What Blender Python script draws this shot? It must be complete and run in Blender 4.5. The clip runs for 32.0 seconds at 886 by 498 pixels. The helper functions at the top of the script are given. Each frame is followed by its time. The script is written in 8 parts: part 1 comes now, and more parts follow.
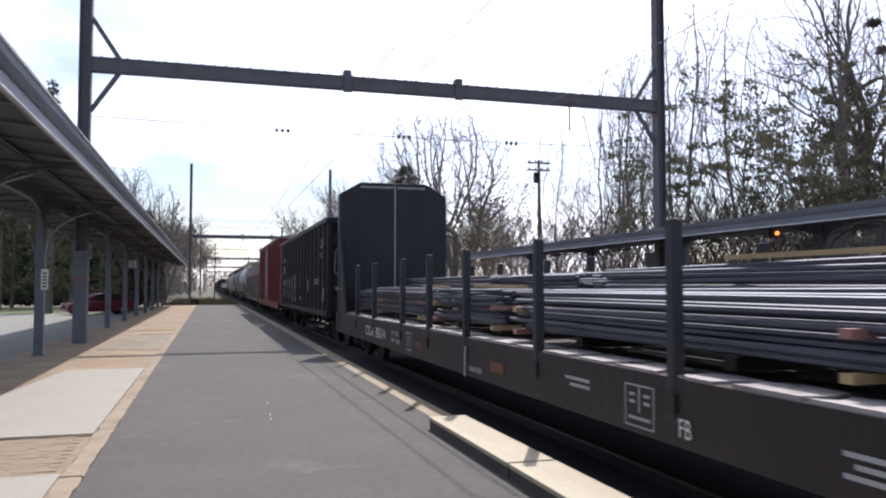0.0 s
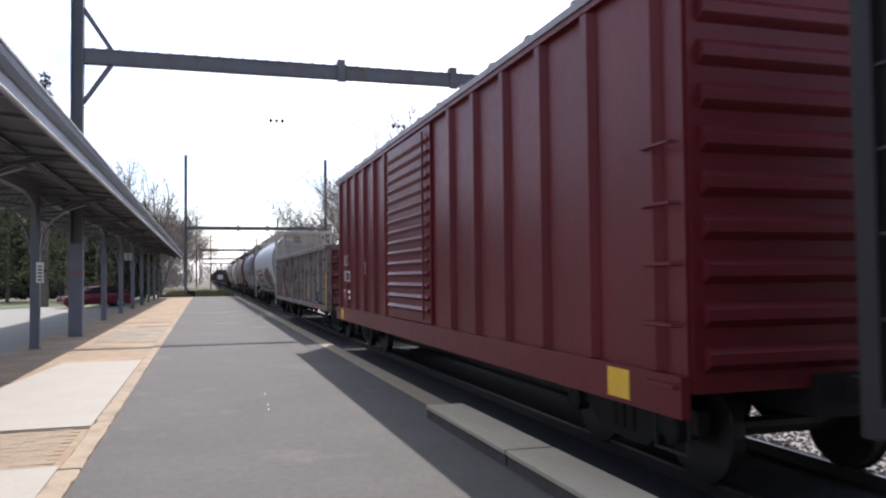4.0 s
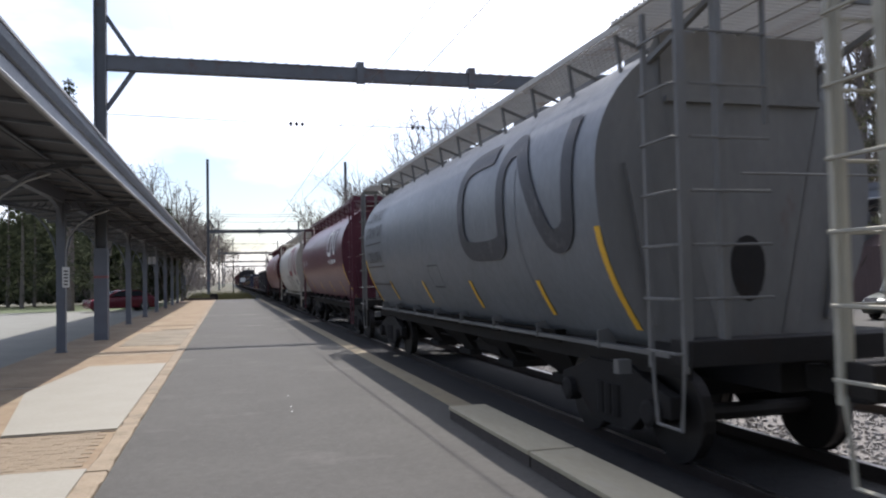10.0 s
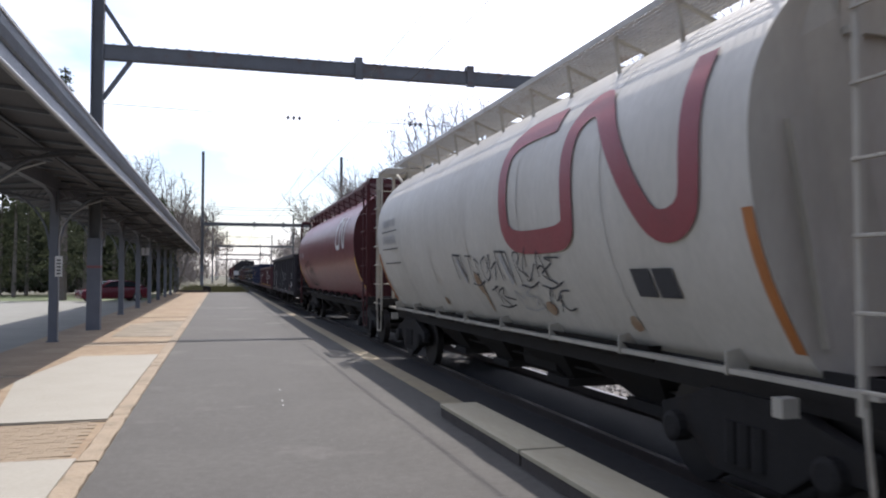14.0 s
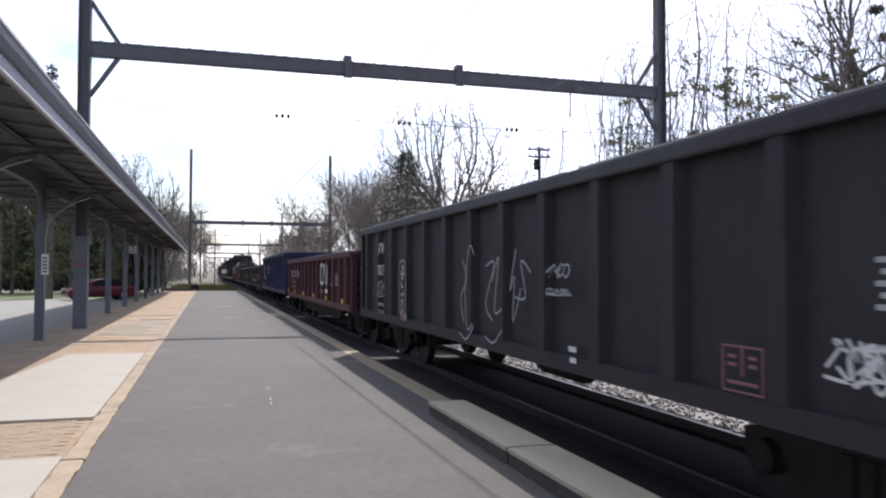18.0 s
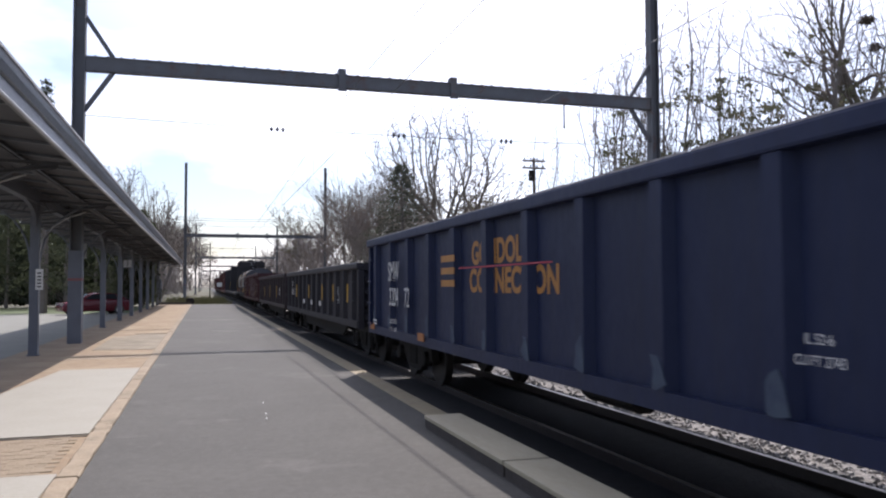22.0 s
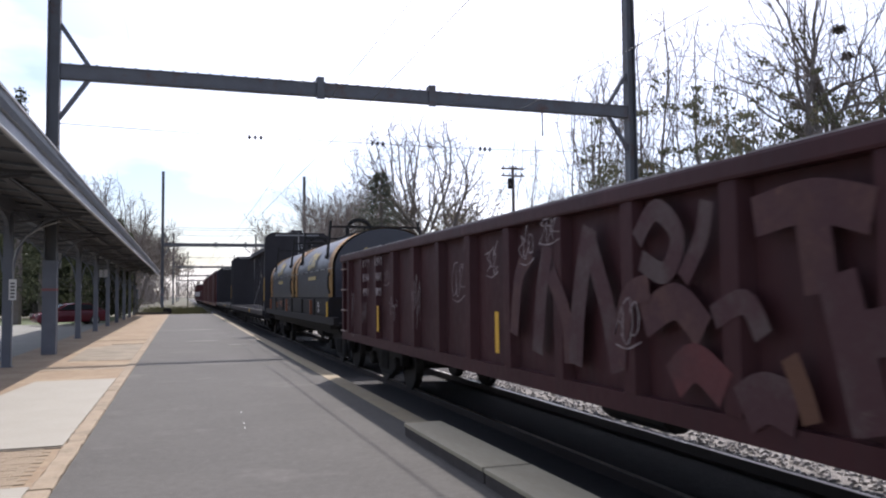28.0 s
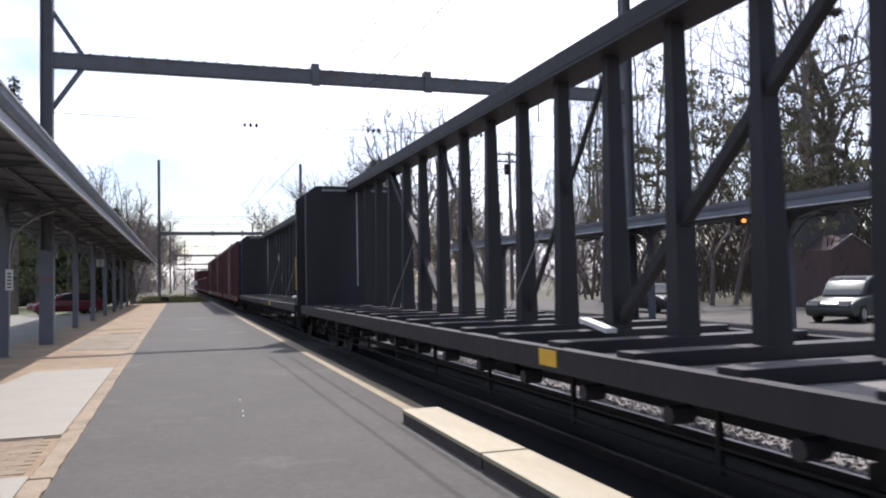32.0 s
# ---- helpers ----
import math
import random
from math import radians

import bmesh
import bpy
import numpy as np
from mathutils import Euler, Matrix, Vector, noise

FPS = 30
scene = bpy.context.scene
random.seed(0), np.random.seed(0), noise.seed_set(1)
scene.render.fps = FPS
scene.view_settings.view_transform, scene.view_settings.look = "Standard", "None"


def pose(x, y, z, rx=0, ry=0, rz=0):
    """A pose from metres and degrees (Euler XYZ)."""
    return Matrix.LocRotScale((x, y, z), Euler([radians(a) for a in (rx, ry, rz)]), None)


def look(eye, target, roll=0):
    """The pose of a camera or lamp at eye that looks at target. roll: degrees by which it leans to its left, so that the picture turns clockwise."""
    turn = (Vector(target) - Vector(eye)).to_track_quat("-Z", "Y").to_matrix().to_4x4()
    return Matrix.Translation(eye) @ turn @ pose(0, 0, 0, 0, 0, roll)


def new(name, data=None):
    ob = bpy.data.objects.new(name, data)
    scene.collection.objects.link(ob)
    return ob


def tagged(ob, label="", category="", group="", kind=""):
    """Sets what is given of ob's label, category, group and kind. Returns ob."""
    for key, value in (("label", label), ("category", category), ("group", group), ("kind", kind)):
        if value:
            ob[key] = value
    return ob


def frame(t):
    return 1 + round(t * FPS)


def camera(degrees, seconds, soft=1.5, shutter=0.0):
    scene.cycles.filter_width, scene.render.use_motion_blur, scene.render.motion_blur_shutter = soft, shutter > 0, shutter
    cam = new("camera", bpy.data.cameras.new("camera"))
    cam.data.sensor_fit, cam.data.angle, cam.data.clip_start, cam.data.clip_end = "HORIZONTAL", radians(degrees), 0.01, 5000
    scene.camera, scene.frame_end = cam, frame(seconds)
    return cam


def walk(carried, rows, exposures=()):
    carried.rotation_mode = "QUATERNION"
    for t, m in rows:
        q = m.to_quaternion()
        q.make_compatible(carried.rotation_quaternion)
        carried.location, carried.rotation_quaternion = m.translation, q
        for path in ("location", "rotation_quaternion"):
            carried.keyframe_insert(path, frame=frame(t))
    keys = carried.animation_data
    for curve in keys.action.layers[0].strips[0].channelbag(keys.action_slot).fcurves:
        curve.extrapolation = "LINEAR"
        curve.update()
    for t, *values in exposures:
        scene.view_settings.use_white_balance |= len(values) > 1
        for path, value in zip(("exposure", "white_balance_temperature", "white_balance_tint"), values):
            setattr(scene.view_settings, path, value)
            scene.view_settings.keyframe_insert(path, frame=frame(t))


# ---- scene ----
cam = camera(59.0, 32.0, soft=2.1, shutter=0.15)
walk(cam, [
    (0.0, look((0.003, 0.017, 1.811), (2.866, 9.586, 2.298), -0.03)),
    (0.5, look((0.012, 0.011, 1.813), (2.888, 9.578, 2.254), 0.06)),
    (1.0, look((-0.001, 0.013, 1.811), (2.880, 9.580, 2.213), 0.09)),
    (1.5, look((0.023, 0.031, 1.813), (2.913, 9.598, 2.160), -0.10)),
    (2.0, look((0.014, 0.032, 1.807), (2.949, 9.586, 2.135), -0.58)),
    (2.5, look((0.007, 0.012, 1.801), (2.960, 9.561, 2.116), -0.29)),
    (3.0, look((0.004, 0.003, 1.810), (2.943, 9.556, 2.138), -0.33)),
    (3.5, look((0.007, 0.012, 1.806), (2.936, 9.567, 2.159), -0.54)),
    (5.5, look((0.006, 0.022, 1.804), (2.875, 9.596, 2.137), -0.78)),
    (6.0, look((0.002, 0.016, 1.812), (2.871, 9.591, 2.124), -1.01)),
    (6.5, look((0.014, 0.051, 1.808), (2.877, 9.628, 2.114), -1.12)),
    (7.0, look((0.009, 0.019, 1.816), (2.861, 9.600, 2.084), -1.22)),
    (7.5, look((0.015, 0.021, 1.806), (2.843, 9.608, 2.093), -1.58)),
    (8.0, look((0.010, 0.012, 1.812), (2.835, 9.599, 2.118), -1.55)),
    (8.5, look((0.010, 0.015, 1.809), (2.821, 9.605, 2.156), -1.29)),
    (9.0, look((0.019, 0.022, 1.810), (2.798, 9.622, 2.161), -1.32)),
    (9.5, look((0.016, 0.021, 1.812), (2.742, 9.636, 2.165), -1.34)),
    (10.0, look((0.005, 0.022, 1.808), (2.666, 9.655, 2.171), -1.20)),
    (10.5, look((0.006, 0.024, 1.808), (2.638, 9.665, 2.155), -1.03)),
    (11.0, look((0.001, 0.017, 1.809), (2.605, 9.666, 2.164), -1.01)),
    (11.5, look((0.005, 0.029, 1.808), (2.588, 9.682, 2.183), -1.19)),
    (12.0, look((0.002, 0.043, 1.807), (2.591, 9.695, 2.192), -0.82)),
    (12.5, look((-0.003, 0.036, 1.802), (2.637, 9.674, 2.179), -0.12)),
    (13.0, look((0.006, 0.036, 1.807), (2.685, 9.664, 2.173), 0.02)),
    (13.5, look((-0.006, 0.019, 1.808), (2.703, 9.638, 2.161), 0.41)),
    (14.0, look((-0.002, 0.025, 1.805), (2.728, 9.639, 2.137), 0.07)),
    (14.5, look((-0.000, 0.031, 1.800), (2.786, 9.632, 2.038), -0.17)),
    (16.5, look((-0.001, 0.028, 1.805), (2.890, 9.600, 1.950), -0.07)),
    (17.0, look((-0.000, 0.011, 1.799), (2.893, 9.582, 1.976), 0.29)),
    (17.5, look((-0.006, 0.008, 1.795), (2.886, 9.578, 2.010), 0.58)),
    (18.0, look((-0.001, 0.004, 1.797), (2.865, 9.580, 2.115), 0.15)),
    (18.5, look((0.002, 0.005, 1.802), (2.863, 9.578, 2.214), 0.08)),
    (19.0, look((-0.000, -0.000, 1.800), (2.844, 9.576, 2.254), 0.00)),
    (19.5, look((-0.002, -0.000, 1.804), (2.844, 9.574, 2.281), 0.16)),
    (20.0, look((0.003, 0.012, 1.807), (2.848, 9.586, 2.295), 0.31)),
    (20.5, look((-0.006, 0.012, 1.799), (2.839, 9.586, 2.294), -0.00)),
    (21.0, look((0.001, 0.008, 1.803), (2.847, 9.583, 2.269), 0.13)),
    (21.5, look((0.003, 0.003, 1.809), (2.867, 9.574, 2.265), -0.21)),
    (22.0, look((0.004, -0.007, 1.818), (2.922, 9.546, 2.282), -0.25)),
    (22.5, look((0.004, -0.003, 1.806), (3.043, 9.510, 2.321), 0.24)),
    (23.0, look((-0.001, 0.005, 1.811), (3.163, 9.475, 2.380), 0.39)),
    (23.5, look((0.002, -0.002, 1.810), (3.261, 9.434, 2.396), 0.10)),
    (24.0, look((0.009, -0.020, 1.802), (3.295, 9.406, 2.405), -0.26)),
    (24.5, look((0.006, -0.015, 1.802), (3.125, 9.467, 2.414), -0.73)),
    (25.0, look((0.015, -0.001, 1.814), (3.109, 9.489, 2.431), -0.56)),
    (25.5, look((0.008, 0.002, 1.804), (3.095, 9.493, 2.424), -0.62)),
    (27.5, look((0.019, 0.007, 1.814), (3.175, 9.478, 2.392), -0.45)),
    (28.0, look((0.018, 0.007, 1.803), (3.182, 9.477, 2.368), -0.64)),
    (28.5, look((0.023, 0.005, 1.806), (3.182, 9.476, 2.365), -0.43)),
    (29.0, look((0.013, -0.001, 1.806), (3.177, 9.469, 2.360), 0.03)),
    (29.5, look((0.015, -0.007, 1.802), (3.178, 9.465, 2.327), -0.02)),
    (30.0, look((0.015, 0.000, 1.809), (3.182, 9.473, 2.296), -0.15)),
    (30.5, look((0.018, 0.026, 1.797), (3.203, 9.493, 2.277), -0.78)),
    (31.0, look((0.023, -0.001, 1.803), (3.221, 9.464, 2.224), -0.88)),
    (31.5, look((0.022, 0.016, 1.796), (3.228, 9.480, 2.196), -0.88)),
    (32.0, look((0.023, -0.003, 1.805), (3.222, 9.464, 2.198), -1.12)),
], exposures=((0.0, 0.81, 6200, 20), (1.5, 0.93, 6200, 20), (3.0, 1.15, 6200, 20), (5.5, 1.17, 6200, 20), (6.5, 1.05, 6200, 20), (8.0, 0.85, 6200, 17), (9.5, 0.81, 6200, 16), (11.5, 0.81, 6200, 16), (17.0, 1.02, 6200, 20), (19.0, 1.00, 6200, 20), (22.0, 0.83, 6200, 20), (30.0, 0.83, 6200, 20), (32.0, 0.89, 6200, 20)))

# ---- light ----
SUN_DIR = Vector((0.31, 0.60, 1.0)).normalized()
sun_elev = math.asin(SUN_DIR.z)
sun_azim = math.atan2(SUN_DIR.x, SUN_DIR.y)
world = bpy.data.worlds.new("sky_world")
scene.world = world
world.use_nodes = True
wn, wl = world.node_tree.nodes, world.node_tree.links
wn.clear()
w_out = wn.new("ShaderNodeOutputWorld")
w_bg = wn.new("ShaderNodeBackground")
w_sky = wn.new("ShaderNodeTexSky")
w_sky.sky_type = "NISHITA"
w_sky.sun_disc = False
w_sky.sun_elevation = sun_elev
w_sky.sun_rotation = sun_azim
w_sky.air_density = 1.2
w_sky.dust_density = 1.2
w_co = wn.new("ShaderNodeTexCoord")
w_map = wn.new("ShaderNodeMapping")
w_map.inputs["Scale"].default_value = (1.2, 1.2, 3.5)
w_noise = wn.new("ShaderNodeTexNoise")
w_noise.inputs["Scale"].default_value = 2.2
w_noise.inputs["Detail"].default_value = 7.0
w_noise.inputs["Roughness"].default_value = 0.48
w_ramp = wn.new("ShaderNodeValToRGB")
w_ramp.color_ramp.elements[0].position = 0.45
w_ramp.color_ramp.elements[1].position = 0.72
w_mix = wn.new("ShaderNodeMix")
w_mix.data_type = "RGBA"
w_haze = wn.new("ShaderNodeVectorMath")
w_haze.operation = "SCALE"
w_haze.inputs["Scale"].default_value = 1.25
w_lum = wn.new("ShaderNodeRGBToBW")
w_gain = wn.new("ShaderNodeMath")
w_gain.operation = "MULTIPLY_ADD"
w_gain.inputs[1].default_value = 0.95
w_gain.inputs[2].default_value = 5.2
w_pow = wn.new("ShaderNodeMath")
w_pow.operation = "POWER"
w_pow.inputs[1].default_value = 1.5
wl.new(w_co.outputs["Generated"], w_map.inputs["Vector"])
wl.new(w_map.outputs["Vector"], w_noise.inputs["Vector"])
wl.new(w_noise.outputs["Fac"], w_ramp.inputs["Fac"])
w_dot = wn.new("ShaderNodeVectorMath")
w_dot.operation = "DOT_PRODUCT"
w_dot.inputs[1].default_value = SUN_DIR
w_glare = wn.new("ShaderNodeMapRange")
w_glare.inputs["From Min"].default_value = 0.62
w_glare.inputs["From Max"].default_value = 0.92
w_add = wn.new("ShaderNodeMath")
w_add.operation = "ADD"
w_add.use_clamp = True
wl.new(w_co.outputs["Generated"], w_dot.inputs[0])
wl.new(w_dot.outputs["Value"], w_glare.inputs["Value"])
wl.new(w_glare.outputs["Result"], w_add.inputs[0])
wl.new(w_ramp.outputs["Color"], w_add.inputs[1])
wl.new(w_add.outputs["Value"], w_mix.inputs["Factor"])
wl.new(w_sky.outputs["Color"], w_lum.inputs["Color"])
wl.new(w_lum.outputs["Val"], w_pow.inputs[0])
wl.new(w_pow.outputs["Value"], w_gain.inputs[0])
wl.new(w_gain.outputs["Value"], w_mix.inputs["B"])
w_pale = wn.new("ShaderNodeHueSaturation")
w_pale.inputs["Saturation"].default_value = 0.92
w_tone = wn.new("ShaderNodeMix")
w_tone.data_type, w_tone.blend_type = "RGBA", "MULTIPLY"
w_tone.inputs["Factor"].default_value = 1.0
w_tone.inputs["B"].default_value = (0.945, 0.985, 1.06, 1.0)
wl.new(w_sky.outputs["Color"], w_pale.inputs["Color"])
wl.new(w_pale.outputs["Color"], w_haze.inputs[0])
wl.new(w_haze.outputs["Vector"], w_mix.inputs["A"])
wl.new(w_mix.outputs["Result"], w_tone.inputs["A"])
wl.new(w_tone.outputs["Result"], w_bg.inputs["Color"])
wl.new(w_bg.outputs["Background"], w_out.inputs["Surface"])
w_bg.inputs["Strength"].default_value = 0.072
sun_data = bpy.data.lights.new("sun", "SUN")
sun_data.energy = 3.45
sun_data.angle = radians(0.5)
sun_data.color = (1.0, 0.95, 0.84)
sun = new("sun", sun_data)
sun.rotation_euler = SUN_DIR.to_track_quat("Z", "Y").to_euler()
sun.location = (10, 20, 40)

# ---- materials ----


def material(name, color, rough=0.6, metal=0.0, dark=None, spot=None, scale=3.0, amount=0.5, stretch=(1, 1, 1),
             bump=0.0, bump_scale=40.0, spot_scale=1.5, spot_edge=(0.55, 0.68), grain=0.12, vary=0.0, spec=0.5,
             spot2=None, spot2_scale=6.0, spot2_edge=(0.55, 0.62), streak=0.0, thin=0.0):
    """A surface with fine grain, a slow drift to dark, and stains of the colour spot."""
    m = bpy.data.materials.new(name)
    m.use_nodes = True
    n, l = m.node_tree.nodes, m.node_tree.links
    b = n["Principled BSDF"]
    b.inputs["Roughness"].default_value = rough
    b.inputs["Metallic"].default_value = metal
    b.inputs["Specular IOR Level"].default_value = spec
    co = n.new("ShaderNodeTexCoord")
    mp = n.new("ShaderNodeMapping")
    mp.inputs["Scale"].default_value = stretch
    l.new(co.outputs["Object"], mp.inputs["Vector"])

    def noise_tex(s, detail=5.0, r=0.6):
        t = n.new("ShaderNodeTexNoise")
        t.inputs["Scale"].default_value = s
        t.inputs["Detail"].default_value = detail
        t.inputs["Roughness"].default_value = r
        l.new(mp.outputs["Vector"], t.inputs["Vector"])
        return t.outputs["Fac"]

    def mixer(fac, a, bb):
        mx = n.new("ShaderNodeMix")
        mx.data_type = "RGBA"
        if isinstance(fac, float):
            mx.inputs["Factor"].default_value = fac
        else:
            l.new(fac, mx.inputs["Factor"])
        for key, val in (("A", a), ("B", bb)):
            if isinstance(val, tuple):
                mx.inputs[key].default_value = (*val, 1.0)
            else:
                l.new(val, mx.inputs[key])
        return mx.outputs["Result"]

    def ramp(src, lo, hi, top=1.0):
        r = n.new("ShaderNodeMapRange")
        r.inputs["From Min"].default_value = lo
        r.inputs["From Max"].default_value = hi
        r.inputs["To Max"].default_value = top
        l.new(src, r.inputs["Value"])
        return r.outputs["Result"]

    if dark is None:
        dark = tuple(c * 0.55 for c in color)
    col = mixer(ramp(noise_tex(scale), 0.35, 0.7, amount), color, dark)
    fine = noise_tex(scale * 14.0, 3.0)
    col = mixer(ramp(fine, 0.3, 0.8, grain * 2), col, tuple(c * 0.6 for c in color))
    if spot is not None:
        col = mixer(ramp(noise_tex(spot_scale, 8.0, 0.7), spot_edge[0], spot_edge[1]), col, spot)
    if spot2 is not None:
        col = mixer(ramp(noise_tex(spot2_scale, 9.0, 0.75), spot2_edge[0], spot2_edge[1]), col, spot2)
    if streak:
        mp2 = n.new("ShaderNodeMapping")
        mp2.inputs["Scale"].default_value = (2.0, 7.0, 0.22)
        l.new(co.outputs["Object"], mp2.inputs["Vector"])
        t2 = n.new("ShaderNodeTexNoise")
        t2.inputs["Scale"].default_value = 1.0
        t2.inputs["Detail"].default_value = 5.0
        l.new(mp2.outputs["Vector"], t2.inputs["Vector"])
        col = mixer(ramp(t2.outputs["Fac"], 0.48, 0.75, streak), col, tuple(c * 0.45 + 0.012 for c in color))
    if vary:
        oi = n.new("ShaderNodeObjectInfo")
        col = mixer(ramp(oi.outputs["Random"], 0.0, 1.0, vary), col, tuple(c * 0.55 for c in color))
    l.new(col, b.inputs["Base Color"])
    rr = n.new("ShaderNodeMapRange")
    rr.inputs["To Min"].default_value = max(0.05, rough - 0.12)
    rr.inputs["To Max"].default_value = min(1.0, rough + 0.12)
    l.new(fine, rr.inputs["Value"])
    l.new(rr.outputs["Result"], b.inputs["Roughness"])
    if bump:
        bp = n.new("ShaderNodeBump")
        bp.inputs["Strength"].default_value = bump
        bp.inputs["Distance"].default_value = 0.02
        l.new(noise_tex(bump_scale, 4.0), bp.inputs["Height"])
        l.new(bp.outputs["Normal"], b.inputs["Normal"])
    if thin:
        tl = n.new("ShaderNodeBsdfTranslucent")
        l.new(col, tl.inputs["Color"])
        ms = n.new("ShaderNodeMixShader")
        ms.inputs["Fac"].default_value = thin
        l.new(b.outputs["BSDF"], ms.inputs[1])
        l.new(tl.outputs["BSDF"], ms.inputs[2])
        l.new(ms.outputs["Shader"], n["Material Output"].inputs["Surface"])
    return m


def glow(name, color, strength):
    m = bpy.data.materials.new(name)
    m.use_nodes = True
    b = m.node_tree.nodes["Principled BSDF"]
    b.inputs["Base Color"].default_value = (*color, 1)
    b.inputs["Emission Color"].default_value = (*color, 1)
    b.inputs["Emission Strength"].default_value = strength
    return m


def brick_material():
    m = bpy.data.materials.new("brick_paving")
    m.use_nodes = True
    n, l = m.node_tree.nodes, m.node_tree.links
    b = n["Principled BSDF"]
    b.inputs["Roughness"].default_value = 0.9
    co = n.new("ShaderNodeTexCoord")
    br = n.new("ShaderNodeTexBrick")
    br.inputs["Color1"].default_value = (0.215, 0.155, 0.092, 1)
    br.inputs["Color2"].default_value = (0.18, 0.118, 0.068, 1)
    br.inputs["Mortar"].default_value = (0.19, 0.145, 0.092, 1)
    br.inputs["Scale"].default_value = 1.0
    br.inputs["Mortar Size"].default_value = 0.008
    br.inputs["Brick Width"].default_value = 0.21
    br.inputs["Row Height"].default_value = 0.105
    l.new(co.outputs["Object"], br.inputs["Vector"])
    nz = n.new("ShaderNodeTexNoise")
    nz.inputs["Scale"].default_value = 0.8
    nz.inputs["Detail"].default_value = 6
    l.new(co.outputs["Object"], nz.inputs["Vector"])
    mr = n.new("ShaderNodeMapRange")
    mr.inputs["From Min"].default_value = 0.45
    mr.inputs["From Max"].default_value = 0.65
    mr.inputs["To Max"].default_value = 0.6
    l.new(nz.outputs["Fac"], mr.inputs["Value"])
    mx = n.new("ShaderNodeMix")
    mx.data_type = "RGBA"
    mx.inputs["B"].default_value = (0.27, 0.215, 0.135, 1)
    l.new(mr.outputs["Result"], mx.inputs["Factor"])
    l.new(br.outputs["Color"], mx.inputs["A"])
    l.new(mx.outputs["Result"], b.inputs["Base Color"])
    bp = n.new("ShaderNodeBump")
    nz2 = n.new("ShaderNodeTexNoise")
    nz2.inputs["Scale"].default_value = 4.5
    nz2.inputs["Detail"].default_value = 8
    nz2.inputs["Roughness"].default_value = 0.7
    l.new(co.outputs["Object"], nz2.inputs["Vector"])
    mr2 = n.new("ShaderNodeMapRange")
    mr2.inputs["From Min"].default_value = 0.5
    mr2.inputs["From Max"].default_value = 0.68
    mr2.inputs["To Max"].default_value = 0.75
    l.new(nz2.outputs["Fac"], mr2.inputs["Value"])
    mx2 = n.new("ShaderNodeMix")
    mx2.data_type = "RGBA"
    mx2.inputs["B"].default_value = (0.15, 0.10, 0.06, 1)
    l.new(mr2.outputs["Result"], mx2.inputs["Factor"])
    l.new(mx.outputs["Result"], mx2.inputs["A"])
    l.new(mx2.outputs["Result"], b.inputs["Base Color"])
    bp.inputs["Strength"].default_value = 0.4
    bp.inputs["Distance"].default_value = 0.01
    l.new(br.outputs["Fac"], bp.inputs["Height"])
    bp.invert = True
    l.new(bp.outputs["Normal"], b.inputs["Normal"])
    return m


ASPHALT = material("asphalt", (0.073, 0.0695, 0.063), 0.88, dark=(0.056, 0.053, 0.048), scale=0.7, amount=0.9, spot=(0.102, 0.096, 0.088), spot_scale=0.35,
                   bump=0.08, bump_scale=240, grain=0.14, spot2=(0.19, 0.182, 0.17), spot2_scale=48, spot2_edge=(0.57, 0.68), spec=0.3)
LOT = material("lot_asphalt", (0.17, 0.168, 0.145), 0.9, scale=0.6, amount=0.4, bump=0.2, bump_scale=60)
CONCRETE = material("concrete", (0.255, 0.24, 0.20), 0.85, dark=(0.22, 0.205, 0.168), scale=1.3, amount=0.6, bump=0.15, bump_scale=60, spot=(0.25, 0.225, 0.185),
                    spot_scale=0.6, spot_edge=(0.6, 0.8))
CURB = material("curb_concrete", (0.26, 0.205, 0.14), 0.9, dark=(0.17, 0.13, 0.085), scale=3, amount=0.8, bump=0.6, bump_scale=20, spot=(0.12, 0.095, 0.065), spot_scale=3, spot_edge=(0.56, 0.66), vary=0.4)
BRICKS = brick_material()
YELLOW = material("yellow_edge_paint", (0.26, 0.21, 0.125), 0.8, dark=(0.17, 0.14, 0.095), scale=4, amount=0.8, spot=(0.25, 0.22, 0.17), spot_scale=3, bump=0.2)
BOARD = material("worn_yellow_board", (0.37, 0.33, 0.235), 0.8, dark=(0.29, 0.255, 0.18), scale=2, amount=0.7, stretch=(1, 0.25, 1), spot=(0.34, 0.31, 0.24),
                 spot_scale=2.2, bump=0.25, bump_scale=30)
BOARD_SIDE = material("dark_timber", (0.06, 0.05, 0.045), 0.85, scale=5, amount=0.6, bump=0.3)
BALLAST = material("ballast", (0.20, 0.185, 0.17), 0.95, dark=(0.05, 0.047, 0.045), scale=16, amount=0.9, spot=(0.34, 0.31, 0.29), spot_scale=14,
                   bump=1.0, bump_scale=22)
# ballast with the shade beneath the train put into its near-black colour
SHADED_BED = material("oily_ballast", (0.03, 0.028, 0.027), 0.95, dark=(0.014, 0.013, 0.012), scale=7, amount=0.9, spot=(0.035, 0.03, 0.027), spot_scale=12, spot_edge=(0.62, 0.75),
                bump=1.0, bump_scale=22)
STONE = material("ballast_stone", (0.34, 0.325, 0.31), 0.95, dark=(0.12, 0.11, 0.105), scale=14, amount=1.0, bump=0.3)
GRASS = material("dry_grass", (0.075, 0.07, 0.04), 0.95, dark=(0.045, 0.045, 0.025), spot=(0.105, 0.09, 0.06), scale=0.6, spot_scale=0.25, bump=0.6, bump_scale=12)
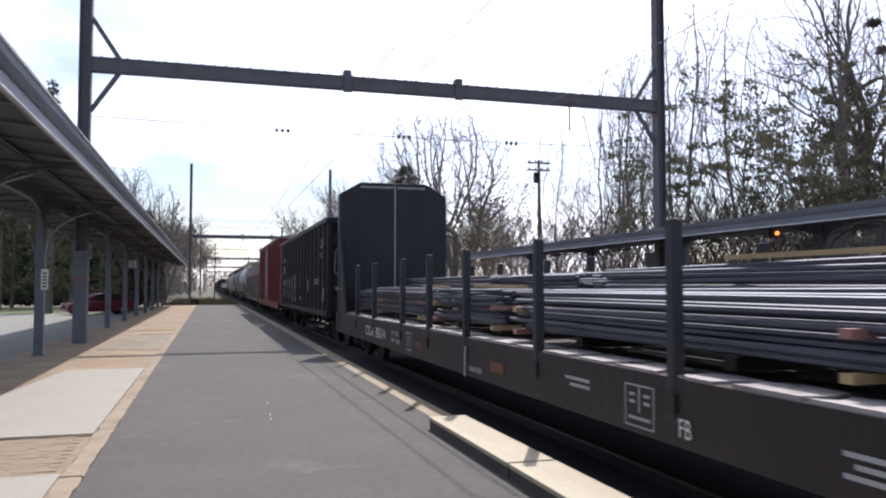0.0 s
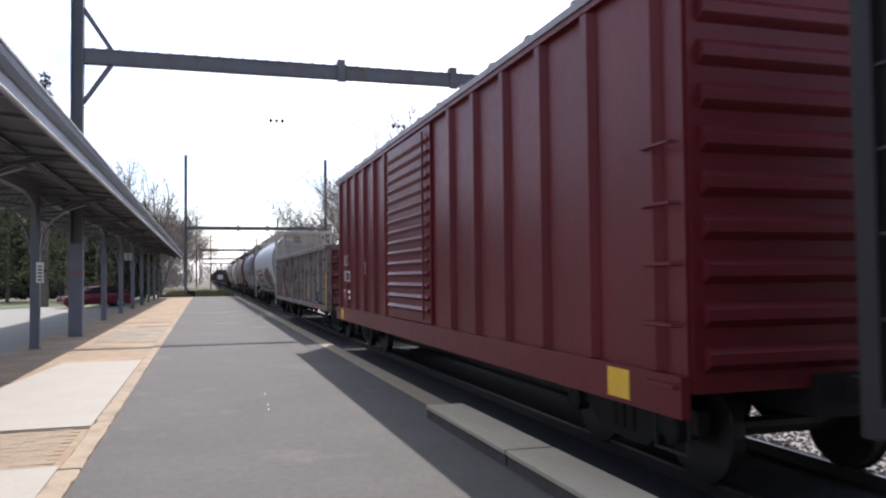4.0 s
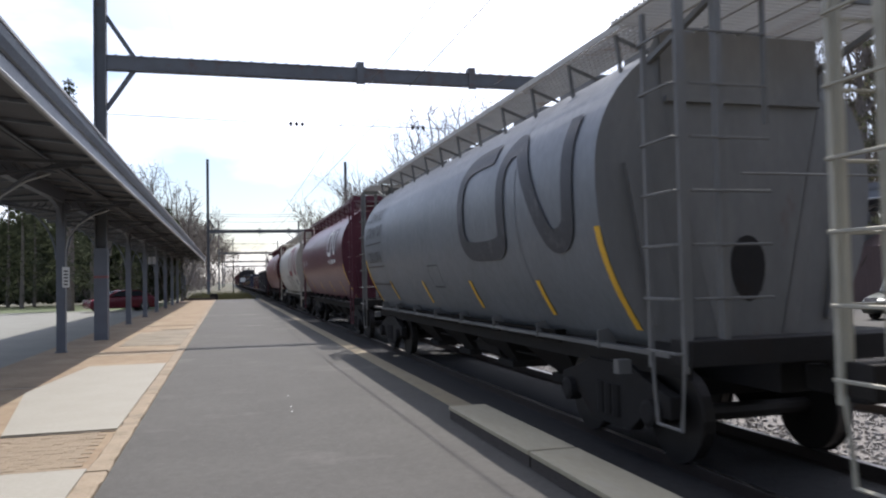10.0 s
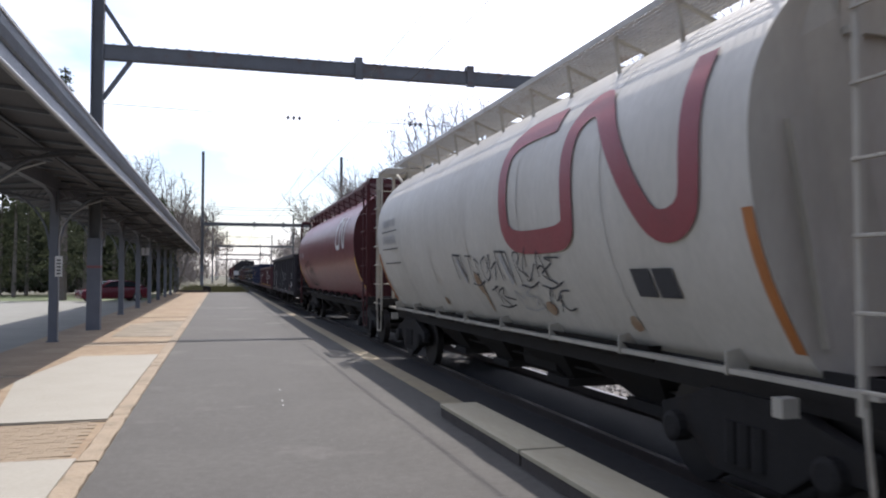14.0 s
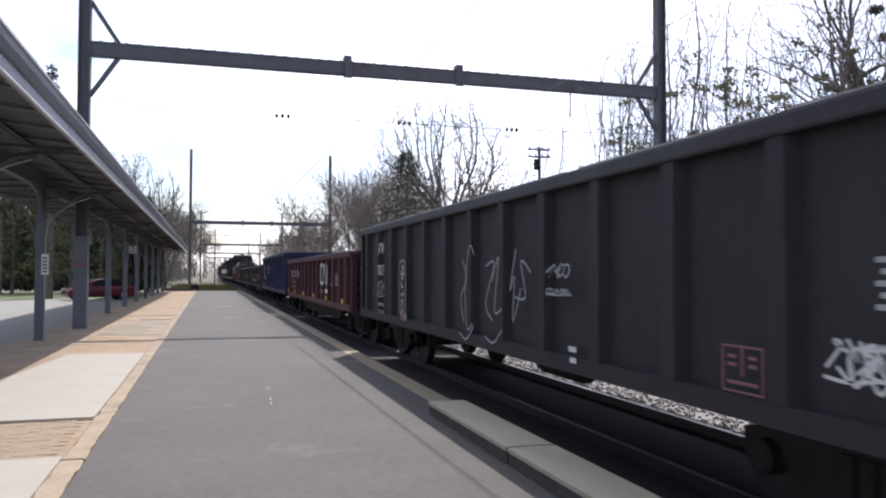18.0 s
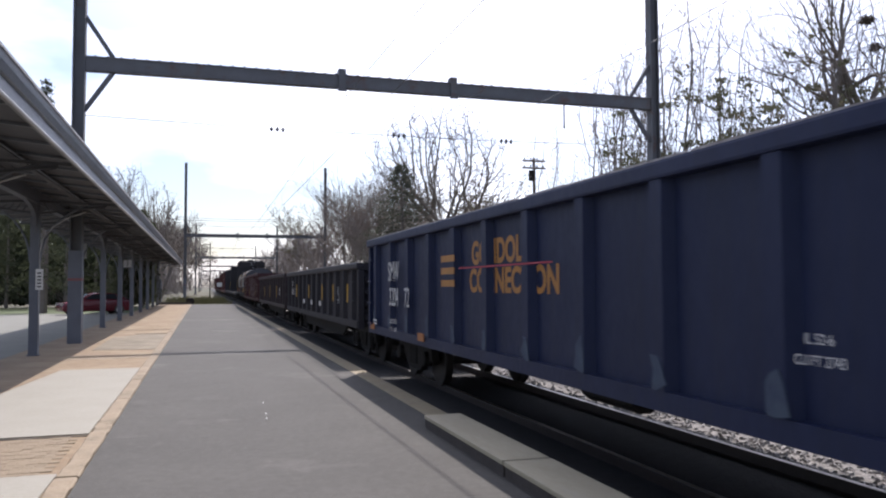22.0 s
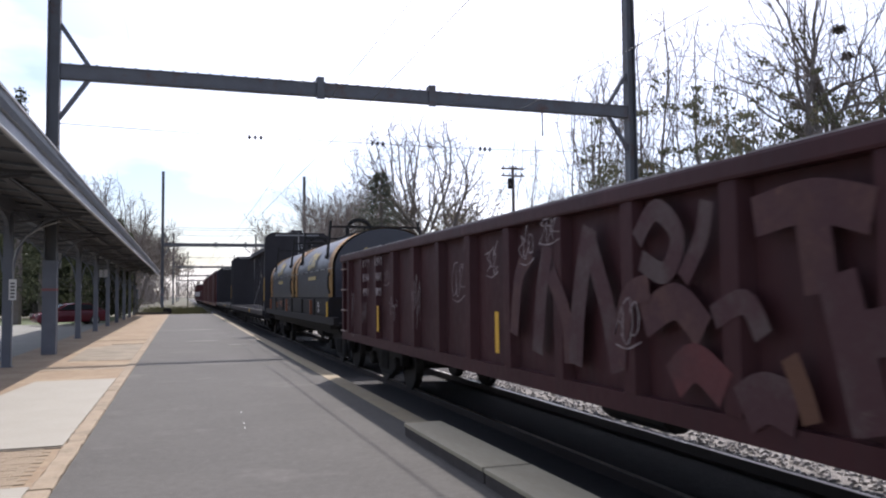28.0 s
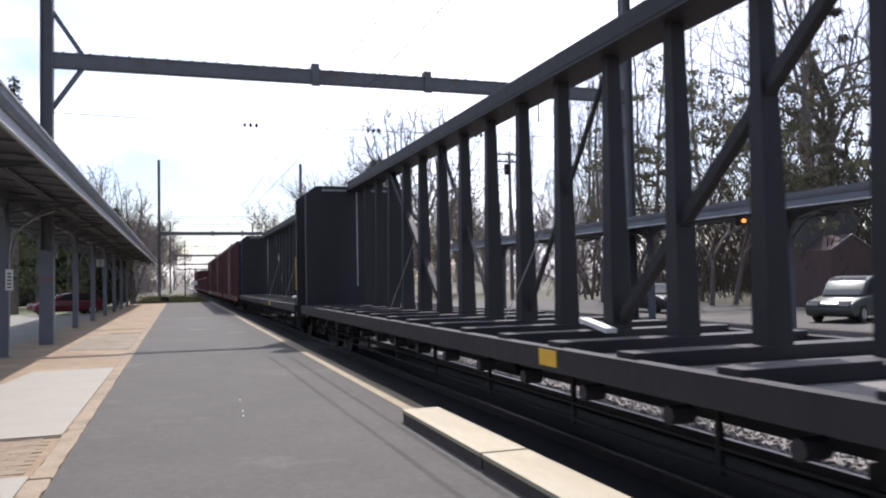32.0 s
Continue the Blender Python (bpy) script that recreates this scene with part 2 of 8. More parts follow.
TIE = material("tie_wood", (0.027, 0.024, 0.023), 0.9, scale=6, amount=0.7, bump=0.4, stretch=(0.3, 2, 1))
RAIL = material("rail_steel", (0.045, 0.032, 0.026), 0.7, 0.2, scale=6)
RAIL_HEAD = material("polished_rail", (0.42, 0.40, 0.38), 0.34, 1.0, scale=9, amount=0.2)
GANTRY = material("weathered_gantry_steel", (0.12, 0.125, 0.135), 0.7, 0.2, dark=(0.08, 0.075, 0.075), scale=2.0, spot=(0.11, 0.065, 0.05), spot_scale=1.2,
                  spot_edge=(0.56, 0.72), bump=0.15)
CANOPY = material("canopy_paint", (0.10, 0.102, 0.112), 0.75, spec=0.12, dark=(0.068, 0.067, 0.072), scale=1.5, spot=(0.12, 0.11, 0.10), spot_scale=2.5, spot_edge=(0.62, 0.8))
POST = material("blue_grey_post_paint", (0.12, 0.13, 0.155), 0.6, scale=2.5, amount=0.4, spot=(0.1, 0.08, 0.07), spot_scale=3, spot_edge=(0.68, 0.85))
GUTTER = material("gutter_metal", (0.15, 0.165, 0.19), 0.5, 0.0, dark=(0.10, 0.11, 0.13), scale=2, amount=0.8, stretch=(1, 0.4, 1), spot=(0.26, 0.27, 0.29), spot_scale=1.6, spot_edge=(0.6, 0.72))
LIP = material("pale_gutter_lip", (0.58, 0.58, 0.58), 0.5, dark=(0.32, 0.32, 0.33), scale=2.5, amount=0.9, stretch=(1, 0.5, 1))
WIRE = material("wire", (0.12, 0.12, 0.12), 0.5, 0.5)
BARK = material("bark", (0.17, 0.145, 0.125), 0.95, dark=(0.09, 0.07, 0.055), scale=3, bump=0.5, bump_scale=15)
PALE_BARK = material("pale_bark", (0.19, 0.165, 0.14), 0.95, dark=(0.11, 0.092, 0.075), scale=1.5, amount=0.8, bump=0.4, bump_scale=12)
LEAF = material("evergreen_leaf", (0.07, 0.08, 0.045), 0.85, dark=(0.045, 0.052, 0.032), scale=2, grain=0.2, spec=0.1, thin=0.35)
FIR = material("grey_green_needles", (0.085, 0.095, 0.07), 0.85, dark=(0.06, 0.066, 0.052), scale=1, grain=0.2, spec=0.1, thin=0.4)
THICKET = material("brown_thicket", (0.085, 0.068, 0.052), 0.95, dark=(0.05, 0.04, 0.03), scale=0.4)
BRICKPIECE = material("tan_paving_brick", (0.225, 0.175, 0.115), 0.9, dark=(0.17, 0.125, 0.08), scale=2.2, amount=0.8, vary=0.22, spot=(0.27, 0.22, 0.15), spot_scale=1.4, bump=0.3, bump_scale=60)
HOLLY = material("dull_evergreen_leaf", (0.105, 0.108, 0.07), 0.8, dark=(0.075, 0.075, 0.052), scale=0.8, spot=(0.17, 0.12, 0.075), spot_scale=0.7, grain=0.2, spec=0.2, thin=0.45)
WEED = material("dry_weed", (0.16, 0.14, 0.06), 0.9, dark=(0.09, 0.10, 0.035), scale=0.8, amount=1.0)
BUD = material("spring_bud", (0.21, 0.195, 0.10), 0.8, scale=2)
FARWOOD = material("distant_twigs", (0.25, 0.215, 0.19), 0.95, dark=(0.18, 0.15, 0.13), scale=0.3)
UNDER = material("dirty_underframe", (0.020, 0.018, 0.0172), 0.8, 0.0, dark=(0.011, 0.010, 0.0095), scale=3, spec=0.25, spot=(0.02, 0.015, 0.012), spot_scale=2, bump=0.1)
WHEEL = material("wheel_steel", (0.03, 0.026, 0.024), 0.55, 0.5, scale=4)
WHITE = material("white_lettering", (0.72, 0.71, 0.68), 0.6, dark=(0.45, 0.44, 0.42), scale=3, amount=0.5, grain=0.3)
GREYPAINT = material("grey_lettering", (0.38, 0.38, 0.38), 0.7, scale=3)
BLACKPAINT = material("black_lettering", (0.025, 0.025, 0.028), 0.5, scale=3)
SAFETY = material("yellow_reflector", (0.75, 0.43, 0.02), 0.5, dark=(0.6, 0.32, 0.02), scale=4, amount=0.5)
ORANGE = material("orange_patch", (0.40, 0.145, 0.035), 0.6, scale=3)
REDSPRAY = material("red_spray", (0.37, 0.028, 0.055), 0.6, scale=3)
BLACKSPRAY = material("black_spray", (0.035, 0.037, 0.045), 0.6, scale=2.5, spot=(0.09, 0.09, 0.1), spot_scale=2)
TAN = material("lumber", (0.42, 0.30, 0.15), 0.8, scale=3, stretch=(1, .1, 1))
REBAR = material("steel_bars", (0.09, 0.098, 0.122), 0.5, 0.55, scale=3, stretch=(1, 0.05, 1), spot=(0.09, 0.06, 0.05), spot_scale=2, grain=0.3)

# ---- mesh helpers ----


class Mesh:
    """Collects vertices and faces, then becomes one mesh."""

    def __init__(self):
        self.v, self.f = [], []

    def quad(self, a, b, c, d):
        i = len(self.v)
        self.v += [a, b, c, d]
        self.f.append((i, i + 1, i + 2, i + 3))

    def box(self, x0, x1, y0, y1, z0, z1):
        i = len(self.v)
        self.v += [(x, y, z) for z in (z0, z1) for y in (y0, y1) for x in (x0, x1)]
        self.f += [(i + a, i + b, i + c, i + d) for a, b, c, d in
                   ((0, 2, 3, 1), (4, 5, 7, 6), (0, 1, 5, 4), (2, 6, 7, 3), (0, 4, 6, 2), (1, 3, 7, 5))]
        return self

    def prism(self, outline, axis, a, b):
        """An outline of two coordinates, drawn out along an axis from a to b."""
        i, n = len(self.v), len(outline)
        for s in (a, b):
            for p, q in outline:
                self.v.append({"x": (s, p, q), "y": (p, s, q), "z": (p, q, s)}[axis])
        for k in range(n):
            self.f.append((i + k, i + (k + 1) % n, i + n + (k + 1) % n, i + n + k))
        self.f.append(tuple(range(i + n - 1, i - 1, -1)))
        self.f.append(tuple(range(i + n, i + 2 * n)))
        return self

    def tube(self, points, radii, sides=6, cap=True):
        i, n = len(self.v), len(points)
        for k, p in enumerate(points):
            a, b = Vector(points[max(0, k - 1)]), Vector(points[min(n - 1, k + 1)])
            t = (b - a).normalized() if (b - a).length > 1e-9 else Vector((0, 0, 1))
            u = t.cross(Vector((0, 0, 1)) if abs(t.z) < 0.9 else Vector((1, 0, 0))).normalized()
            w = t.cross(u)
            r = radii[k] if isinstance(radii, (list, tuple)) else radii
            for s in range(sides):
                a2 = 2 * math.pi * s / sides
                self.v.append(tuple(Vector(p) + u * (r * math.cos(a2)) + w * (r * math.sin(a2))))
        for k in range(n - 1):
            for s in range(sides):
                s2 = (s + 1) % sides
                self.f.append((i + k * sides + s, i + k * sides + s2, i + (k + 1) * sides + s2, i + (k + 1) * sides + s))
        if cap:
            self.f.append(tuple(i + s for s in range(sides - 1, -1, -1)))
            self.f.append(tuple(i + (n - 1) * sides + s for s in range(sides)))
        return self

    def beam(self, a, b, w, h):
        """A square bar from a to b."""
        a, b = Vector(a), Vector(b)
        t = (b - a).normalized()
        u = t.cross(Vector((0, 0, 1)) if abs(t.z) < 0.95 else Vector((0, 1, 0))).normalized()
        q = t.cross(u)
        i = len(self.v)
        for p in (a, b):
            for s1, s2 in ((-1, -1), (1, -1), (1, 1), (-1, 1)):
                self.v.append(tuple(p + u * (s1 * w / 2) + q * (s2 * h / 2)))
        self.f += [(i, i + 1, i + 2, i + 3), (i + 7, i + 6, i + 5, i + 4)]
        for k in range(4):
            k2 = (k + 1) % 4
            self.f.append((i + k, i + 4 + k, i + 4 + k2, i + k2))
        return self

    def sheet(self, rows, close=False):
        """A skin over rows of points of equal length."""
        i, n = len(self.v), len(rows[0])
        for r in rows:
            self.v += [tuple(p) for p in r]
        for k in range(len(rows) - 1):
            for s in range(n if close else n - 1):
                s2 = (s + 1) % n
                self.f.append((i + k * n + s, i + k * n + s2, i + (k + 1) * n + s2, i + (k + 1) * n + s))
        return self

    def data(self, name, mats, smooth=False, bevel=0.0):
        me = bpy.data.meshes.new(name)
        me.from_pydata(self.v, [], self.f)
        for m in (mats if isinstance(mats, (list, tuple)) else [mats]):
            me.materials.append(m)
        bm = bmesh.new()
        bm.from_mesh(me)
        bmesh.ops.recalc_face_normals(bm, faces=bm.faces)
        if bevel:
            es = [e for e in bm.edges if len(e.link_faces) == 2 and e.calc_face_angle(0) > 0.6]
            bmesh.ops.bevel(bm, geom=es, offset=bevel, segments=2, affect="EDGES", profile=0.6)
        bm.to_mesh(me)
        bm.free()
        if smooth:
            for p in me.polygons:
                p.use_smooth = True
        return me


def part(name, mesh, mat, parent=None, label="", smooth=False, bevel=0.0, m=None):
    """One mesh object, under a thing or a part when parent is given."""
    me = mesh.data(name, mat, smooth, bevel) if isinstance(mesh, Mesh) else mesh
    ob = new(name, me)
    if parent is not None:
        ob.parent = parent
    if m is not None:
        ob.matrix_basis = m
    if label:
        tagged(ob, label)
    return ob


def thing(name, label, category, group="", m=None):
    ob = new(name)
    ob.empty_display_size = 0.3
    if m is not None:
        ob.matrix_basis = m
    return tagged(ob, label, category, group)


def structure(name, mesh, mat, label, category="", smooth=False, bevel=0.0):
    return tagged(part(name, mesh, mat, None, "", smooth, bevel), label, category or name.replace("_", " "), kind="structure")


def words(text, size, mat, parent, x, y, z, squeeze=1.0, name="lettering", label="", bold=0.0):
    """Flat lettering on the side of a car that faces -x; y is the middle of the line."""
    cu = bpy.data.curves.new("letters", "FONT")
    cu.body, cu.size, cu.align_x, cu.align_y, cu.offset = text, size, "CENTER", "CENTER", bold
    tmp = bpy.data.objects.new("letters", cu)
    me = bpy.data.meshes.new_from_object(tmp)
    bpy.data.objects.remove(tmp)
    me.materials.clear()
    me.materials.append(mat)
    m = Matrix(((0, 0, -1, x), (-squeeze, 0, 0, y), (0, 1, 0, z), (0, 0, 0, 1)))
    return part(name, me, mat, parent, label, m=m)


def stroke(points, width, x, mat, parent, name="graffiti", label="", into=None):
    """A painted stroke on a side; points are (y, z), x a number or a function of z."""
    g = into if into is not None else Mesh()
    fx = x if callable(x) else (lambda z: x)
    across = max(1, int(width / 0.07)) if callable(x) else 1
    if callable(x):
        fine = []
        for a, b in zip(points, points[1:]):
            m = max(1, int(math.hypot(b[0] - a[0], b[1] - a[1]) / 0.07))
            fine += [(a[0] + (b[0] - a[0]) * j / m, a[1] + (b[1] - a[1]) * j / m) for j in range(m)]
        points = fine + [points[-1]]
    rows_ = []
    for k, (py, pz) in enumerate(points):
        a, b = points[max(0, k - 1)], points[min(len(points) - 1, k + 1)]
        dy, dz = b[0] - a[0], b[1] - a[1]
        d = math.hypot(dy, dz) or 1
        ny, nz = -dz / d * width / 2, dy / d * width / 2
        row = []
        for j in range(across + 1):
            f = 1 - 2 * j / across
            row.append((fx(pz + nz * f), py + ny * f, pz + nz * f))
        rows_.append(row)
    g.sheet(rows_)
    return None if into is not None else part(name, g, mat, parent, label, smooth=callable(x))


def curve_through(ctrl, n=5):
    ctrl = [Vector(c) for c in ctrl]
    ctrl = [ctrl[0]] + ctrl + [ctrl[-1]]
    pts = []
    for a, b, c, d in zip(ctrl, ctrl[1:], ctrl[2:], ctrl[3:]):
        for j in range(n):
            t = j / n
            q = 0.5 * (2 * b + (c - a) * t + (2 * a - 5 * b + 4 * c - d) * t * t + (3 * b - a - 3 * c + d) * t ** 3)
            pts.append((q.x, q.y))
    pts.append((ctrl[-1].x, ctrl[-1].y))
    return pts


GLYPHS = (((-.4, -.5), (-.3, .5), (.1, -.1), (.35, .5), (.4, -.5)), ((.4, .4), (-.1, .5), (-.4, 0), (-.1, -.5), (.4, -.35)), ((-.4, .5), (-.25, -.45), (.2, -.45), (.4, .5)),
          ((-.35, -.5), (-.3, .5), (.3, .35), (-.2, .05), (.4, -.5)), ((.3, .45), (-.35, .3), (.25, -.1), (-.3, -.5)), ((0, .5), (-.4, 0), (0, -.5), (.4, 0), (.05, .45)),
          ((-.4, .45), (.4, .5), (.0, .45), (-.05, -.55)), ((-.4, -.4), (.0, .5), (.35, -.45), (.1, -.05), (-.3, -.1)), ((.4, .5), (-.35, .1), (.1, .1), (-.35, -.5), (.45, -.4)))


def scribble(rng, y, z, w, h, n, width, x, mat, parent, ring=False):
    """A sprayed hand-style tag of crowded loops that spells nothing, as one mesh."""
    g = Mesh()
    n = max(2, n)
    for k in range(n):
        gl = GLYPHS[rng.randrange(len(GLYPHS))]
        cy, s, lean = y + w * (0.5 - (k + 0.5) / n), rng.uniform(0.8, 1.15), rng.uniform(0.05, 0.3)
        gw = w / n * rng.uniform(1.0, 1.45)
        turn, flip = rng.uniform(-0.9, 0.9), rng.choice((-1, 1))
        gl = [(flip * px * math.cos(turn) - pz * math.sin(turn) * 0.8, flip * px * math.sin(turn) * 0.8 + pz * math.cos(turn)) for px, pz in gl]
        ctrl = [(cy - gw * 1.3 * (px + lean * pz), z + h * s * pz + rng.uniform(-.08, .08) * h) for px, pz in gl]
        stroke(curve_through(ctrl), width, x, mat, parent, into=g)
    if rng.random() < 0.5:
        stroke(curve_through([(y + w * 0.55, z - h * 0.62), (y, z - h * 0.7), (y - w * 0.6, z - h * 0.5)]), width, x, mat, parent, into=g)
    if ring:
        stroke(curve_through([(y + w * 0.72 * math.cos(a * 0.6283), z + h * 0.75 * math.sin(a * 0.6283)) for a in range(11)]), width, x, mat, parent, into=g)
    return part("graffiti", g, mat, parent)

# ---- ground and platform ----
XC, ZR = 5.05, -0.023        # middle and rail top of the near track
XC2 = 9.2                    # middle of the far track
g = Mesh()
nx, ny = 60, 60
rows = []
for i in range(nx + 1):
    a = -1 + 2 * i / nx
    row = []
    for j in range(ny + 1):
        b = -1 + 2 * j / ny
        px, py = 900 * a * abs(a) ** 1.5, 200 + 1500 * b * abs(b) ** 1.3
        row.append((px, py, -0.28))
    rows.append(row)
g.sheet(rows)
structure("ground", g, GRASS, "dry spring grass and earth beside the railway", "ground")
structure("ballast_bed", Mesh().prism([(3.34, -0.4), (3.34, -0.19), (3.9, -0.165), (10.5, -0.165), (10.9, -0.2), (10.9, -0.4)], "y", -60, 620), BALLAST,
          "grey crushed-stone ballast under two tracks", "ballast")
# strip that carries the train's shade as a dark ballast colour
structure("track_bed", Mesh().box(3.36, 5.68, -60, 620, -0.3, -0.145), SHADED_BED, "ballast under the near track, coloured near black for the train's shade", "ballast")
structure("platform", Mesh().box(-1.11, 3.33, -12, 84, -0.35, 0.0), ASPHALT, "grey worn asphalt platform beside the track", "platform")
structure("brick_walk", Mesh().box(-4.9, -1.335, -12, 84, -0.35, -0.012), BRICKS, "tan and red brick paving along the platform", "pavement")
structure("parking_lot", Mesh().box(-26, -4.905, -12, 59.5, -0.3, -0.03), LOT, "pale asphalt car park beyond the canopy", "car park")
VERGE = material("green_verge", (0.075, 0.095, 0.035), 0.95, dark=(0.045, 0.06, 0.022), scale=1.2, amount=0.9, bump=0.6, bump_scale=14)
structure("grass_verge", Mesh().box(-34, -4.905, 59.52, 80, -0.3, -0.05), VERGE, "green grass verge beyond the car park", "grass")
structure("far_platform", Mesh().box(11.0, 21.2, -12, 75, -0.35, 0.02), ASPHALT, "grey asphalt platform across the tracks", "platform")
structure("far_yellow_line", Mesh().box(11.02, 11.3, -12, 75, 0.0, 0.026), YELLOW, "worn yellow edge line on the opposite platform", "edge line")
structure("far_parking_lot", Mesh().box(21.25, 31.5, -12, 60, -0.3, -0.03), ASPHALT, "grey car park behind the opposite platform", "car park")


def kerb_mesh(ya, yb, rr):
    """A worn stone with wavering edges."""
    g = Mesh()
    n = max(2, int((yb - ya) / 0.16))
    rows = []
    for k in range(n + 1):
        y = ya + (yb - ya) * k / n
        l, r, t = -1.325 + rr.uniform(-.018, .012), -1.125 + rr.uniform(-.012, .012), 0.014 + rr.uniform(-.005, .007)
        rows.append([(l, y, -0.3), (l, y, t - 0.012), (l + 0.018, y, t), (r - 0.018, y, t), (r, y, t - 0.012), (r, y, -0.3)])
    g.sheet(rows)
    for r, flip in ((rows[0], 1), (rows[-1], -1)):
        i = len(g.v)
        g.v += r
        g.f.append(tuple(range(i, i + 6))[::flip])
    return g


curb = tagged(new("curb"), "row of worn concrete kerb stones beside the asphalt", "kerb", kind="structure")
rng = random.Random(4)
y = -12.0
while y < 84:
    ln = 2.4 + rng.random() * 0.9
    part("kerb_stone", kerb_mesh(y + 0.012, min(84, y + ln) - 0.012, rng), CURB, curb)
    y += ln
slabs = tagged(new("concrete_slabs"), "pale new concrete slabs set into the brick walk", "paving", kind="structure")
for x0, x1, y0, y1 in ((-2.95, -1.345, 10.66, 18.9), (-2.6, -1.345, 3.2, 8.46), (-2.3, -1.345, -4.0, 2.2)):
    part("slab", Mesh().prism([(x0 - 0.35, y0 + 4.0), (x0 + 0.3, y0), (x1, y0), (x1, y1), (x0, y1), (x0 - 0.35, y0 + 4.2)], "z", -0.2, 0.004), CONCRETE, slabs)
band = Mesh()
for x0, x1, y0, y1 in ((-3.4, -1.345, 21.6, 21.95), (-3.2, -1.345, 28.5, 28.75), (-4.2, -2.8, 15.4, 15.65)):
    band.box(x0, x1, y0, y1, -0.2, -0.006)
PATCHED = material("patched_concrete", (0.2, 0.165, 0.115), 0.9, dark=(0.115, 0.095, 0.068), scale=1.1, amount=1.0, spot=(0.24, 0.2, 0.14), spot_scale=0.8, bump=0.25)
structure("worn_patch", Mesh().prism([(-3.05, 24.6), (-1.345, 24.4), (-1.345, 32.1), (-2.3, 32.3), (-3.1, 30.6)], "z", -0.2, -0.004), PATCHED, "grey-brown worn concrete patch in the brick walk", "paving")
JOINT = material("dark_joint", (0.05, 0.043, 0.036), 0.95, scale=5)
joints = tagged(new("paving_joints"), "dark open joints across the paved walk", "paving", kind="structure")
for xa, xb, ya, w in ((-2.5, -1.345, 32.5, 0.16), (-3.7, -3.06, 15.62, 0.05), (-3.45, -1.345, 10.58, 0.045), (-3.3, -1.345, 35.4, 0.08)):
    part("joint", Mesh().prism([(xa, ya), (xb, ya - 0.05), (xb, ya - 0.05 + w), (xa, ya + w * 0.8)], "z", -0.05, -0.003), JOINT, joints)
structure("patch_band", band, CURB, "rough concrete bands across the brick walk", "paving")

# loose-laid bricks in the nearest strips of the walk
laid = tagged(new("brick_strip"), "tan and brown paving bricks between the slabs", "paving", kind="structure")
brick_data = [Mesh().box(-0.1005, 0.1005, -0.0505, 0.0505, -0.06, 0.0).data("brick", BRICKPIECE, bevel=0.005) for k in range(1)]
rng = random.Random(31)
for ya, yb, xa in ((8.52, 10.6, -2.95), (2.25, 3.15, -2.55)):
    y, row = ya + 0.05, 0
    while y < yb - 0.05:
        x = xa + 0.1 + (row % 2) * 0.1
        while x < -1.45:
            part("brick", brick_data[0], BRICKPIECE, laid, m=pose(x, y, -0.004 + rng.uniform(-.004, .003), rng.uniform(-.6, .6), rng.uniform(-.6, .6), rng.uniform(-.8, .8)))
            x += 0.205
        y += 0.105
        row += 1

# yellow edge and the raised step boards
structure("yellow_line", Mesh().box(3.0, 3.33, 9.8, 84, -0.02, 0.004), YELLOW, "worn yellow paint along the platform edge", "edge line")
step = thing("step_platform", "low raised timber step with worn yellow top on the platform edge", "step")
for k in range(5):
    y1 = 9.75 - k * 2.78
    part("board", Mesh().box(2.72, 3.21, y1 - 2.74, y1 - 0.01, 0.115, 0.16), BOARD, step, bevel=0.008)
    part("riser", Mesh().box(2.735, 2.785, y1 - 2.74, y1 - 0.01, 0.0, 0.115), BOARD_SIDE, step)
    part("riser", Mesh().box(3.14, 3.19, y1 - 2.74, y1 - 0.01, 0.0, 0.115), BOARD_SIDE, step)
    part("riser", Mesh().box(2.79, 3.135, y1 - 0.06, y1 - 0.01, 0.0, 0.115), BOARD_SIDE, step)
patches = Mesh()
for x0, y0, w, d in ((0.2, 33, 1.4, 0.25), (1.6, 30, 0.8, 0.2), (-0.2, 44, 2.0, 0.3), (1.9, 36, 0.6, 0.2)):
    patches.prism([(x0, y0), (x0 + w * 0.6, y0 - d * 0.4), (x0 + w, y0 + d * 0.3), (x0 + w * 0.5, y0 + d), (x0 + 0.1, y0 + d * 0.6)], "z", -0.01, 0.004)
structure("asphalt_patches", patches, LOT, "pale worn patches in the asphalt", "patch")
chips = Mesh()
for cx, cy in ((0.84, 11.1), (0.86, 11.5), (0.90, 12.6)):
    chips.prism([(cx, cy), (cx + 0.01, cy - 0.05), (cx + 0.02, cy + 0.02), (cx + 0.016, cy + 0.12)], "z", 0.0, 0.003)
tagged(part("litter", chips, GREYPAINT), "tiny white scraps on the asphalt", "litter", kind="stuff")

# ---- tracks ----


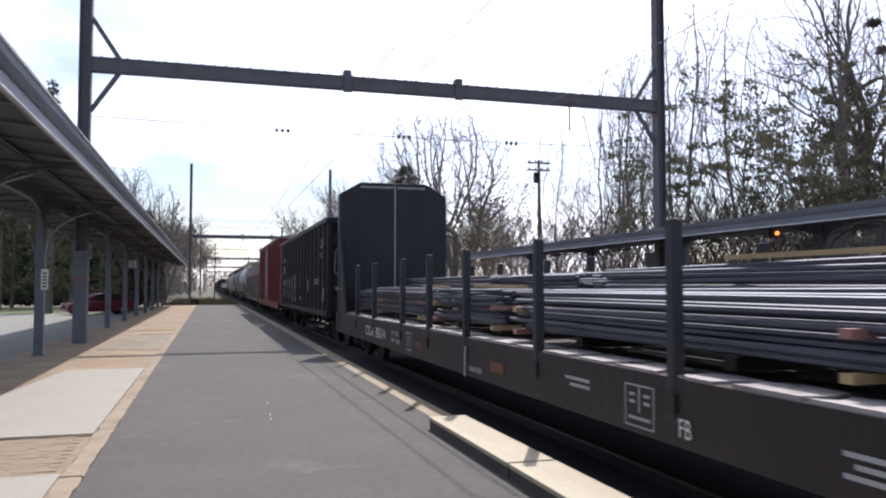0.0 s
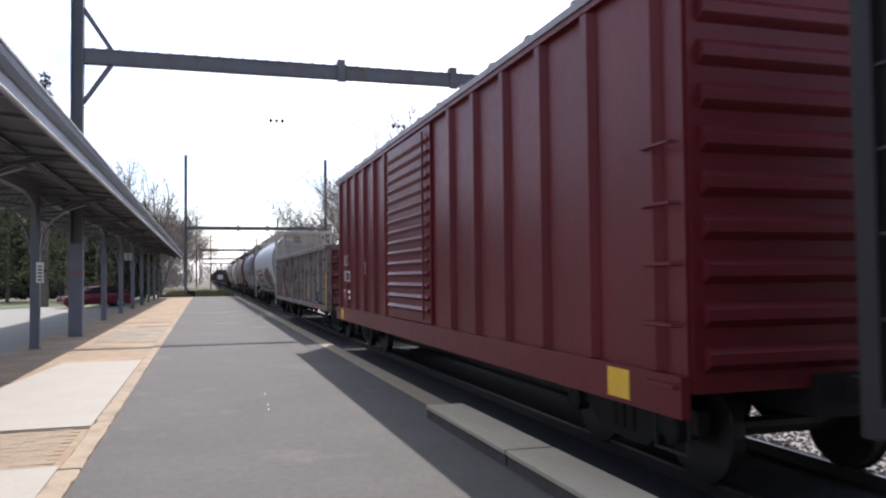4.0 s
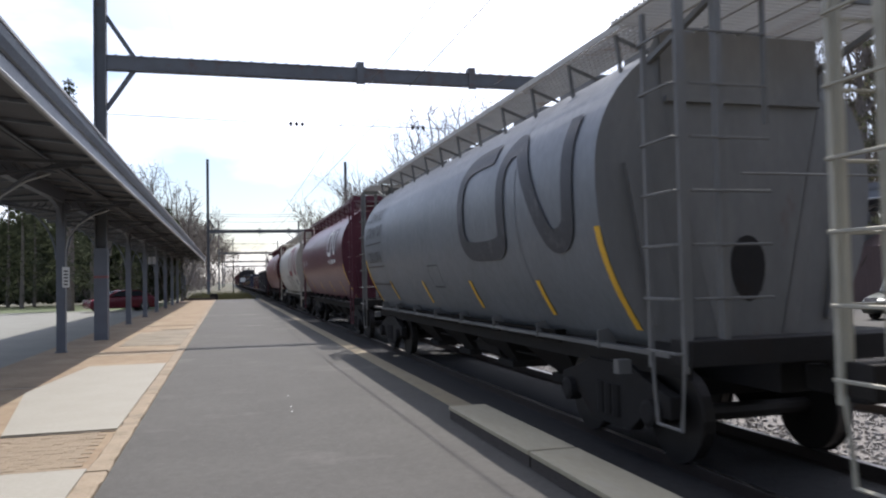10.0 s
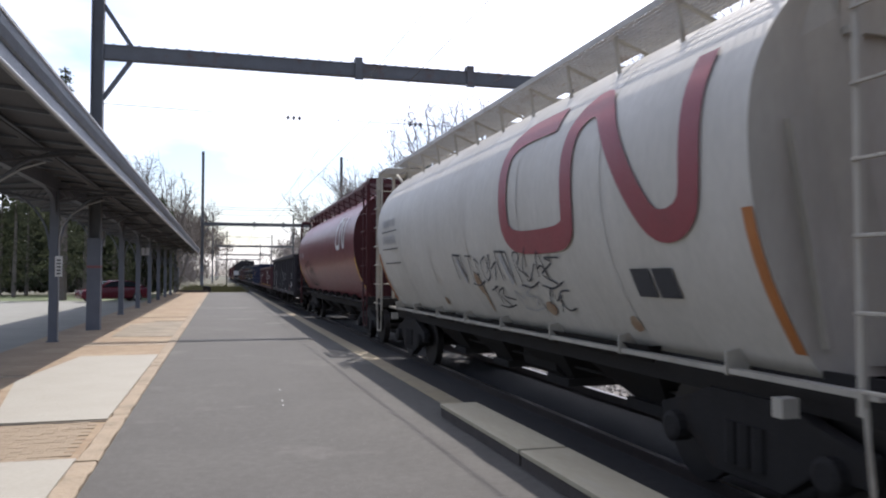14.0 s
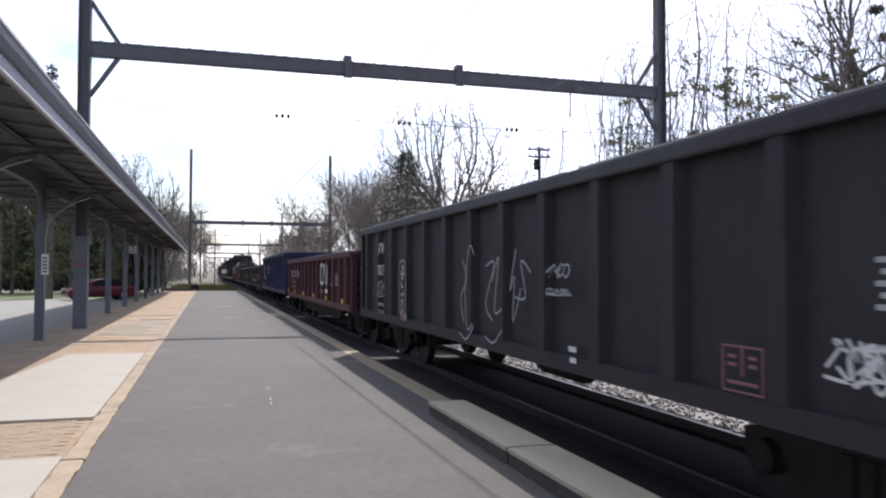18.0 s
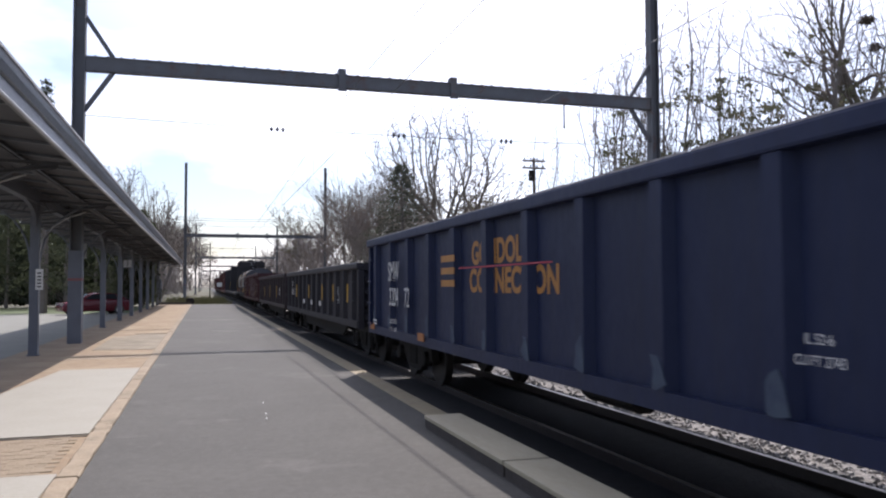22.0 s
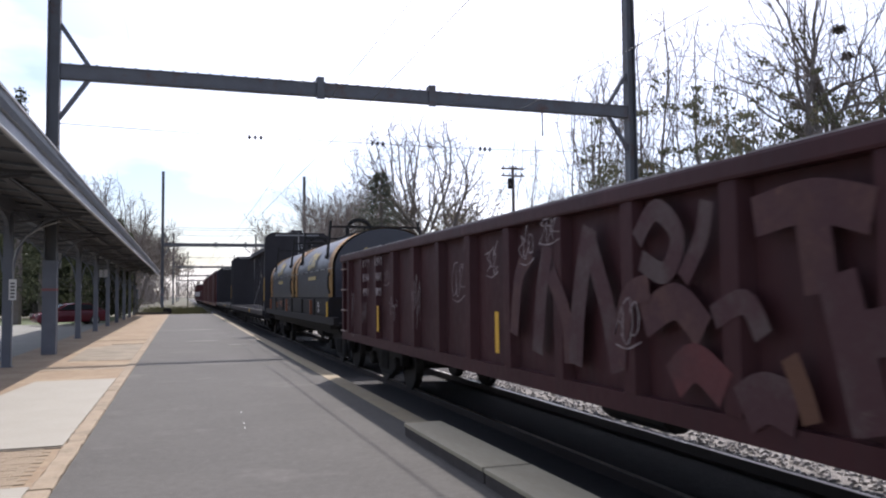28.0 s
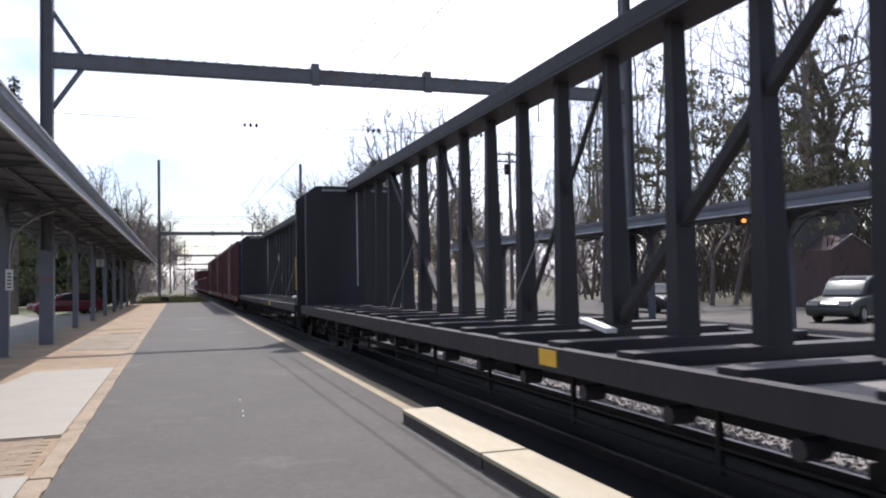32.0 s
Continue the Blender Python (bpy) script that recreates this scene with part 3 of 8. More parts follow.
def track(xc, name, label):
    t = tagged(new(name), label, "railway track", kind="structure")
    tie = Mesh().box(-1.3, 1.3, -0.11, 0.11, -0.13, 0.0).data("sleeper", TIE)
    for k in range(220):
        part("sleeper", tie, TIE, t, m=pose(xc, -8 + k * 0.55, ZR - 0.16))
    t2 = Mesh()
    for k in range(900):
        t2.box(xc - 1.3, xc + 1.3, 113 + k * 0.55, 113.22 + k * 0.55, ZR - 0.29, ZR - 0.16)
    tagged(part("far_sleepers", t2, TIE, t), kind="stuff")
    for s in (-1, 1):
        x = xc + s * 0.75
        part("rail", Mesh().prism([(x - 0.07, ZR - 0.16), (x + 0.07, ZR - 0.16), (x + 0.07, ZR - 0.145), (x + 0.012, ZR - 0.12), (x + 0.012, ZR - 0.04),
                                   (x + 0.036, ZR - 0.035), (x + 0.036, ZR - 0.004), (x - 0.036, ZR - 0.004), (x - 0.036, ZR - 0.035),
                                   (x - 0.012, ZR - 0.04), (x - 0.012, ZR - 0.12), (x - 0.07, ZR - 0.145)], "y", -60, 600), RAIL, t)
        part("rail_head", Mesh().box(x - 0.03, x + 0.03, -60, 600, ZR - 0.004, ZR), RAIL_HEAD, t, "polished running surface")
    return t


track(XC, "track_near", "rails on dark sleepers in grey ballast")
track(XC2, "track_far", "second pair of rails on dark sleepers")
stones = Mesh()
rng = random.Random(11)
for k in range(16000):
    x, y = 5.8 + rng.random() * 4.9, 1 + rng.random() ** 1.6 * 26
    if abs(abs(x - XC2) - 0.75) < 0.1 or abs(x - XC - 0.75) < 0.1:
        continue
    r = 0.018 + rng.random() * 0.024
    i = len(stones.v)
    z = -0.165
    q = rng.random() * 3
    for lev, rad in ((0.0, 1.0), (0.75, 0.65)):
        for j in range(4):
            a = q + j * 1.571 + rng.uniform(-.35, .35)
            rj = r * rad * rng.uniform(0.7, 1.4)
            stones.v.append((x + rj * math.cos(a), y + rj * math.sin(a), z + r * lev * rng.uniform(0.6, 1.5)))
    stones.f += [(i, i + 1, i + 5, i + 4), (i + 1, i + 2, i + 6, i + 5), (i + 2, i + 3, i + 7, i + 6), (i + 3, i, i + 4, i + 7), (i + 4, i + 5, i + 6, i + 7)]
tagged(part("loose_ballast", stones, STONE), "loose grey crushed stones between the rails", "gravel", kind="stuff")

# ---- canopies ----


def canopy(name, label, x_edge, x_post, x_back, y0, y1, z_edge, post_y, mirror=False):
    c = thing(name, label, "platform canopy")
    zm = z_edge + 0.22
    d = 1 if x_edge > x_post else -1
    for xa, xb in ((x_edge, x_post), (x_post, x_back)):
        za, zb = (z_edge, zm) if xa == x_edge else (zm, z_edge)
        part("roof_deck", Mesh().prism([(xa, za), (xb, zb), (xb, zb + 0.07), (xa, za + 0.07)], "y", y0, y1), CANOPY, c, "dark grey boarded roof deck")
    part("fascia", Mesh().box(x_edge - 0.02, x_edge + 0.02, y0, y1, z_edge - 0.29, z_edge + 0.10), GUTTER, c)
    part("gutter", Mesh().prism([(x_edge + d * 0.025, z_edge - 0.07), (x_edge + d * 0.06, z_edge - 0.06), (x_edge + d * 0.10, z_edge + 0.02),
                                 (x_edge + d * 0.12, z_edge + 0.11), (x_edge + d * 0.025, z_edge + 0.12)], "y", y0, y1), GUTTER, c, "weathered blue-grey metal gutter")
    if d > 0:
        part("roof_lip", Mesh().prism([(x_edge - d * 0.15, z_edge + 0.135), (x_edge + d * 0.135, z_edge + 0.112), (x_edge + d * 0.14, z_edge + 0.14), (x_edge - d * 0.15, z_edge + 0.16)], "y", y0, y1), LIP, c, "pale roofing lip over the gutter")
    part("gutter_bead", Mesh().tube([(x_edge + d * 0.03, y0, z_edge - 0.27), (x_edge + d * 0.03, y1, z_edge - 0.27)], 0.024, 6), LIP, c, "pale worn lower bead")
    x = x_edge + (x_post - x_edge) * 0.55
    z = z_edge + (zm - z_edge) * 0.55
    part("purlin", Mesh().box(x - 0.06, x + 0.06, y0, y1, z - 0.13, z - 0.003), CANOPY, c)
    part("conduit", Mesh().tube([(x + d * 0.12, y0, z - 0.12), (x + d * 0.12, y1, z - 0.12)], 0.018, 6), GUTTER, c, "pale conduit under the roof")
    part("ridge_beam", Mesh().box(x_post - 0.09, x_post + 0.09, y0, y1, zm - 0.36, zm - 0.003), POST, c)
    y = y0 + 0.4
    while y < y1:
        for xa, za, xb, zb in ((x_edge, z_edge, x_post, zm), (x_post, zm, x_back, z_edge)):
            part("rafter", Mesh().beam((xa, y, za - 0.03), (xb, y, zb - 0.03), 0.05, 0.05), GUTTER, c)
        y += 1.55
    for py in post_y:
        post = part("post", Mesh().box(x_post - 0.11, x_post + 0.11, py - 0.10, py + 0.10, 0.0, zm - 0.3), POST, c, "blue-grey painted steel post", bevel=0.012)
        part("base_plate", Mesh().box(x_post - 0.14, x_post + 0.14, py - 0.13, py + 0.13, -0.02, 0.02), POST, post)
        for s in (-1, 1):
            arch = [(py + s * 0.1, zm - 1.15), (py + s * 0.14, zm - 0.92), (py + s * 0.26, zm - 0.72), (py + s * 0.5, zm - 0.55), (py + s * 0.95, zm - 0.44), (py + s * 1.6, zm - 0.365), (py + s * 0.1, zm - 0.365)]
            part("haunch", Mesh().prism(arch, "x", x_post - 0.05, x_post + 0.05), POST, post, "curved riveted haunch under the ridge beam")
        for s in (-1, 1):
            tip = x_edge if (x_edge - x_post) * s > 0 else x_back
            span = abs(tip - x_post) * 0.72
            pts = []
            for k in range(9):
                a = math.pi / 2 * k / 8
                pts.append((x_post + s * (0.12 + span * (1 - math.cos(a))), py, 2.5 + (zm - 0.34 - 2.5) * math.sin(a)))
            part("curved_bracket", Mesh().tube(pts, 0.03, 6), POST, post)
            arm = Mesh()
            arm.beam((x_post, py, zm - 0.28), (x_post + s * abs(tip - x_post) * 0.97, py, z_edge - 0.12), 0.07, 0.06)
            arm.beam((x_post, py, zm - 0.62), (x_post + s * abs(tip - x_post) * 0.8, py, z_edge - 0.16), 0.07, 0.05)
            for k in range(1, 9):
                f = k / 10.0
                xx = x_post + s * abs(tip - x_post) * f * 0.9
                arm.beam((xx, py, zm - 0.3 - f * 0.2), (xx + s * 0.15, py, zm - 0.58 + f * 0.2), 0.03, 0.02)
            part("lattice_arm", arm, CANOPY, post, "riveted lattice roof arm")
    return c


canopy("canopy", "long blue-grey steel platform canopy on a row of posts", -2.15, -4.35, -6.3, -14.0, 83.5, 4.20,
       [0.8, 8.3, 15.8, 23.35, 30.9, 38.4, 45.9, 53.2, 60.5, 67.8, 75.0, 82.0])
canopy("far_canopy", "low dark canopy on posts over the opposite platform", 15.6, 17.9, 20.3, -14.0, 46.5, 3.83, [-3.0, 4.5, 12.0, 19.5, 27.0, 34.5, 42.0])
for py in (86.5, 88.0):
    fp = thing("fence_post", "blue-grey steel post beyond the canopy", "post", "posts beyond the canopy")
    part("shaft", Mesh().box(-4.45, -4.25, py - 0.1, py + 0.1, -0.05, 2.6), POST, fp, bevel=0.01)

for nm, px, py, z0, z1, w, mt, lab in (("platform_sign", -4.35, 31.2, 2.85, 3.4, 0.26, GREYPAINT, "pale blank-looking sign hung under the canopy"),
                                       ("post_notice", -4.19, 23.22, 1.75, 2.3, 0.09, WHITE, "narrow white notice fixed to a canopy post"),
                                       ("platform_sign", -3.9, 45.0, 2.85, 3.25, 0.2, GREYPAINT, "pale sign hung under the canopy")):
    sg = thing(nm, lab, "sign")
    part("board", Mesh().box(px - w, px + w, py - 0.12, py - 0.10, z0, z1), mt, sg, bevel=0.004)
    if w > 0.2:
        part("hanger", Mesh().box(px - 0.02, px + 0.02, py - 0.115, py - 0.095, z1, 4.1), POST, sg)
    else:
        for k in range(5):
            part("lettering", Mesh().box(px - 0.05, px + 0.05, py - 0.124, py - 0.121, z0 + 0.06 + k * 0.09, z0 + 0.1 + k * 0.09), BLACKPAINT, sg)
for py in (15.8, 23.35):
    pipe = thing("conduit_pipe", "thin pale conduit pipe running up a canopy post", "pipe", "pipes on the canopy posts")
    part("pipe", Mesh().tube([(-4.22, py - 0.07, 0.0), (-4.22, py - 0.07, 2.75), (-4.15, py - 0.07, 3.1), (-3.9, py - 0.07, 3.45), (-3.5, py - 0.07, 3.72), (-3.1, py - 0.07, 3.86)], 0.02, 6), GREYPAINT, pipe)
end_block = thing("platform_end_block", "dark low timber stop at the end of the brick walk", "barrier")
part("beam", Mesh().box(-4.6, -1.2, 84.05, 84.3, -0.1, 0.22), BOARD_SIDE, end_block, bevel=0.02)
part("bin_body", Mesh().prism([(-1.75, -0.05), (-1.75, 0.5), (-1.55, 0.66), (-1.0, 0.6), (-0.9, 0.3), (-0.9, -0.05)], "y", 84.4, 85.1), UNDER, end_block, bevel=0.03)
signal = thing("signal_lamp", "small glowing orange lamp under the opposite canopy", "lamp")
part("lens", Mesh().tube([(17.9, 21.45, 3.58), (17.9, 21.52, 3.58)], 0.06, 12), glow("orange_lamp", (1.0, 0.25, 0.05), 1.6), signal)
part("housing", Mesh().box(17.75, 18.05, 21.52, 21.7, 3.43, 3.8), CANOPY, signal)

# ---- overhead line gantries ----
FADEDRED = material("faded_red_stencil", (0.26, 0.11, 0.11), 0.7, scale=5)
REDSPRAYDULL = material("faded_red_band", (0.24, 0.09, 0.09), 0.7, scale=4)


def gantry(y, xl, xr, top, detail):
    gt = thing("catenary_gantry", "dark riveted steel gantry frame spanning the tracks", "gantry", "gantries over the tracks")
    for x in (xl, xr):
        p = Mesh()
        sec = [(-0.19, -0.19), (-0.15, -0.19), (-0.15, -0.02), (0.15, -0.02), (0.15, -0.19), (0.19, -0.19), (0.19, 0.19), (0.15, 0.19), (0.15, 0.02), (-0.15, 0.02), (-0.15, 0.19), (-0.19, 0.19)]
        part("column", p.prism([(x + a, y + b) for a, b in sec], "z", -0.3, top), GANTRY, gt, "tall H-section steel column")
        if x < 0:
            part("painted_foot", Mesh().box(x - 0.205, x + 0.205, y - 0.205, y + 0.205, -0.1, 3.0), POST, gt, "blue-grey painted column foot")
            part("warning_band", Mesh().box(x - 0.209, x + 0.209, y - 0.209, y + 0.209, 2.02, 2.1), REDSPRAYDULL, gt, "faded red warning band")
        s = 1 if x == xl else -1
        part("brace", Mesh().beam((x + s * 0.17, y, 10.8), (x + s * 1.06, y, 9.44), 0.12, 0.14), GANTRY, gt)
        part("brace", Mesh().beam((x + s * 0.17, y, 7.65), (x + s * 1.06, y, 9.02), 0.12, 0.14), GANTRY, gt)
        part("footing", Mesh().box(x - 0.5, x + 0.5, y - 0.5, y + 0.5, -0.4, -0.03), CONCRETE, gt)
    bm_ = Mesh().prism([(y - 0.15, 8.97), (y + 0.15, 8.97), (y + 0.15, 9.01), (y + 0.12, 9.01), (y + 0.12, 9.42), (y + 0.15, 9.42), (y + 0.15, 9.46), (y - 0.15, 9.46),
                        (y - 0.15, 9.42), (y - 0.12, 9.42), (y - 0.12, 9.01), (y - 0.15, 9.01)], "x", xl + 0.195, xr - 0.195)
    part("crossbeam", bm_, GANTRY, gt, "long riveted crossbeam")
    if detail:
        riv = Mesh()
        k = xl + 0.5
        while k < xr - 0.4:
            riv.box(k - 0.03, k + 0.03, y - 0.15, y - 0.1, 9.46, 9.49)
            riv.box(k - 0.03, k + 0.03, y - 0.15, y - 0.13, 8.95, 9.0)
            k += 0.4
        tagged(part("rivets", riv, GANTRY, gt), kind="stuff")
    for x in (4.73, 8.96):
        clamp = part("hanger_clamp", Mesh().box(x - 0.13, x + 0.13, y - 0.2, y + 0.2, 9.46, 9.66).box(x - 0.13, x + 0.13, y - 0.2, y - 0.14, 8.85, 9.46), GANTRY, gt)
        hg = Mesh()
        for sx in (-0.16, 0.16):
            hg.tube([(x + sx, y - 0.16, 8.97), (x + sx * 0.7, y - 0.16, 8.5)], 0.01, 5)
        hg.tube([(x - 0.11, y - 0.16, 8.5), (x + 0.11, y - 0.16, 8.5)], 0.01, 5)
        part("hanger", hg, GANTRY, clamp)
    part("hanger", Mesh().beam((13.6, y, 8.97), (13.6, y, 8.0), 0.05, 0.05), GANTRY, gt)
    part("span_wire", Mesh().tube([(xl, y, 7.5), (2.4, y, 7.36), (6.9, y, 7.36), (11.1, y, 7.36), (xr, y, 7.5)], 0.014 if detail else 0.02, 5), WIRE, gt)
    for x in (2.44, 6.87, 11.13):
        ins = Mesh()
        for k in range(3):
            ins.tube([(x - 0.2 + k * 0.2 - 0.05, y, 7.36), (x - 0.2 + k * 0.2, y, 7.36), (x - 0.2 + k * 0.2 + 0.05, y, 7.36)], [0.03, 0.11, 0.04], 8)
        part("insulator", ins, UNDER, gt, "string of dark insulator discs")
    return gt


gantry(28.0, -4.0, 17.63, 20.0, True)
gantry(119.0, -2.6, 17.6, 19.8, False)
gantry(210.0, -2.0, 18.4, 17.7, False)
gantry(301.0, -1.6, 18.5, 17.0, False)
gantry(392.0, -1.2, 18.5, 17.0, False)

wires = thing("overhead_wires", "thin messenger and contact wires over both tracks", "cable")
sup = [-63, 28, 119, 210, 301, 392]
for x in (4.73, 8.96):
    for a, b in zip(sup, sup[1:]):
        pts = [(x, a + (b - a) * k / 12, 8.5 - 0.7 * (1 - (2 * k / 12 - 1) ** 2)) for k in range(13)]
        part("messenger_wire", Mesh().tube(pts, 0.013 if x < 6 else 0.008, 4), WIRE, wires)
        for k in range(1, 12):
            part("dropper", Mesh().tube([pts[k], (x, pts[k][1], 6.9)], 0.003, 4), WIRE, wires)
    part("contact_wire", Mesh().tube([(x, y, 6.9) for y in (-63, 28, 210, 392)], 0.014 if x < 6 else 0.009, 4), WIRE, wires)
lines = thing("power_lines", "thin high wires crossing far beyond the station", "cable")
for z in (13.2, 14.2, 14.6):
    part("line", Mesh().tube([(-30, 150, z + 0.4), (5, 150, z - 0.4), (40, 150, z + 0.3)], 0.03, 4), WIRE, lines)
for x in (-3.6, 17.3):
    part("line", Mesh().tube([(x, 28, 19), (x + 0.6, 75, 17.6), (x + 1.2, 119, 18.5)], 0.003, 4), WIRE, lines)

mast = thing("signal_mast", "dark mast with a small white plate beside the track", "signal")
part("pole", Mesh().tube([(1.1, 150, -0.3), (1.1, 150, 9.8)], [0.1, 0.07], 8), UNDER, mast)
part("plate", Mesh().box(2.15, 2.95, 138.0, 138.05, 1.75, 2.45), WHITE, mast)
part("plate_post", Mesh().box(2.5, 2.6, 138.06, 138.12, -0.2, 2.6), UNDER, mast)

tp = thing("utility_pole", "dark wooden utility pole with crossarms", "utility pole")
part("pole", Mesh().tube([(30.7, 70, -0.3), (30.7, 70, 14.2)], [0.22, 0.15], 8), BARK, tp)
for z in (13.9, 13.2):
    part("crossarm", Mesh().box(29.5, 31.9, 69.9, 70.1, z - 0.08, z + 0.08), BARK, tp)
    for k in range(4):
        part("insulator", Mesh().tube([(29.7 + k * 0.66, 70, z + 0.08), (29.7 + k * 0.66, 70, z + 0.3)], 0.06, 6), UNDER, tp)
part("transformer", Mesh().tube([(30.3, 69.7, 11.9), (30.3, 69.7, 12.9)], 0.28, 10), UNDER, tp)

# ---- vehicles ----
CAR_RED = material("dark_red_car_paint", (0.105, 0.009, 0.018), 0.25, 0.1, scale=2, amount=0.3, grain=0.02)
CAR_DARK = material("dark_grey_car_paint", (0.035, 0.035, 0.04), 0.3, 0.2, scale=2, amount=0.3, grain=0.02)
CAR_SILVER = material("silver_car_paint", (0.09, 0.10, 0.093), 0.3, 0.5, scale=2, amount=0.2, grain=0.02)
GLASS = material("car_glass", (0.02, 0.025, 0.03), 0.05, 0.0, scale=2, amount=0.1, grain=0.0)
RUBBER = material("tyre_rubber", (0.02, 0.02, 0.02), 0.8)
CHROME = material("wheel_alloy", (0.5, 0.5, 0.5), 0.3, 0.8, scale=3, amount=0.2)


def road_car(label, paint, m, suv=False):
    c = thing("parked_car", label, "car", m=m)
    h = 1.68 if suv else 1.45
    body = [(-2.1, 0.22), (-2.22, 0.34), (-2.24, 0.55), (-2.16, 0.7), (-1.9, 0.8), (-1.5, 0.88), (-1.05, 0.95), (0.2, 0.98), (1.3, 0.99), (1.95, 0.98), (2.1, 0.9), (2.18, 0.66), (2.16, 0.34), (2.05, 0.22)]
    part("body", Mesh().prism(body, "y", -0.86, 0.86), paint, c, bevel=0.07, smooth=True)
    cab = [(-1.2, 0.95), (-0.75, h - 0.22), (-0.4, h - 0.07), (0.0, h), (0.6, h), (1.05 if not suv else 1.6, h - 0.05), (1.5 if not suv else 1.85, h - 0.2), (2.0, 0.97)]
    part("cabin", Mesh().prism(cab, "y", -0.74, 0.74), paint, c, bevel=0.07, smooth=True)
    for s in (-1, 1):
        part("side_window", Mesh().prism([(-0.85, 1.02), (-0.35, h - 0.1), (0.35, h - 0.08), (0.35, 1.02)], "y", s * 0.745, s * 0.752), GLASS, c)
        part("side_window", Mesh().prism([(0.45, 1.02), (0.45, h - 0.08), (1.05, h - 0.1), (1.55, 1.02)], "y", s * 0.745, s * 0.752), GLASS, c)
        part("headlight", Mesh().box(-2.24, -2.0, s * 0.55 - 0.18, s * 0.55 + 0.18, 0.62, 0.8), CHROME, c)
    part("windscreen", Mesh().prism([(-1.16, 1.0), (-0.5, h - 0.06), (-0.52, h - 0.05), (-1.19, 1.0)], "y", -0.66, 0.66), GLASS, c)
    for wx in (-1.38, 1.35):
        for s in (-1, 1):
            w = part("wheel", Mesh().tube([(wx, s * 0.68, 0.32), (wx, s * 0.88, 0.32)], 0.32, 18), RUBBER, c)
            part("rim", Mesh().tube([(wx, s * 0.86, 0.32), (wx, s * 0.895, 0.32)], 0.2, 14), CHROME, w)
    return c


road_car("dark red hatchback parked facing the trees", CAR_RED, pose(-7.05, 57.6, -0.03, 0, 0, 24))
road_car("silver-green estate car parked behind the opposite canopy", CAR_SILVER, pose(24.35, 23.2, -0.03, 0, 0, 20), True)
road_car("dark parked saloon behind the opposite canopy", CAR_DARK, pose(22.6, 34.0, -0.03, 0, 0, 90))

SHED = material("brown_shed_siding", (0.13, 0.085, 0.075), 0.85, dark=(0.09, 0.06, 0.052), scale=2, stretch=(6, 6, 0.4), amount=0.8, bump=0.2)
SHED_ROOF = material("grey_shed_roof", (0.12, 0.115, 0.11), 0.9, scale=3, amount=0.6)
shed = thing("shed", "small brown wooden shed with a gabled grey roof", "shed")
part("wall", Mesh().prism([(33.0, -0.2), (36.0, -0.2), (36.0, 3.0), (34.5, 3.85), (33.0, 3.0)], "y", 33.0, 37.0), SHED, shed)
for s in (-1, 1):
    part("roof_slope", Mesh().beam((34.5 + s * 0.0, 35.0, 3.92), (34.5 + s * 1.75, 35.0, 2.93), 0.08, 4.4), SHED_ROOF, shed)
part("gable_trim", Mesh().beam((33.0, 32.97, 3.02), (34.5, 32.97, 3.86), 0.1, 0.04), GREYPAINT, shed)
part("gable_trim", Mesh().beam((36.0, 32.97, 3.02), (34.5, 32.97, 3.86), 0.1, 0.04), GREYPAINT, shed)

# ---- trees ----


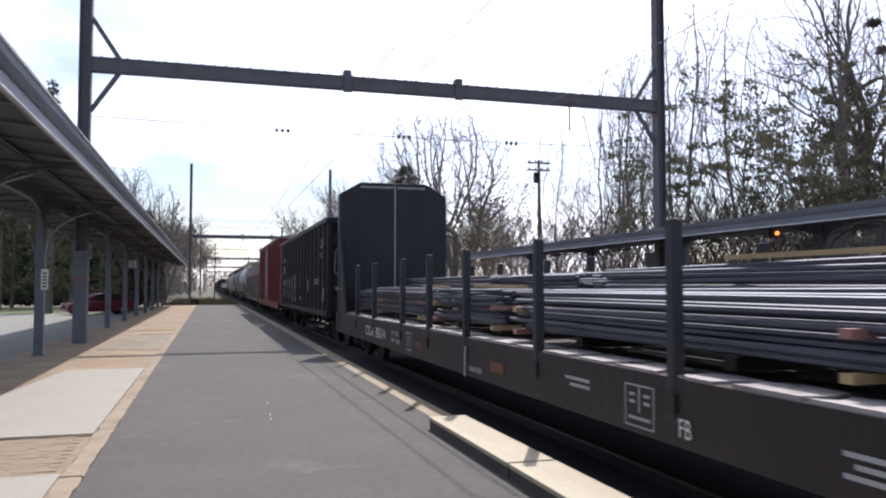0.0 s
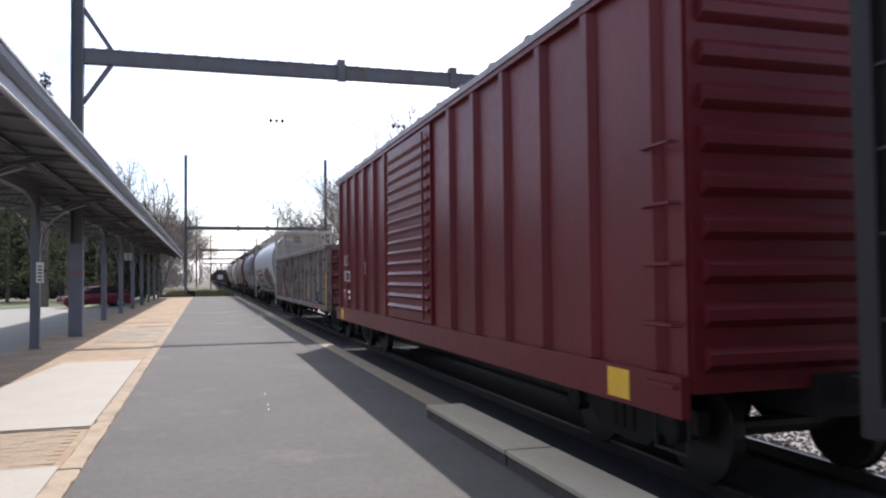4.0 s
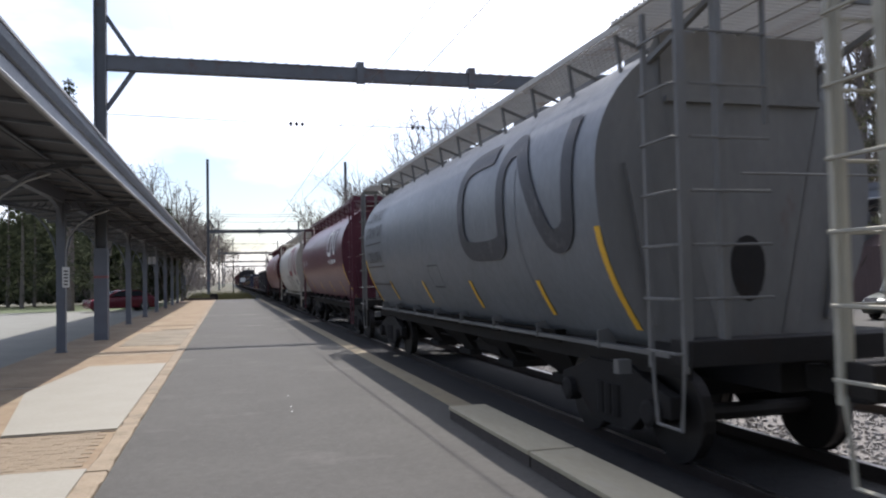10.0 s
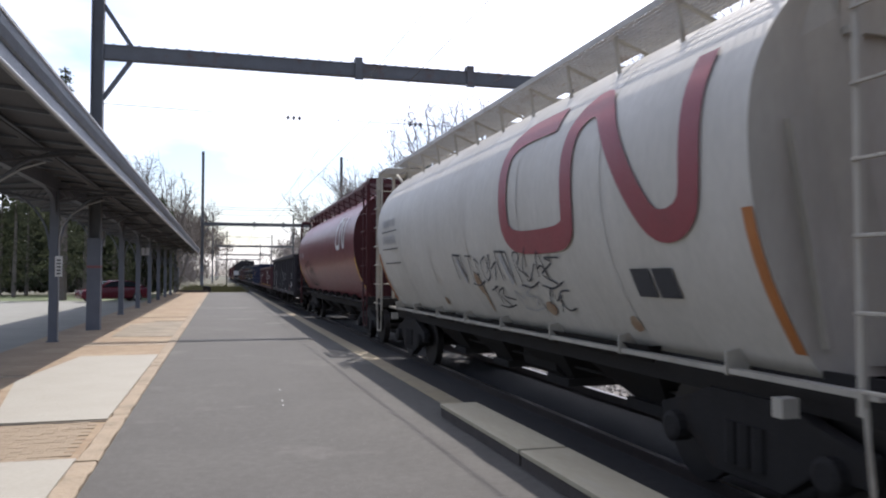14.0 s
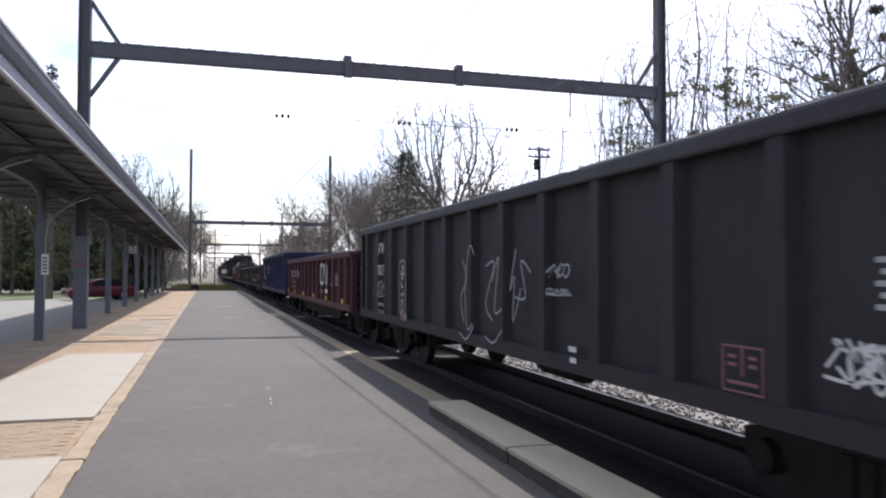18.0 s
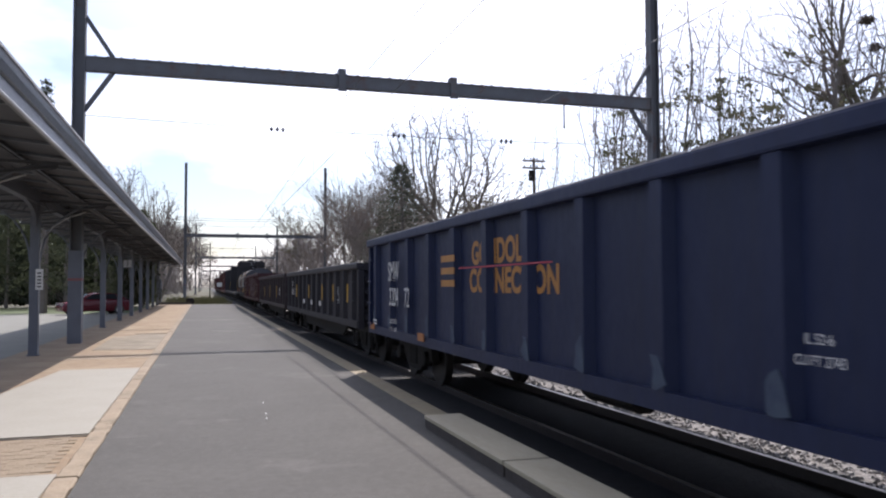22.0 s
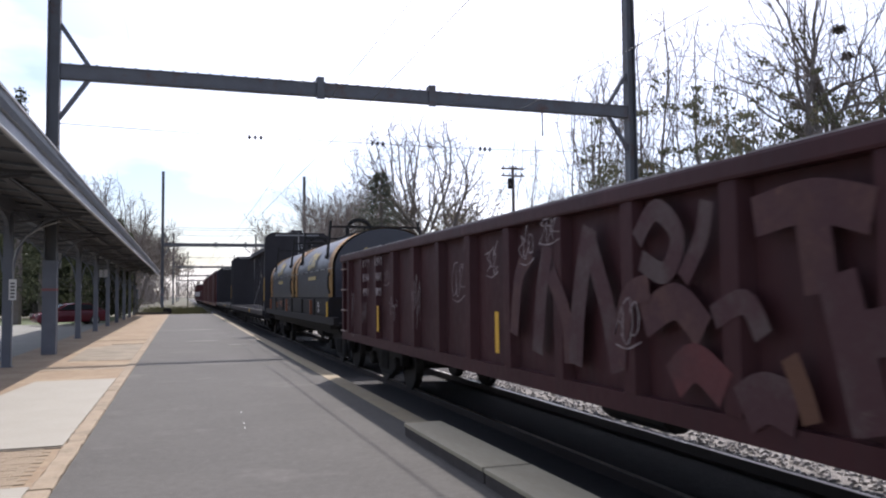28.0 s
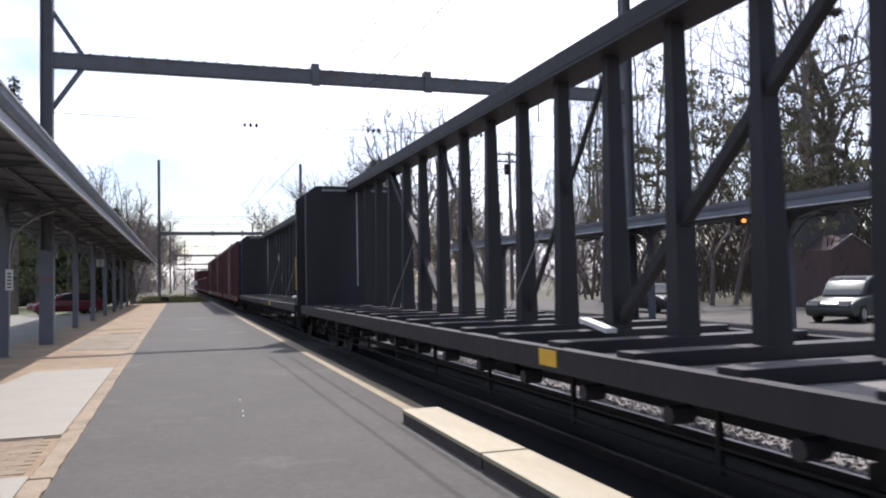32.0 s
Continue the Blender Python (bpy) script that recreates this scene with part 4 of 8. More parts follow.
def bare_tree(name, label, base, height, seed, bark, spread=0.55, levels=4, trunk=0.22, lean=(0, 0), first=0.3, buds=None, ivy=False, kids=4, twig=0.012, limb=(0.5, 0.22), band=(0.28, 0.92)):
    rr = random.Random(seed)
    tr = thing(name, label, "tree", "bare trees", pose(*base))
    limbs, crown_pts = Mesh(), []
    twigs = Mesh()

    def grow(p, d, ln, r, lev):
        pts, rad = [tuple(p)], [r]
        n = 5 if lev < 2 else 3
        q, dd = Vector(p), Vector(d)
        for k in range(n):
            dd = (dd + Vector((rr.uniform(-1, 1), rr.uniform(-1, 1), rr.uniform(-0.3, 0.7))) * (0.16 if lev else 0.07)).normalized()
            q = q + dd * (ln / n)
            pts.append(tuple(q))
            rad.append(max(twig, r * (1 - (0.62 if lev else 0.5) * (k + 1) / n)))
        (limbs if lev < 1 else twigs).tube(pts, rad, 6 if lev < 2 else (4 if lev == 2 else 3), cap=False)
        if lev >= levels:
            crown_pts.append(q)
            return
        m = kids + (2 if lev == 0 else 0) + (rr.random() < 0.5)
        for k in range(m):
            f = (first if lev == 0 else 0.3) + (1 - (first if lev == 0 else 0.3)) * (k + rr.random() * 0.8) / m
            i = min(n - 1, int(f * n))
            a = Vector(pts[i]).lerp(Vector(pts[i + 1]), f * n - i)
            ang = rr.random() * 6.28
            side = Vector((math.cos(ang), math.sin(ang), 0.15 + rr.random() * 0.5))
            nd = (dd * (1 - spread * 0.7) + side * spread).normalized()
            grow(a, nd, ln * ((0.42 + 0.2 * rr.random()) if lev else (limb[0] + limb[1] * rr.random())), rad[i] * 0.55, lev + 1)

    grow((0, 0, -0.3), Vector((lean[0], lean[1], 1)).normalized(), height * 0.82, trunk, 0)
    part("trunk", limbs, bark, tr, "bare trunk and limbs")
    tagged(part("branchwork", twigs, bark, tr), "fine leafless twigs", kind="stuff")
    if buds is not None and crown_pts:
        bd = Mesh()
        for p in crown_pts:
            for k in range(3):
                c = p + Vector((rr.gauss(0, .35), rr.gauss(0, .35), rr.gauss(0, .35)))
                s = 0.06 + rr.random() * 0.07
                bd.quad((c.x - s, c.y, c.z), (c.x, c.y - s, c.z + s), (c.x + s, c.y, c.z), (c.x, c.y + s, c.z - s))
        part("crown", bd, buds, tr, "first pale green buds")
    if ivy:
        lv = Mesh()
        for k in range(ivy):
            cz = rr.uniform(*band) * height
            ang, rad_ = rr.random() * 6.28, rr.uniform(0.06, 0.26) * height * (1.15 - cz / height)
            cc = Vector((math.cos(ang) * rad_, math.sin(ang) * rad_, cz))
            for j in range(26):
                c = cc + Vector((rr.gauss(0, 0.45), rr.gauss(0, 0.45), rr.gauss(0, 0.2)))
                s = 0.1 + rr.random() * 0.13
                t = rr.random() * 3
                lv.quad((c.x - s * math.cos(t), c.y - s * math.sin(t), c.z - s * 0.4), (c.x, c.y, c.z - s), (c.x + s * math.cos(t), c.y + s * math.sin(t), c.z + s * 0.4), (c.x, c.y, c.z + s))
        part("crown", lv, LEAF, tr, "dark green clumps of leaves")
    return tr


def forked_tree(name, label, base, height, seed, bark, depth=7, spread=0.5, trunk=0.25, lean=(0.0, 0.0), rise=0.12, stems=1, twig=0.01, leafy=0.0, flow=0.78, sparse=False):
    """A leafless tree whose limbs fork again and again; leafy is the share of forks that carry an evergreen clump."""
    rr = random.Random(seed)
    tr = thing(name, label, "tree", "bare trees", pose(*base))
    limbs, twigs, nodes = Mesh(), Mesh(), []
    unit = height * 0.96 / sum(flow ** k for k in range(depth + 1))

    def side_of(d):
        a = rr.random() * 6.283
        u = d.cross(Vector((0.3, 0.1, 1.0)) if abs(d.z) < 0.9 else Vector((1, 0.2, 0))).normalized()
        return u * math.cos(a) + d.cross(u) * math.sin(a)

    def fork(p, d, ln, r, lev):
        n = 4 if lev < 3 else 3
        pts, rad, q, dd = [tuple(p)], [r], Vector(p), Vector(d)
        r2 = max(twig, r * (0.8 if lev else 0.72))
        for k in range(n):
            dd = (dd + side_of(dd) * (0.10 if lev == 0 else 0.26) + Vector((0, 0, rise * (0.5 if lev < 3 else 0.12)))).normalized()
            q = q + dd * (ln / n)
            pts.append(tuple(q))
            rad.append(r + (r2 - r) * (k + 1) / n)
        (limbs if lev < 3 else twigs).tube(pts, rad, 7 if lev < 2 else (5 if lev < 4 else 3), cap=False)
        if lev >= 3:
            nodes.append(q)
            if lev < depth:
                for k in range(0 if sparse and lev > 3 else (2 if lev < 5 else 1)):
                    a = Vector(pts[1 + k])
                    t = (dd * 0.6 + side_of(dd) * 0.8).normalized()
                    twigs.tube([tuple(a), tuple(a + t * ln * 0.3), tuple(a + (t + Vector((0, 0, 0.25))) * ln * 0.62)], [twig * 1.1, twig, twig * 0.8], 3, cap=False)
        if lev >= depth:
            return
        m = 2 + (rr.random() < 0.35)
        for k in range(m):
            sp = spread * (1.0 if lev < 3 else 1.35) * (rr.uniform(0.25, 0.55) if k == 0 else rr.uniform(0.75, 1.2))
            nd = (dd + side_of(dd) * sp + Vector((0, 0, rise * (1.0 if lev < 3 else 0.3)))).normalized()
            fork(q, nd, ln * flow * rr.uniform(0.78, 1.2), r2 * (0.86 if k == 0 else 0.64), lev + 1)

    for k in range(stems):
        a = 6.283 * k / stems + seed
        o = 0.0 if stems == 1 else 1.0
        fork((o * 0.2 * math.cos(a), o * 0.2 * math.sin(a), -0.3), Vector((lean[0] + o * 0.35 * math.cos(a), lean[1] + o * 0.35 * math.sin(a), 1)).normalized(), unit, trunk * (0.75 if stems > 1 else 1), 0)
    part("trunk", limbs, bark, tr, "bare trunk and limbs")
    tagged(part("branchwork", twigs, bark, tr), "fine leafless twigs", kind="stuff")
    if leafy:
        lv = Mesh()
        for cc in nodes:
            if rr.random() > leafy or cc.z > height * 0.9:
                continue
            wide = rr.uniform(0.18, 0.5)
            for j in range(int(20 + 60 * wide)):
                c = cc + Vector((rr.gauss(0, wide), rr.gauss(0, wide), rr.gauss(0, wide * 0.42)))
                s = 0.05 + rr.random() * 0.08
                t = rr.random() * 3
                lv.quad((c.x - s * math.cos(t), c.y - s * math.sin(t), c.z - s * 0.4), (c.x, c.y, c.z - s), (c.x + s * math.cos(t), c.y + s * math.sin(t), c.z + s * 0.4), (c.x, c.y, c.z + s))
        part("crown", lv, HOLLY, tr, "dull green clumps of leaves")
    return tr


def reaching_tree(name, label, base, crowns, seed, bark, twig=0.02, stems=1, count=900, step=0.55, power=2.3, lean=0.25, group="bare trees"):
    """A leafless tree whose limbs grow towards scattered points until they fill its crowns (x, y, z, half width, half height)."""
    rr = np.random.default_rng(seed)
    goals = []
    for cx, cy, cz, rx, rz in crowns:
        d = rr.normal(size=(count, 3))
        d /= np.linalg.norm(d, axis=1)[:, None]
        d *= rr.random((count, 1)) ** 0.42
        goals.append(d * (rx, rx, rz) + (cx, cy, cz))
    goals = np.concatenate(goals)
    low = min(c[2] - c[4] for c in crowns)
    pos, up = [], []
    for k in range(stems):
        a = seed + k * 6.283 / stems
        q = np.array([0.25 * math.cos(a), 0.25 * math.sin(a), -0.3]) * (1.0 if stems > 1 else 0.0) + (0, 0, -0.3 if stems == 1 else 0)
        last = -1
        aim = np.array([math.cos(a) * lean, math.sin(a) * lean, 1.0])
        while q[2] < low + 1.0:
            pos.append(q.copy())
            up.append(last)
            last = len(pos) - 1
            aim = aim + rr.normal(size=3) * (0.07, 0.07, 0.0)
            q = q + aim / np.linalg.norm(aim) * step
    pos = np.array(pos)
    near, dist = np.zeros(len(goals), int), np.full(len(goals), 1e9)
    first, grown, reach = 0, {}, step * 6
    for turn in range(110):
        for k in range(first, len(pos)):
            d = np.linalg.norm(goals - pos[k], axis=1)
            m = d < dist
            near[m], dist[m] = k, d[m]
        first = len(pos)
        alive = dist > step * 1.15
        goals, near, dist = goals[alive], near[alive], dist[alive]
        pull = {}
        for g_, k, d in zip(goals, near, dist):
            if d < reach and grown.get(int(k), 0) < 3:
                pull.setdefault(int(k), []).append((g_ - pos[k]) / d)
        if not pull:
            break
        fresh = []
        for k, v in pull.items():
            w = np.sum(v, axis=0) + rr.normal(size=3) * 0.55 + (0, 0, 0.1)
            fresh.append(pos[k] + w / np.linalg.norm(w) * step)
            up.append(k)
            grown[k] = grown.get(k, 0) + 1
        pos = np.concatenate([pos, fresh])
    kids = [[] for k in pos]
    for k, u_ in enumerate(up):
        if u_ >= 0:
            kids[u_].append(k)
    rad = np.zeros(len(pos))
    for k in range(len(pos) - 1, -1, -1):
        rad[k] = max(twig, sum(rad[c] ** power for c in kids[k]) ** (1 / power)) if kids[k] else twig
    tr = thing(name, label, "tree", group, pose(*base))
    limbs, twigs = Mesh(), Mesh()
    todo = [k for k, u_ in enumerate(up) if u_ < 0]
    roots = set(todo)
    while todo:
        k = todo.pop()
        chain = [] if k in roots else [up[k]]
        while True:
            chain.append(k)
            if not kids[k]:
                break
            best = max(kids[k], key=lambda c: rad[c])
            todo += [c for c in kids[k] if c != best]
            k = best
        if len(chain) < 2:
            continue
        r0 = rad[chain[1]]
        rs = [min(rad[c], r0) for c in chain]
        rs[-1] *= 0.6
        (limbs if chain[0] in roots else twigs).tube([tuple(pos[c]) for c in chain], rs, 7 if r0 > twig * 5 else (5 if r0 > twig * 2.2 else 3), cap=False)
        if r0 < twig * 2.2:
            for c in chain[1:]:
                d = rr.normal(size=3)
                d = d / np.linalg.norm(d) + (0, 0, 0.5)
                twigs.tube([tuple(pos[c]), tuple(pos[c] + d * step * 0.5), tuple(pos[c] + (d + rr.normal(size=3) * 0.3) * step * 1.0)], [twig * 0.8, twig * 0.7, twig * 0.5], 3, cap=False)
    part("trunk", limbs, bark, tr, "bare trunk")
    tagged(part("branchwork", twigs, bark, tr), "leafless limbs and twigs", kind="stuff")
    return tr


def conifer(label, base, height, width, seed, dense=26, leaf=None):
    rr = random.Random(seed)
    tr = thing("conifer", label, "tree", "evergreens", pose(*base))
    part("trunk", Mesh().tube([(0, 0, -0.3), (0.1, 0, height * 0.6), (0, 0.1, height)], [height * 0.02, height * 0.012, 0.02], 7), BARK, tr)
    lv = Mesh()
    a0 = rr.random() * 6
    n = int(height * dense)
    for k in range(n):
        f = 0.12 + 0.88 * rr.random()
        z = height * f
        reach = width * (1.05 - f) ** (0.9 if dense > 50 else 1.0) * (0.5 + 0.5 * rr.random()) * (0.92 + 0.16 * math.sin(f * 31 + a0))
        a = rr.random() * 6.28
        tip = Vector((math.cos(a) * reach, math.sin(a) * reach, z - reach * 0.18))
        for j in range(7):
            c = Vector((0, 0, z)).lerp(tip, 0.3 + 0.7 * j / 6) + Vector((rr.gauss(0, 0.1), rr.gauss(0, 0.1), rr.gauss(0, 0.08)))
            s = 0.12 + 0.16 * rr.random()
            b = a + rr.uniform(-0.9, 0.9)
            lv.quad((c.x, c.y, c.z + 0.02), (c.x + s * math.cos(b + 0.4) * 0.6, c.y + s * math.sin(b + 0.4) * 0.6, c.z + s * 0.3), (c.x + s * math.cos(b), c.y + s * math.sin(b), c.z - s * 0.3),
                    (c.x + s * math.cos(b - 0.4) * 0.6, c.y + s * math.sin(b - 0.4) * 0.6, c.z - s * 0.1))
    part("crown", lv, leaf or LEAF, tr, "dark drooping needles")
    return tr


reaching_tree("sycamore", "wide bare pale-barked sycamore behind the tracks", (27.6, 88, -0.25), ((-1.6, 0, 16.4, 8.8, 7.8), (-5.5, 0, 12.0, 4.5, 5.0), (4.0, 0, 13.5, 4.5, 4.5)), 4, PALE_BARK, 0.029, stems=3, count=1500, step=0.6)
for k, (x, y, hh, w) in enumerate(((-9.6, 116, 19.5, 3.4), (-6.2, 121, 17.5, 3.0), (-13.0, 124, 20.5, 3.6))):
    reaching_tree("bare_tree", "bare brown tree with a dense rounded crown", (x, y, -0.25), ((0, 0, hh * 0.62, w, hh * 0.38),), 20 + k, BARK, 0.026, stems=2, count=1300, step=0.5)
for k, (x, y, hh, w) in enumerate(((31.0, 46, 24.0, 3.6), (34.0, 53, 26.0, 4.0), (39.0, 52, 25.5, 4.2), (34.6, 62, 24.0, 4.0), (39.0, 66, 24.0, 4.4), (29.0, 50, 20.0, 3.0), (32.0, 70, 19.0, 3.2))):
    reaching_tree("tall_bare_tree", "tall leafless tree with long rising limbs", (x, y, -0.25), ((0.3, 0, hh * 0.66, w, hh * 0.34), (-0.5, 0, hh * 0.4, w * 0.6, hh * 0.22)), 40 + k, BARK, 0.016, stems=2, count=800, step=0.6, lean=0.12)
for k, (x, y, hh) in enumerate(((18.6, 104, 13), (19.6, 98, 15), (20.6, 103, 17), (21.4, 97, 15), (22.6, 100, 17), (21.0, 118, 16), (24.0, 104, 15))):
    forked_tree("bare_tree", "bare grey tree beside the far track", (x, y, -0.2), hh, 500 + k, FARWOOD, 6, 0.5, 0.16, (0, 0), 0.16, stems=2, twig=0.02)
conifer("grey-green evergreen among bare trees", (19.9, 80, -0.2), 14.8, 9.0, 5, 75, FIR)
rng = random.Random(21)
for k, (x, y, hh) in enumerate(((42, 74, 17), (46, 82, 18))):
    forked_tree("bare_tree", "tall bare grey tree behind the opposite platform", (x, y, -0.2), hh, 40 + k, BARK, 6, 0.38, 0.2, (rng.uniform(-.15, .05), 0), 0.2, stems=2, twig=0.017, sparse=True)
for k, (x, y, hh, iv) in enumerate(((30.0, 39, 11.0, 16), (31.8, 39.2, 13.0, 60), (34.6, 38.5, 16.0, 60), (40.5, 41, 15, 16))):
    forked_tree("holly_tree", "tree with dark evergreen clumps in its crown", (x, y, -0.2), hh * 1.12, 60 + k, BARK, 6, 0.52, 0.17, (0.03, 0), 0.12, twig=0.012, leafy=iv / 215.0, flow=0.87)
for k, (x, y, hh) in enumerate(((36.3, 38, 25), (41.5, 44, 24), (45, 40, 24), (48, 50, 24))):
    forked_tree("tall_bare_tree", "tall leafless tree with long rising limbs", (x, y, -0.2), hh, 80 + k, BARK, 6, 0.42, 0.56 if k in (0, 1, 2) else 0.26, (rng.uniform(-.1, .05), 0), 0.18,
                stems=1 if k in (0, 1, 2) else 2, twig=0.0155, sparse=True)
for k in range(22):
    x, y = 34.5 + rng.random() * 22, 2 + rng.random() * 42
    forked_tree("bare_tree", "bare tree in the wood behind the opposite platform", (x, y, -0.2), rng.uniform(11, 17), 600 + k, BARK, 5, 0.42, 0.28, (rng.uniform(-.08, .08), 0), 0.2, twig=0.012)
for k in range(16):
    x, y = 17 + 2.4 * k + rng.uniform(-1, 1), 96 + rng.uniform(-6, 16)
    bare_tree("bare_tree", "small bare grey-brown tree in the far wood", (x, y, -0.2), rng.uniform(7, 11), 90 + k, FARWOOD, 0.55, 3, 0.16, first=0.2, kids=6, twig=0.03,
              buds=BUD if k in (7, 8) else None)
for k in range(14):
    x, y = 21 + rng.uniform(-2, 4) + k * 0.3, 125 + k * 14
    bare_tree("bare_tree", "small bare grey-brown tree in the far wood", (x, y, -0.2), rng.uniform(9, 13), 120 + k, FARWOOD, 0.55, 3, 0.2, first=0.15, kids=6, twig=0.05,
              buds=BUD if k == 3 else None)
for k in range(4, 18):
    x, y = -8.6 - rng.uniform(0, 5.5) + k * 0.22, 112 + k * 9
    forked_tree("bare_tree", "bare brown tree standing along the railway line", (x, y, -0.2), rng.uniform(15.0, 18.0), 150 + k, BARK, 6, 0.42, 0.2, (0, 0), 0.14, stems=3, twig=0.026 + 0.0015 * k)
for k in range(11):
    bare_tree("bare_tree", "bare grey-brown tree behind the railway", (20 + 3.8 * k + rng.uniform(-1, 1), 104 + rng.uniform(-4, 25), -0.2), rng.uniform(8, 12), 300 + k, FARWOOD, 0.6, 3, 0.14, first=0.12,
              kids=6, twig=0.025)
for k in range(12):
    conifer("dark green evergreen beyond the car park", (-6.0 - k * 2.1 + rng.uniform(-.6, .6), 79 + rng.uniform(-3, 6), -0.2), rng.uniform(7, 10), 3.4, 320 + k)
for k in range(7):
    conifer("dark green evergreen beyond the car park", (-8.5 - k * 2.6 + rng.uniform(-.6, .6), 74 + rng.uniform(-3, 6), -0.2), rng.uniform(8, 13), 2.8, 200 + k)
conifer("tall pine rising behind the canopy", (-11.0, 62, -0.2), 17, 2.6, 230)
for nx, nz, ns in ((42.24, 19.4, 0.42), (42.83, 17.6, 0.32)):
    rn = random.Random(int(nx * 100))
    nest = thing("leaf_nest", "ball of dry leaves and twigs high in a bare tree", "nest", "nests in the bare trees")
    ball = Mesh()
    for k in range(150):
        c = Vector((nx + rn.gauss(0, ns * 0.42), 41.0 + rn.gauss(0, ns * 0.42), nz + rn.gauss(0, ns * 0.36)))
        a, b = rn.random() * 6.28, rn.uniform(-0.8, 0.8)
        d = Vector((math.cos(a), math.sin(a), b)) * rn.uniform(0.1, 0.26)
        ball.tube([tuple(c - d), tuple(c + d)], 0.028, 3)
    part("leaf_ball", ball, THICKET, nest)
und = Mesh()
rr = random.Random(8)
for k in range(9000):
    if k % 3 == 0:
        x, y = -5.2 - rr.random() * 28, 78 + rr.random() * 10
        hgt = 3.2
    elif k % 3 == 1:
        x, y = 17 + rr.random() * 55, 100 + rr.random() * 40
        hgt = 5.0
    else:
        x, y = 36 + rr.random() * 25, 10 + rr.random() * 80
        hgt = 6.5
    z = rr.random() ** 1.5 * hgt
    a, s = rr.random() * 6.28, 0.3 + rr.random() * 0.9
    d = Vector((math.cos(a) * s, math.sin(a) * s, s * rr.uniform(0.6, 1.6)))
    und.quad((x, y, z), (x + 0.03, y + 0.02, z), (x + d.x + 0.02, y + d.y, z + d.z), (x + d.x, y + d.y, z + d.z))
for k in range(9000):
    x, y = -3.4 - rr.random() * 14 - rr.random() * 8, 92 + rr.random() ** 1.3 * 210
    z = rr.random() ** 1.4 * 5.5
    a, s = rr.random() * 6.28, 0.4 + rr.random() * 1.2
    und.quad((x, y, z), (x + 0.06, y + 0.02, z), (x + math.cos(a) * s * 0.5 + 0.04, y + math.sin(a) * s * 0.5, z + s), (x + math.cos(a) * s * 0.5, y + math.sin(a) * s * 0.5, z + s))
weeds = Mesh()
for k in range(2600):
    x, y = -4.4 + rr.random() * 7.2, 84.4 + rr.random() ** 1.6 * 45
    a, s = rr.random() * 6.28, 0.12 + rr.random() ** 2 * 0.7
    weeds.quad((x, y, -0.22), (x + 0.05, y, -0.22), (x + 0.02 + math.cos(a) * s * 0.5, y + math.sin(a) * s * 0.4, -0.22 + s), (x + math.cos(a) * s * 0.5, y + math.sin(a) * s * 0.4, -0.22 + s))
tagged(part("weeds", weeds, WEED), "dry weeds and grass beyond the platform end", "weeds", kind="stuff")
hedge = Mesh()
for k in range(30000):
    x, y = -4.8 - rr.random() * 34, 80 + rr.random() * 7
    z = rr.random() ** 0.9 * (8.0 + math.sin(x * 1.3))
    a, s = rr.random() * 6.28, 0.2 + rr.random() * 0.35
    hedge.quad((x, y, z), (x + s * math.cos(a), y + s * math.sin(a), z + s * 0.3), (x + s * math.cos(a) * 0.6, y + s * math.sin(a), z + s), (x - s * 0.4, y, z + s * 0.6))
tagged(part("dark_hedge", hedge, LEAF), "dense dark evergreen hedge beyond the car park", "hedge", kind="stuff")
thicket = Mesh()
for k in range(60000):
    far, dest = k % 2, und
    if far:
        x, y, hgt, w = 32.5 + rr.random() ** 0.7 * 30, -5 + rr.random() * 75, 9.0, 0.055
        dest = thicket
    else:
        a = rr.uniform(-0.35, 1.25)
        d = rr.uniform(230, 480)
        x, y, hgt, w = d * math.sin(a), d * math.cos(a), 13.0, 0.28
        if -4 < x < 19:
            y, hgt = 560 + rr.random() * 60, 11.0
    z = rr.random() ** 1.4 * hgt
    a, s = rr.random() * 6.28, (0.5 + rr.random() * 1.2) * (1 if far else 2.2)
    d = Vector((math.cos(a) * s * 0.6, math.sin(a) * s * 0.6, s))
    if far or k % 6 == 0:
        dest.quad((x, y, z), (x + w, y - w * 1.2, z), (x + d.x + w * 0.8, y + d.y, z + d.z), (x + d.x, y + d.y, z + d.z))
tagged(part("thicket", thicket, THICKET), "dense brown thicket of stems behind the opposite platform", "undergrowth", kind="stuff")
tagged(part("undergrowth", und, FARWOOD), "tangle of bare brown undergrowth at the wood's edge", "undergrowth", kind="stuff")

# ---- freight cars ----
# every car: y from 0 at its leading end to its length, x = 0 in the middle, z = 0 at the rail top
GAUGE = 1.06                 # length and height of the cars, against the numbers below
SPEED = 9.116
TRAIN = []


def paint(name, color, **kw):
    args = dict(rough=0.5, scale=1.1, amount=0.6, stretch=(1, 1, 0.45), spot=(0.11, 0.06, 0.04), spot_scale=1.6, spot_edge=(0.62, 0.8), bump=0.08, bump_scale=12, grain=0.15, streak=0.45, spec=0.18)
    args.update(kw)
    return material(name, color, **args)


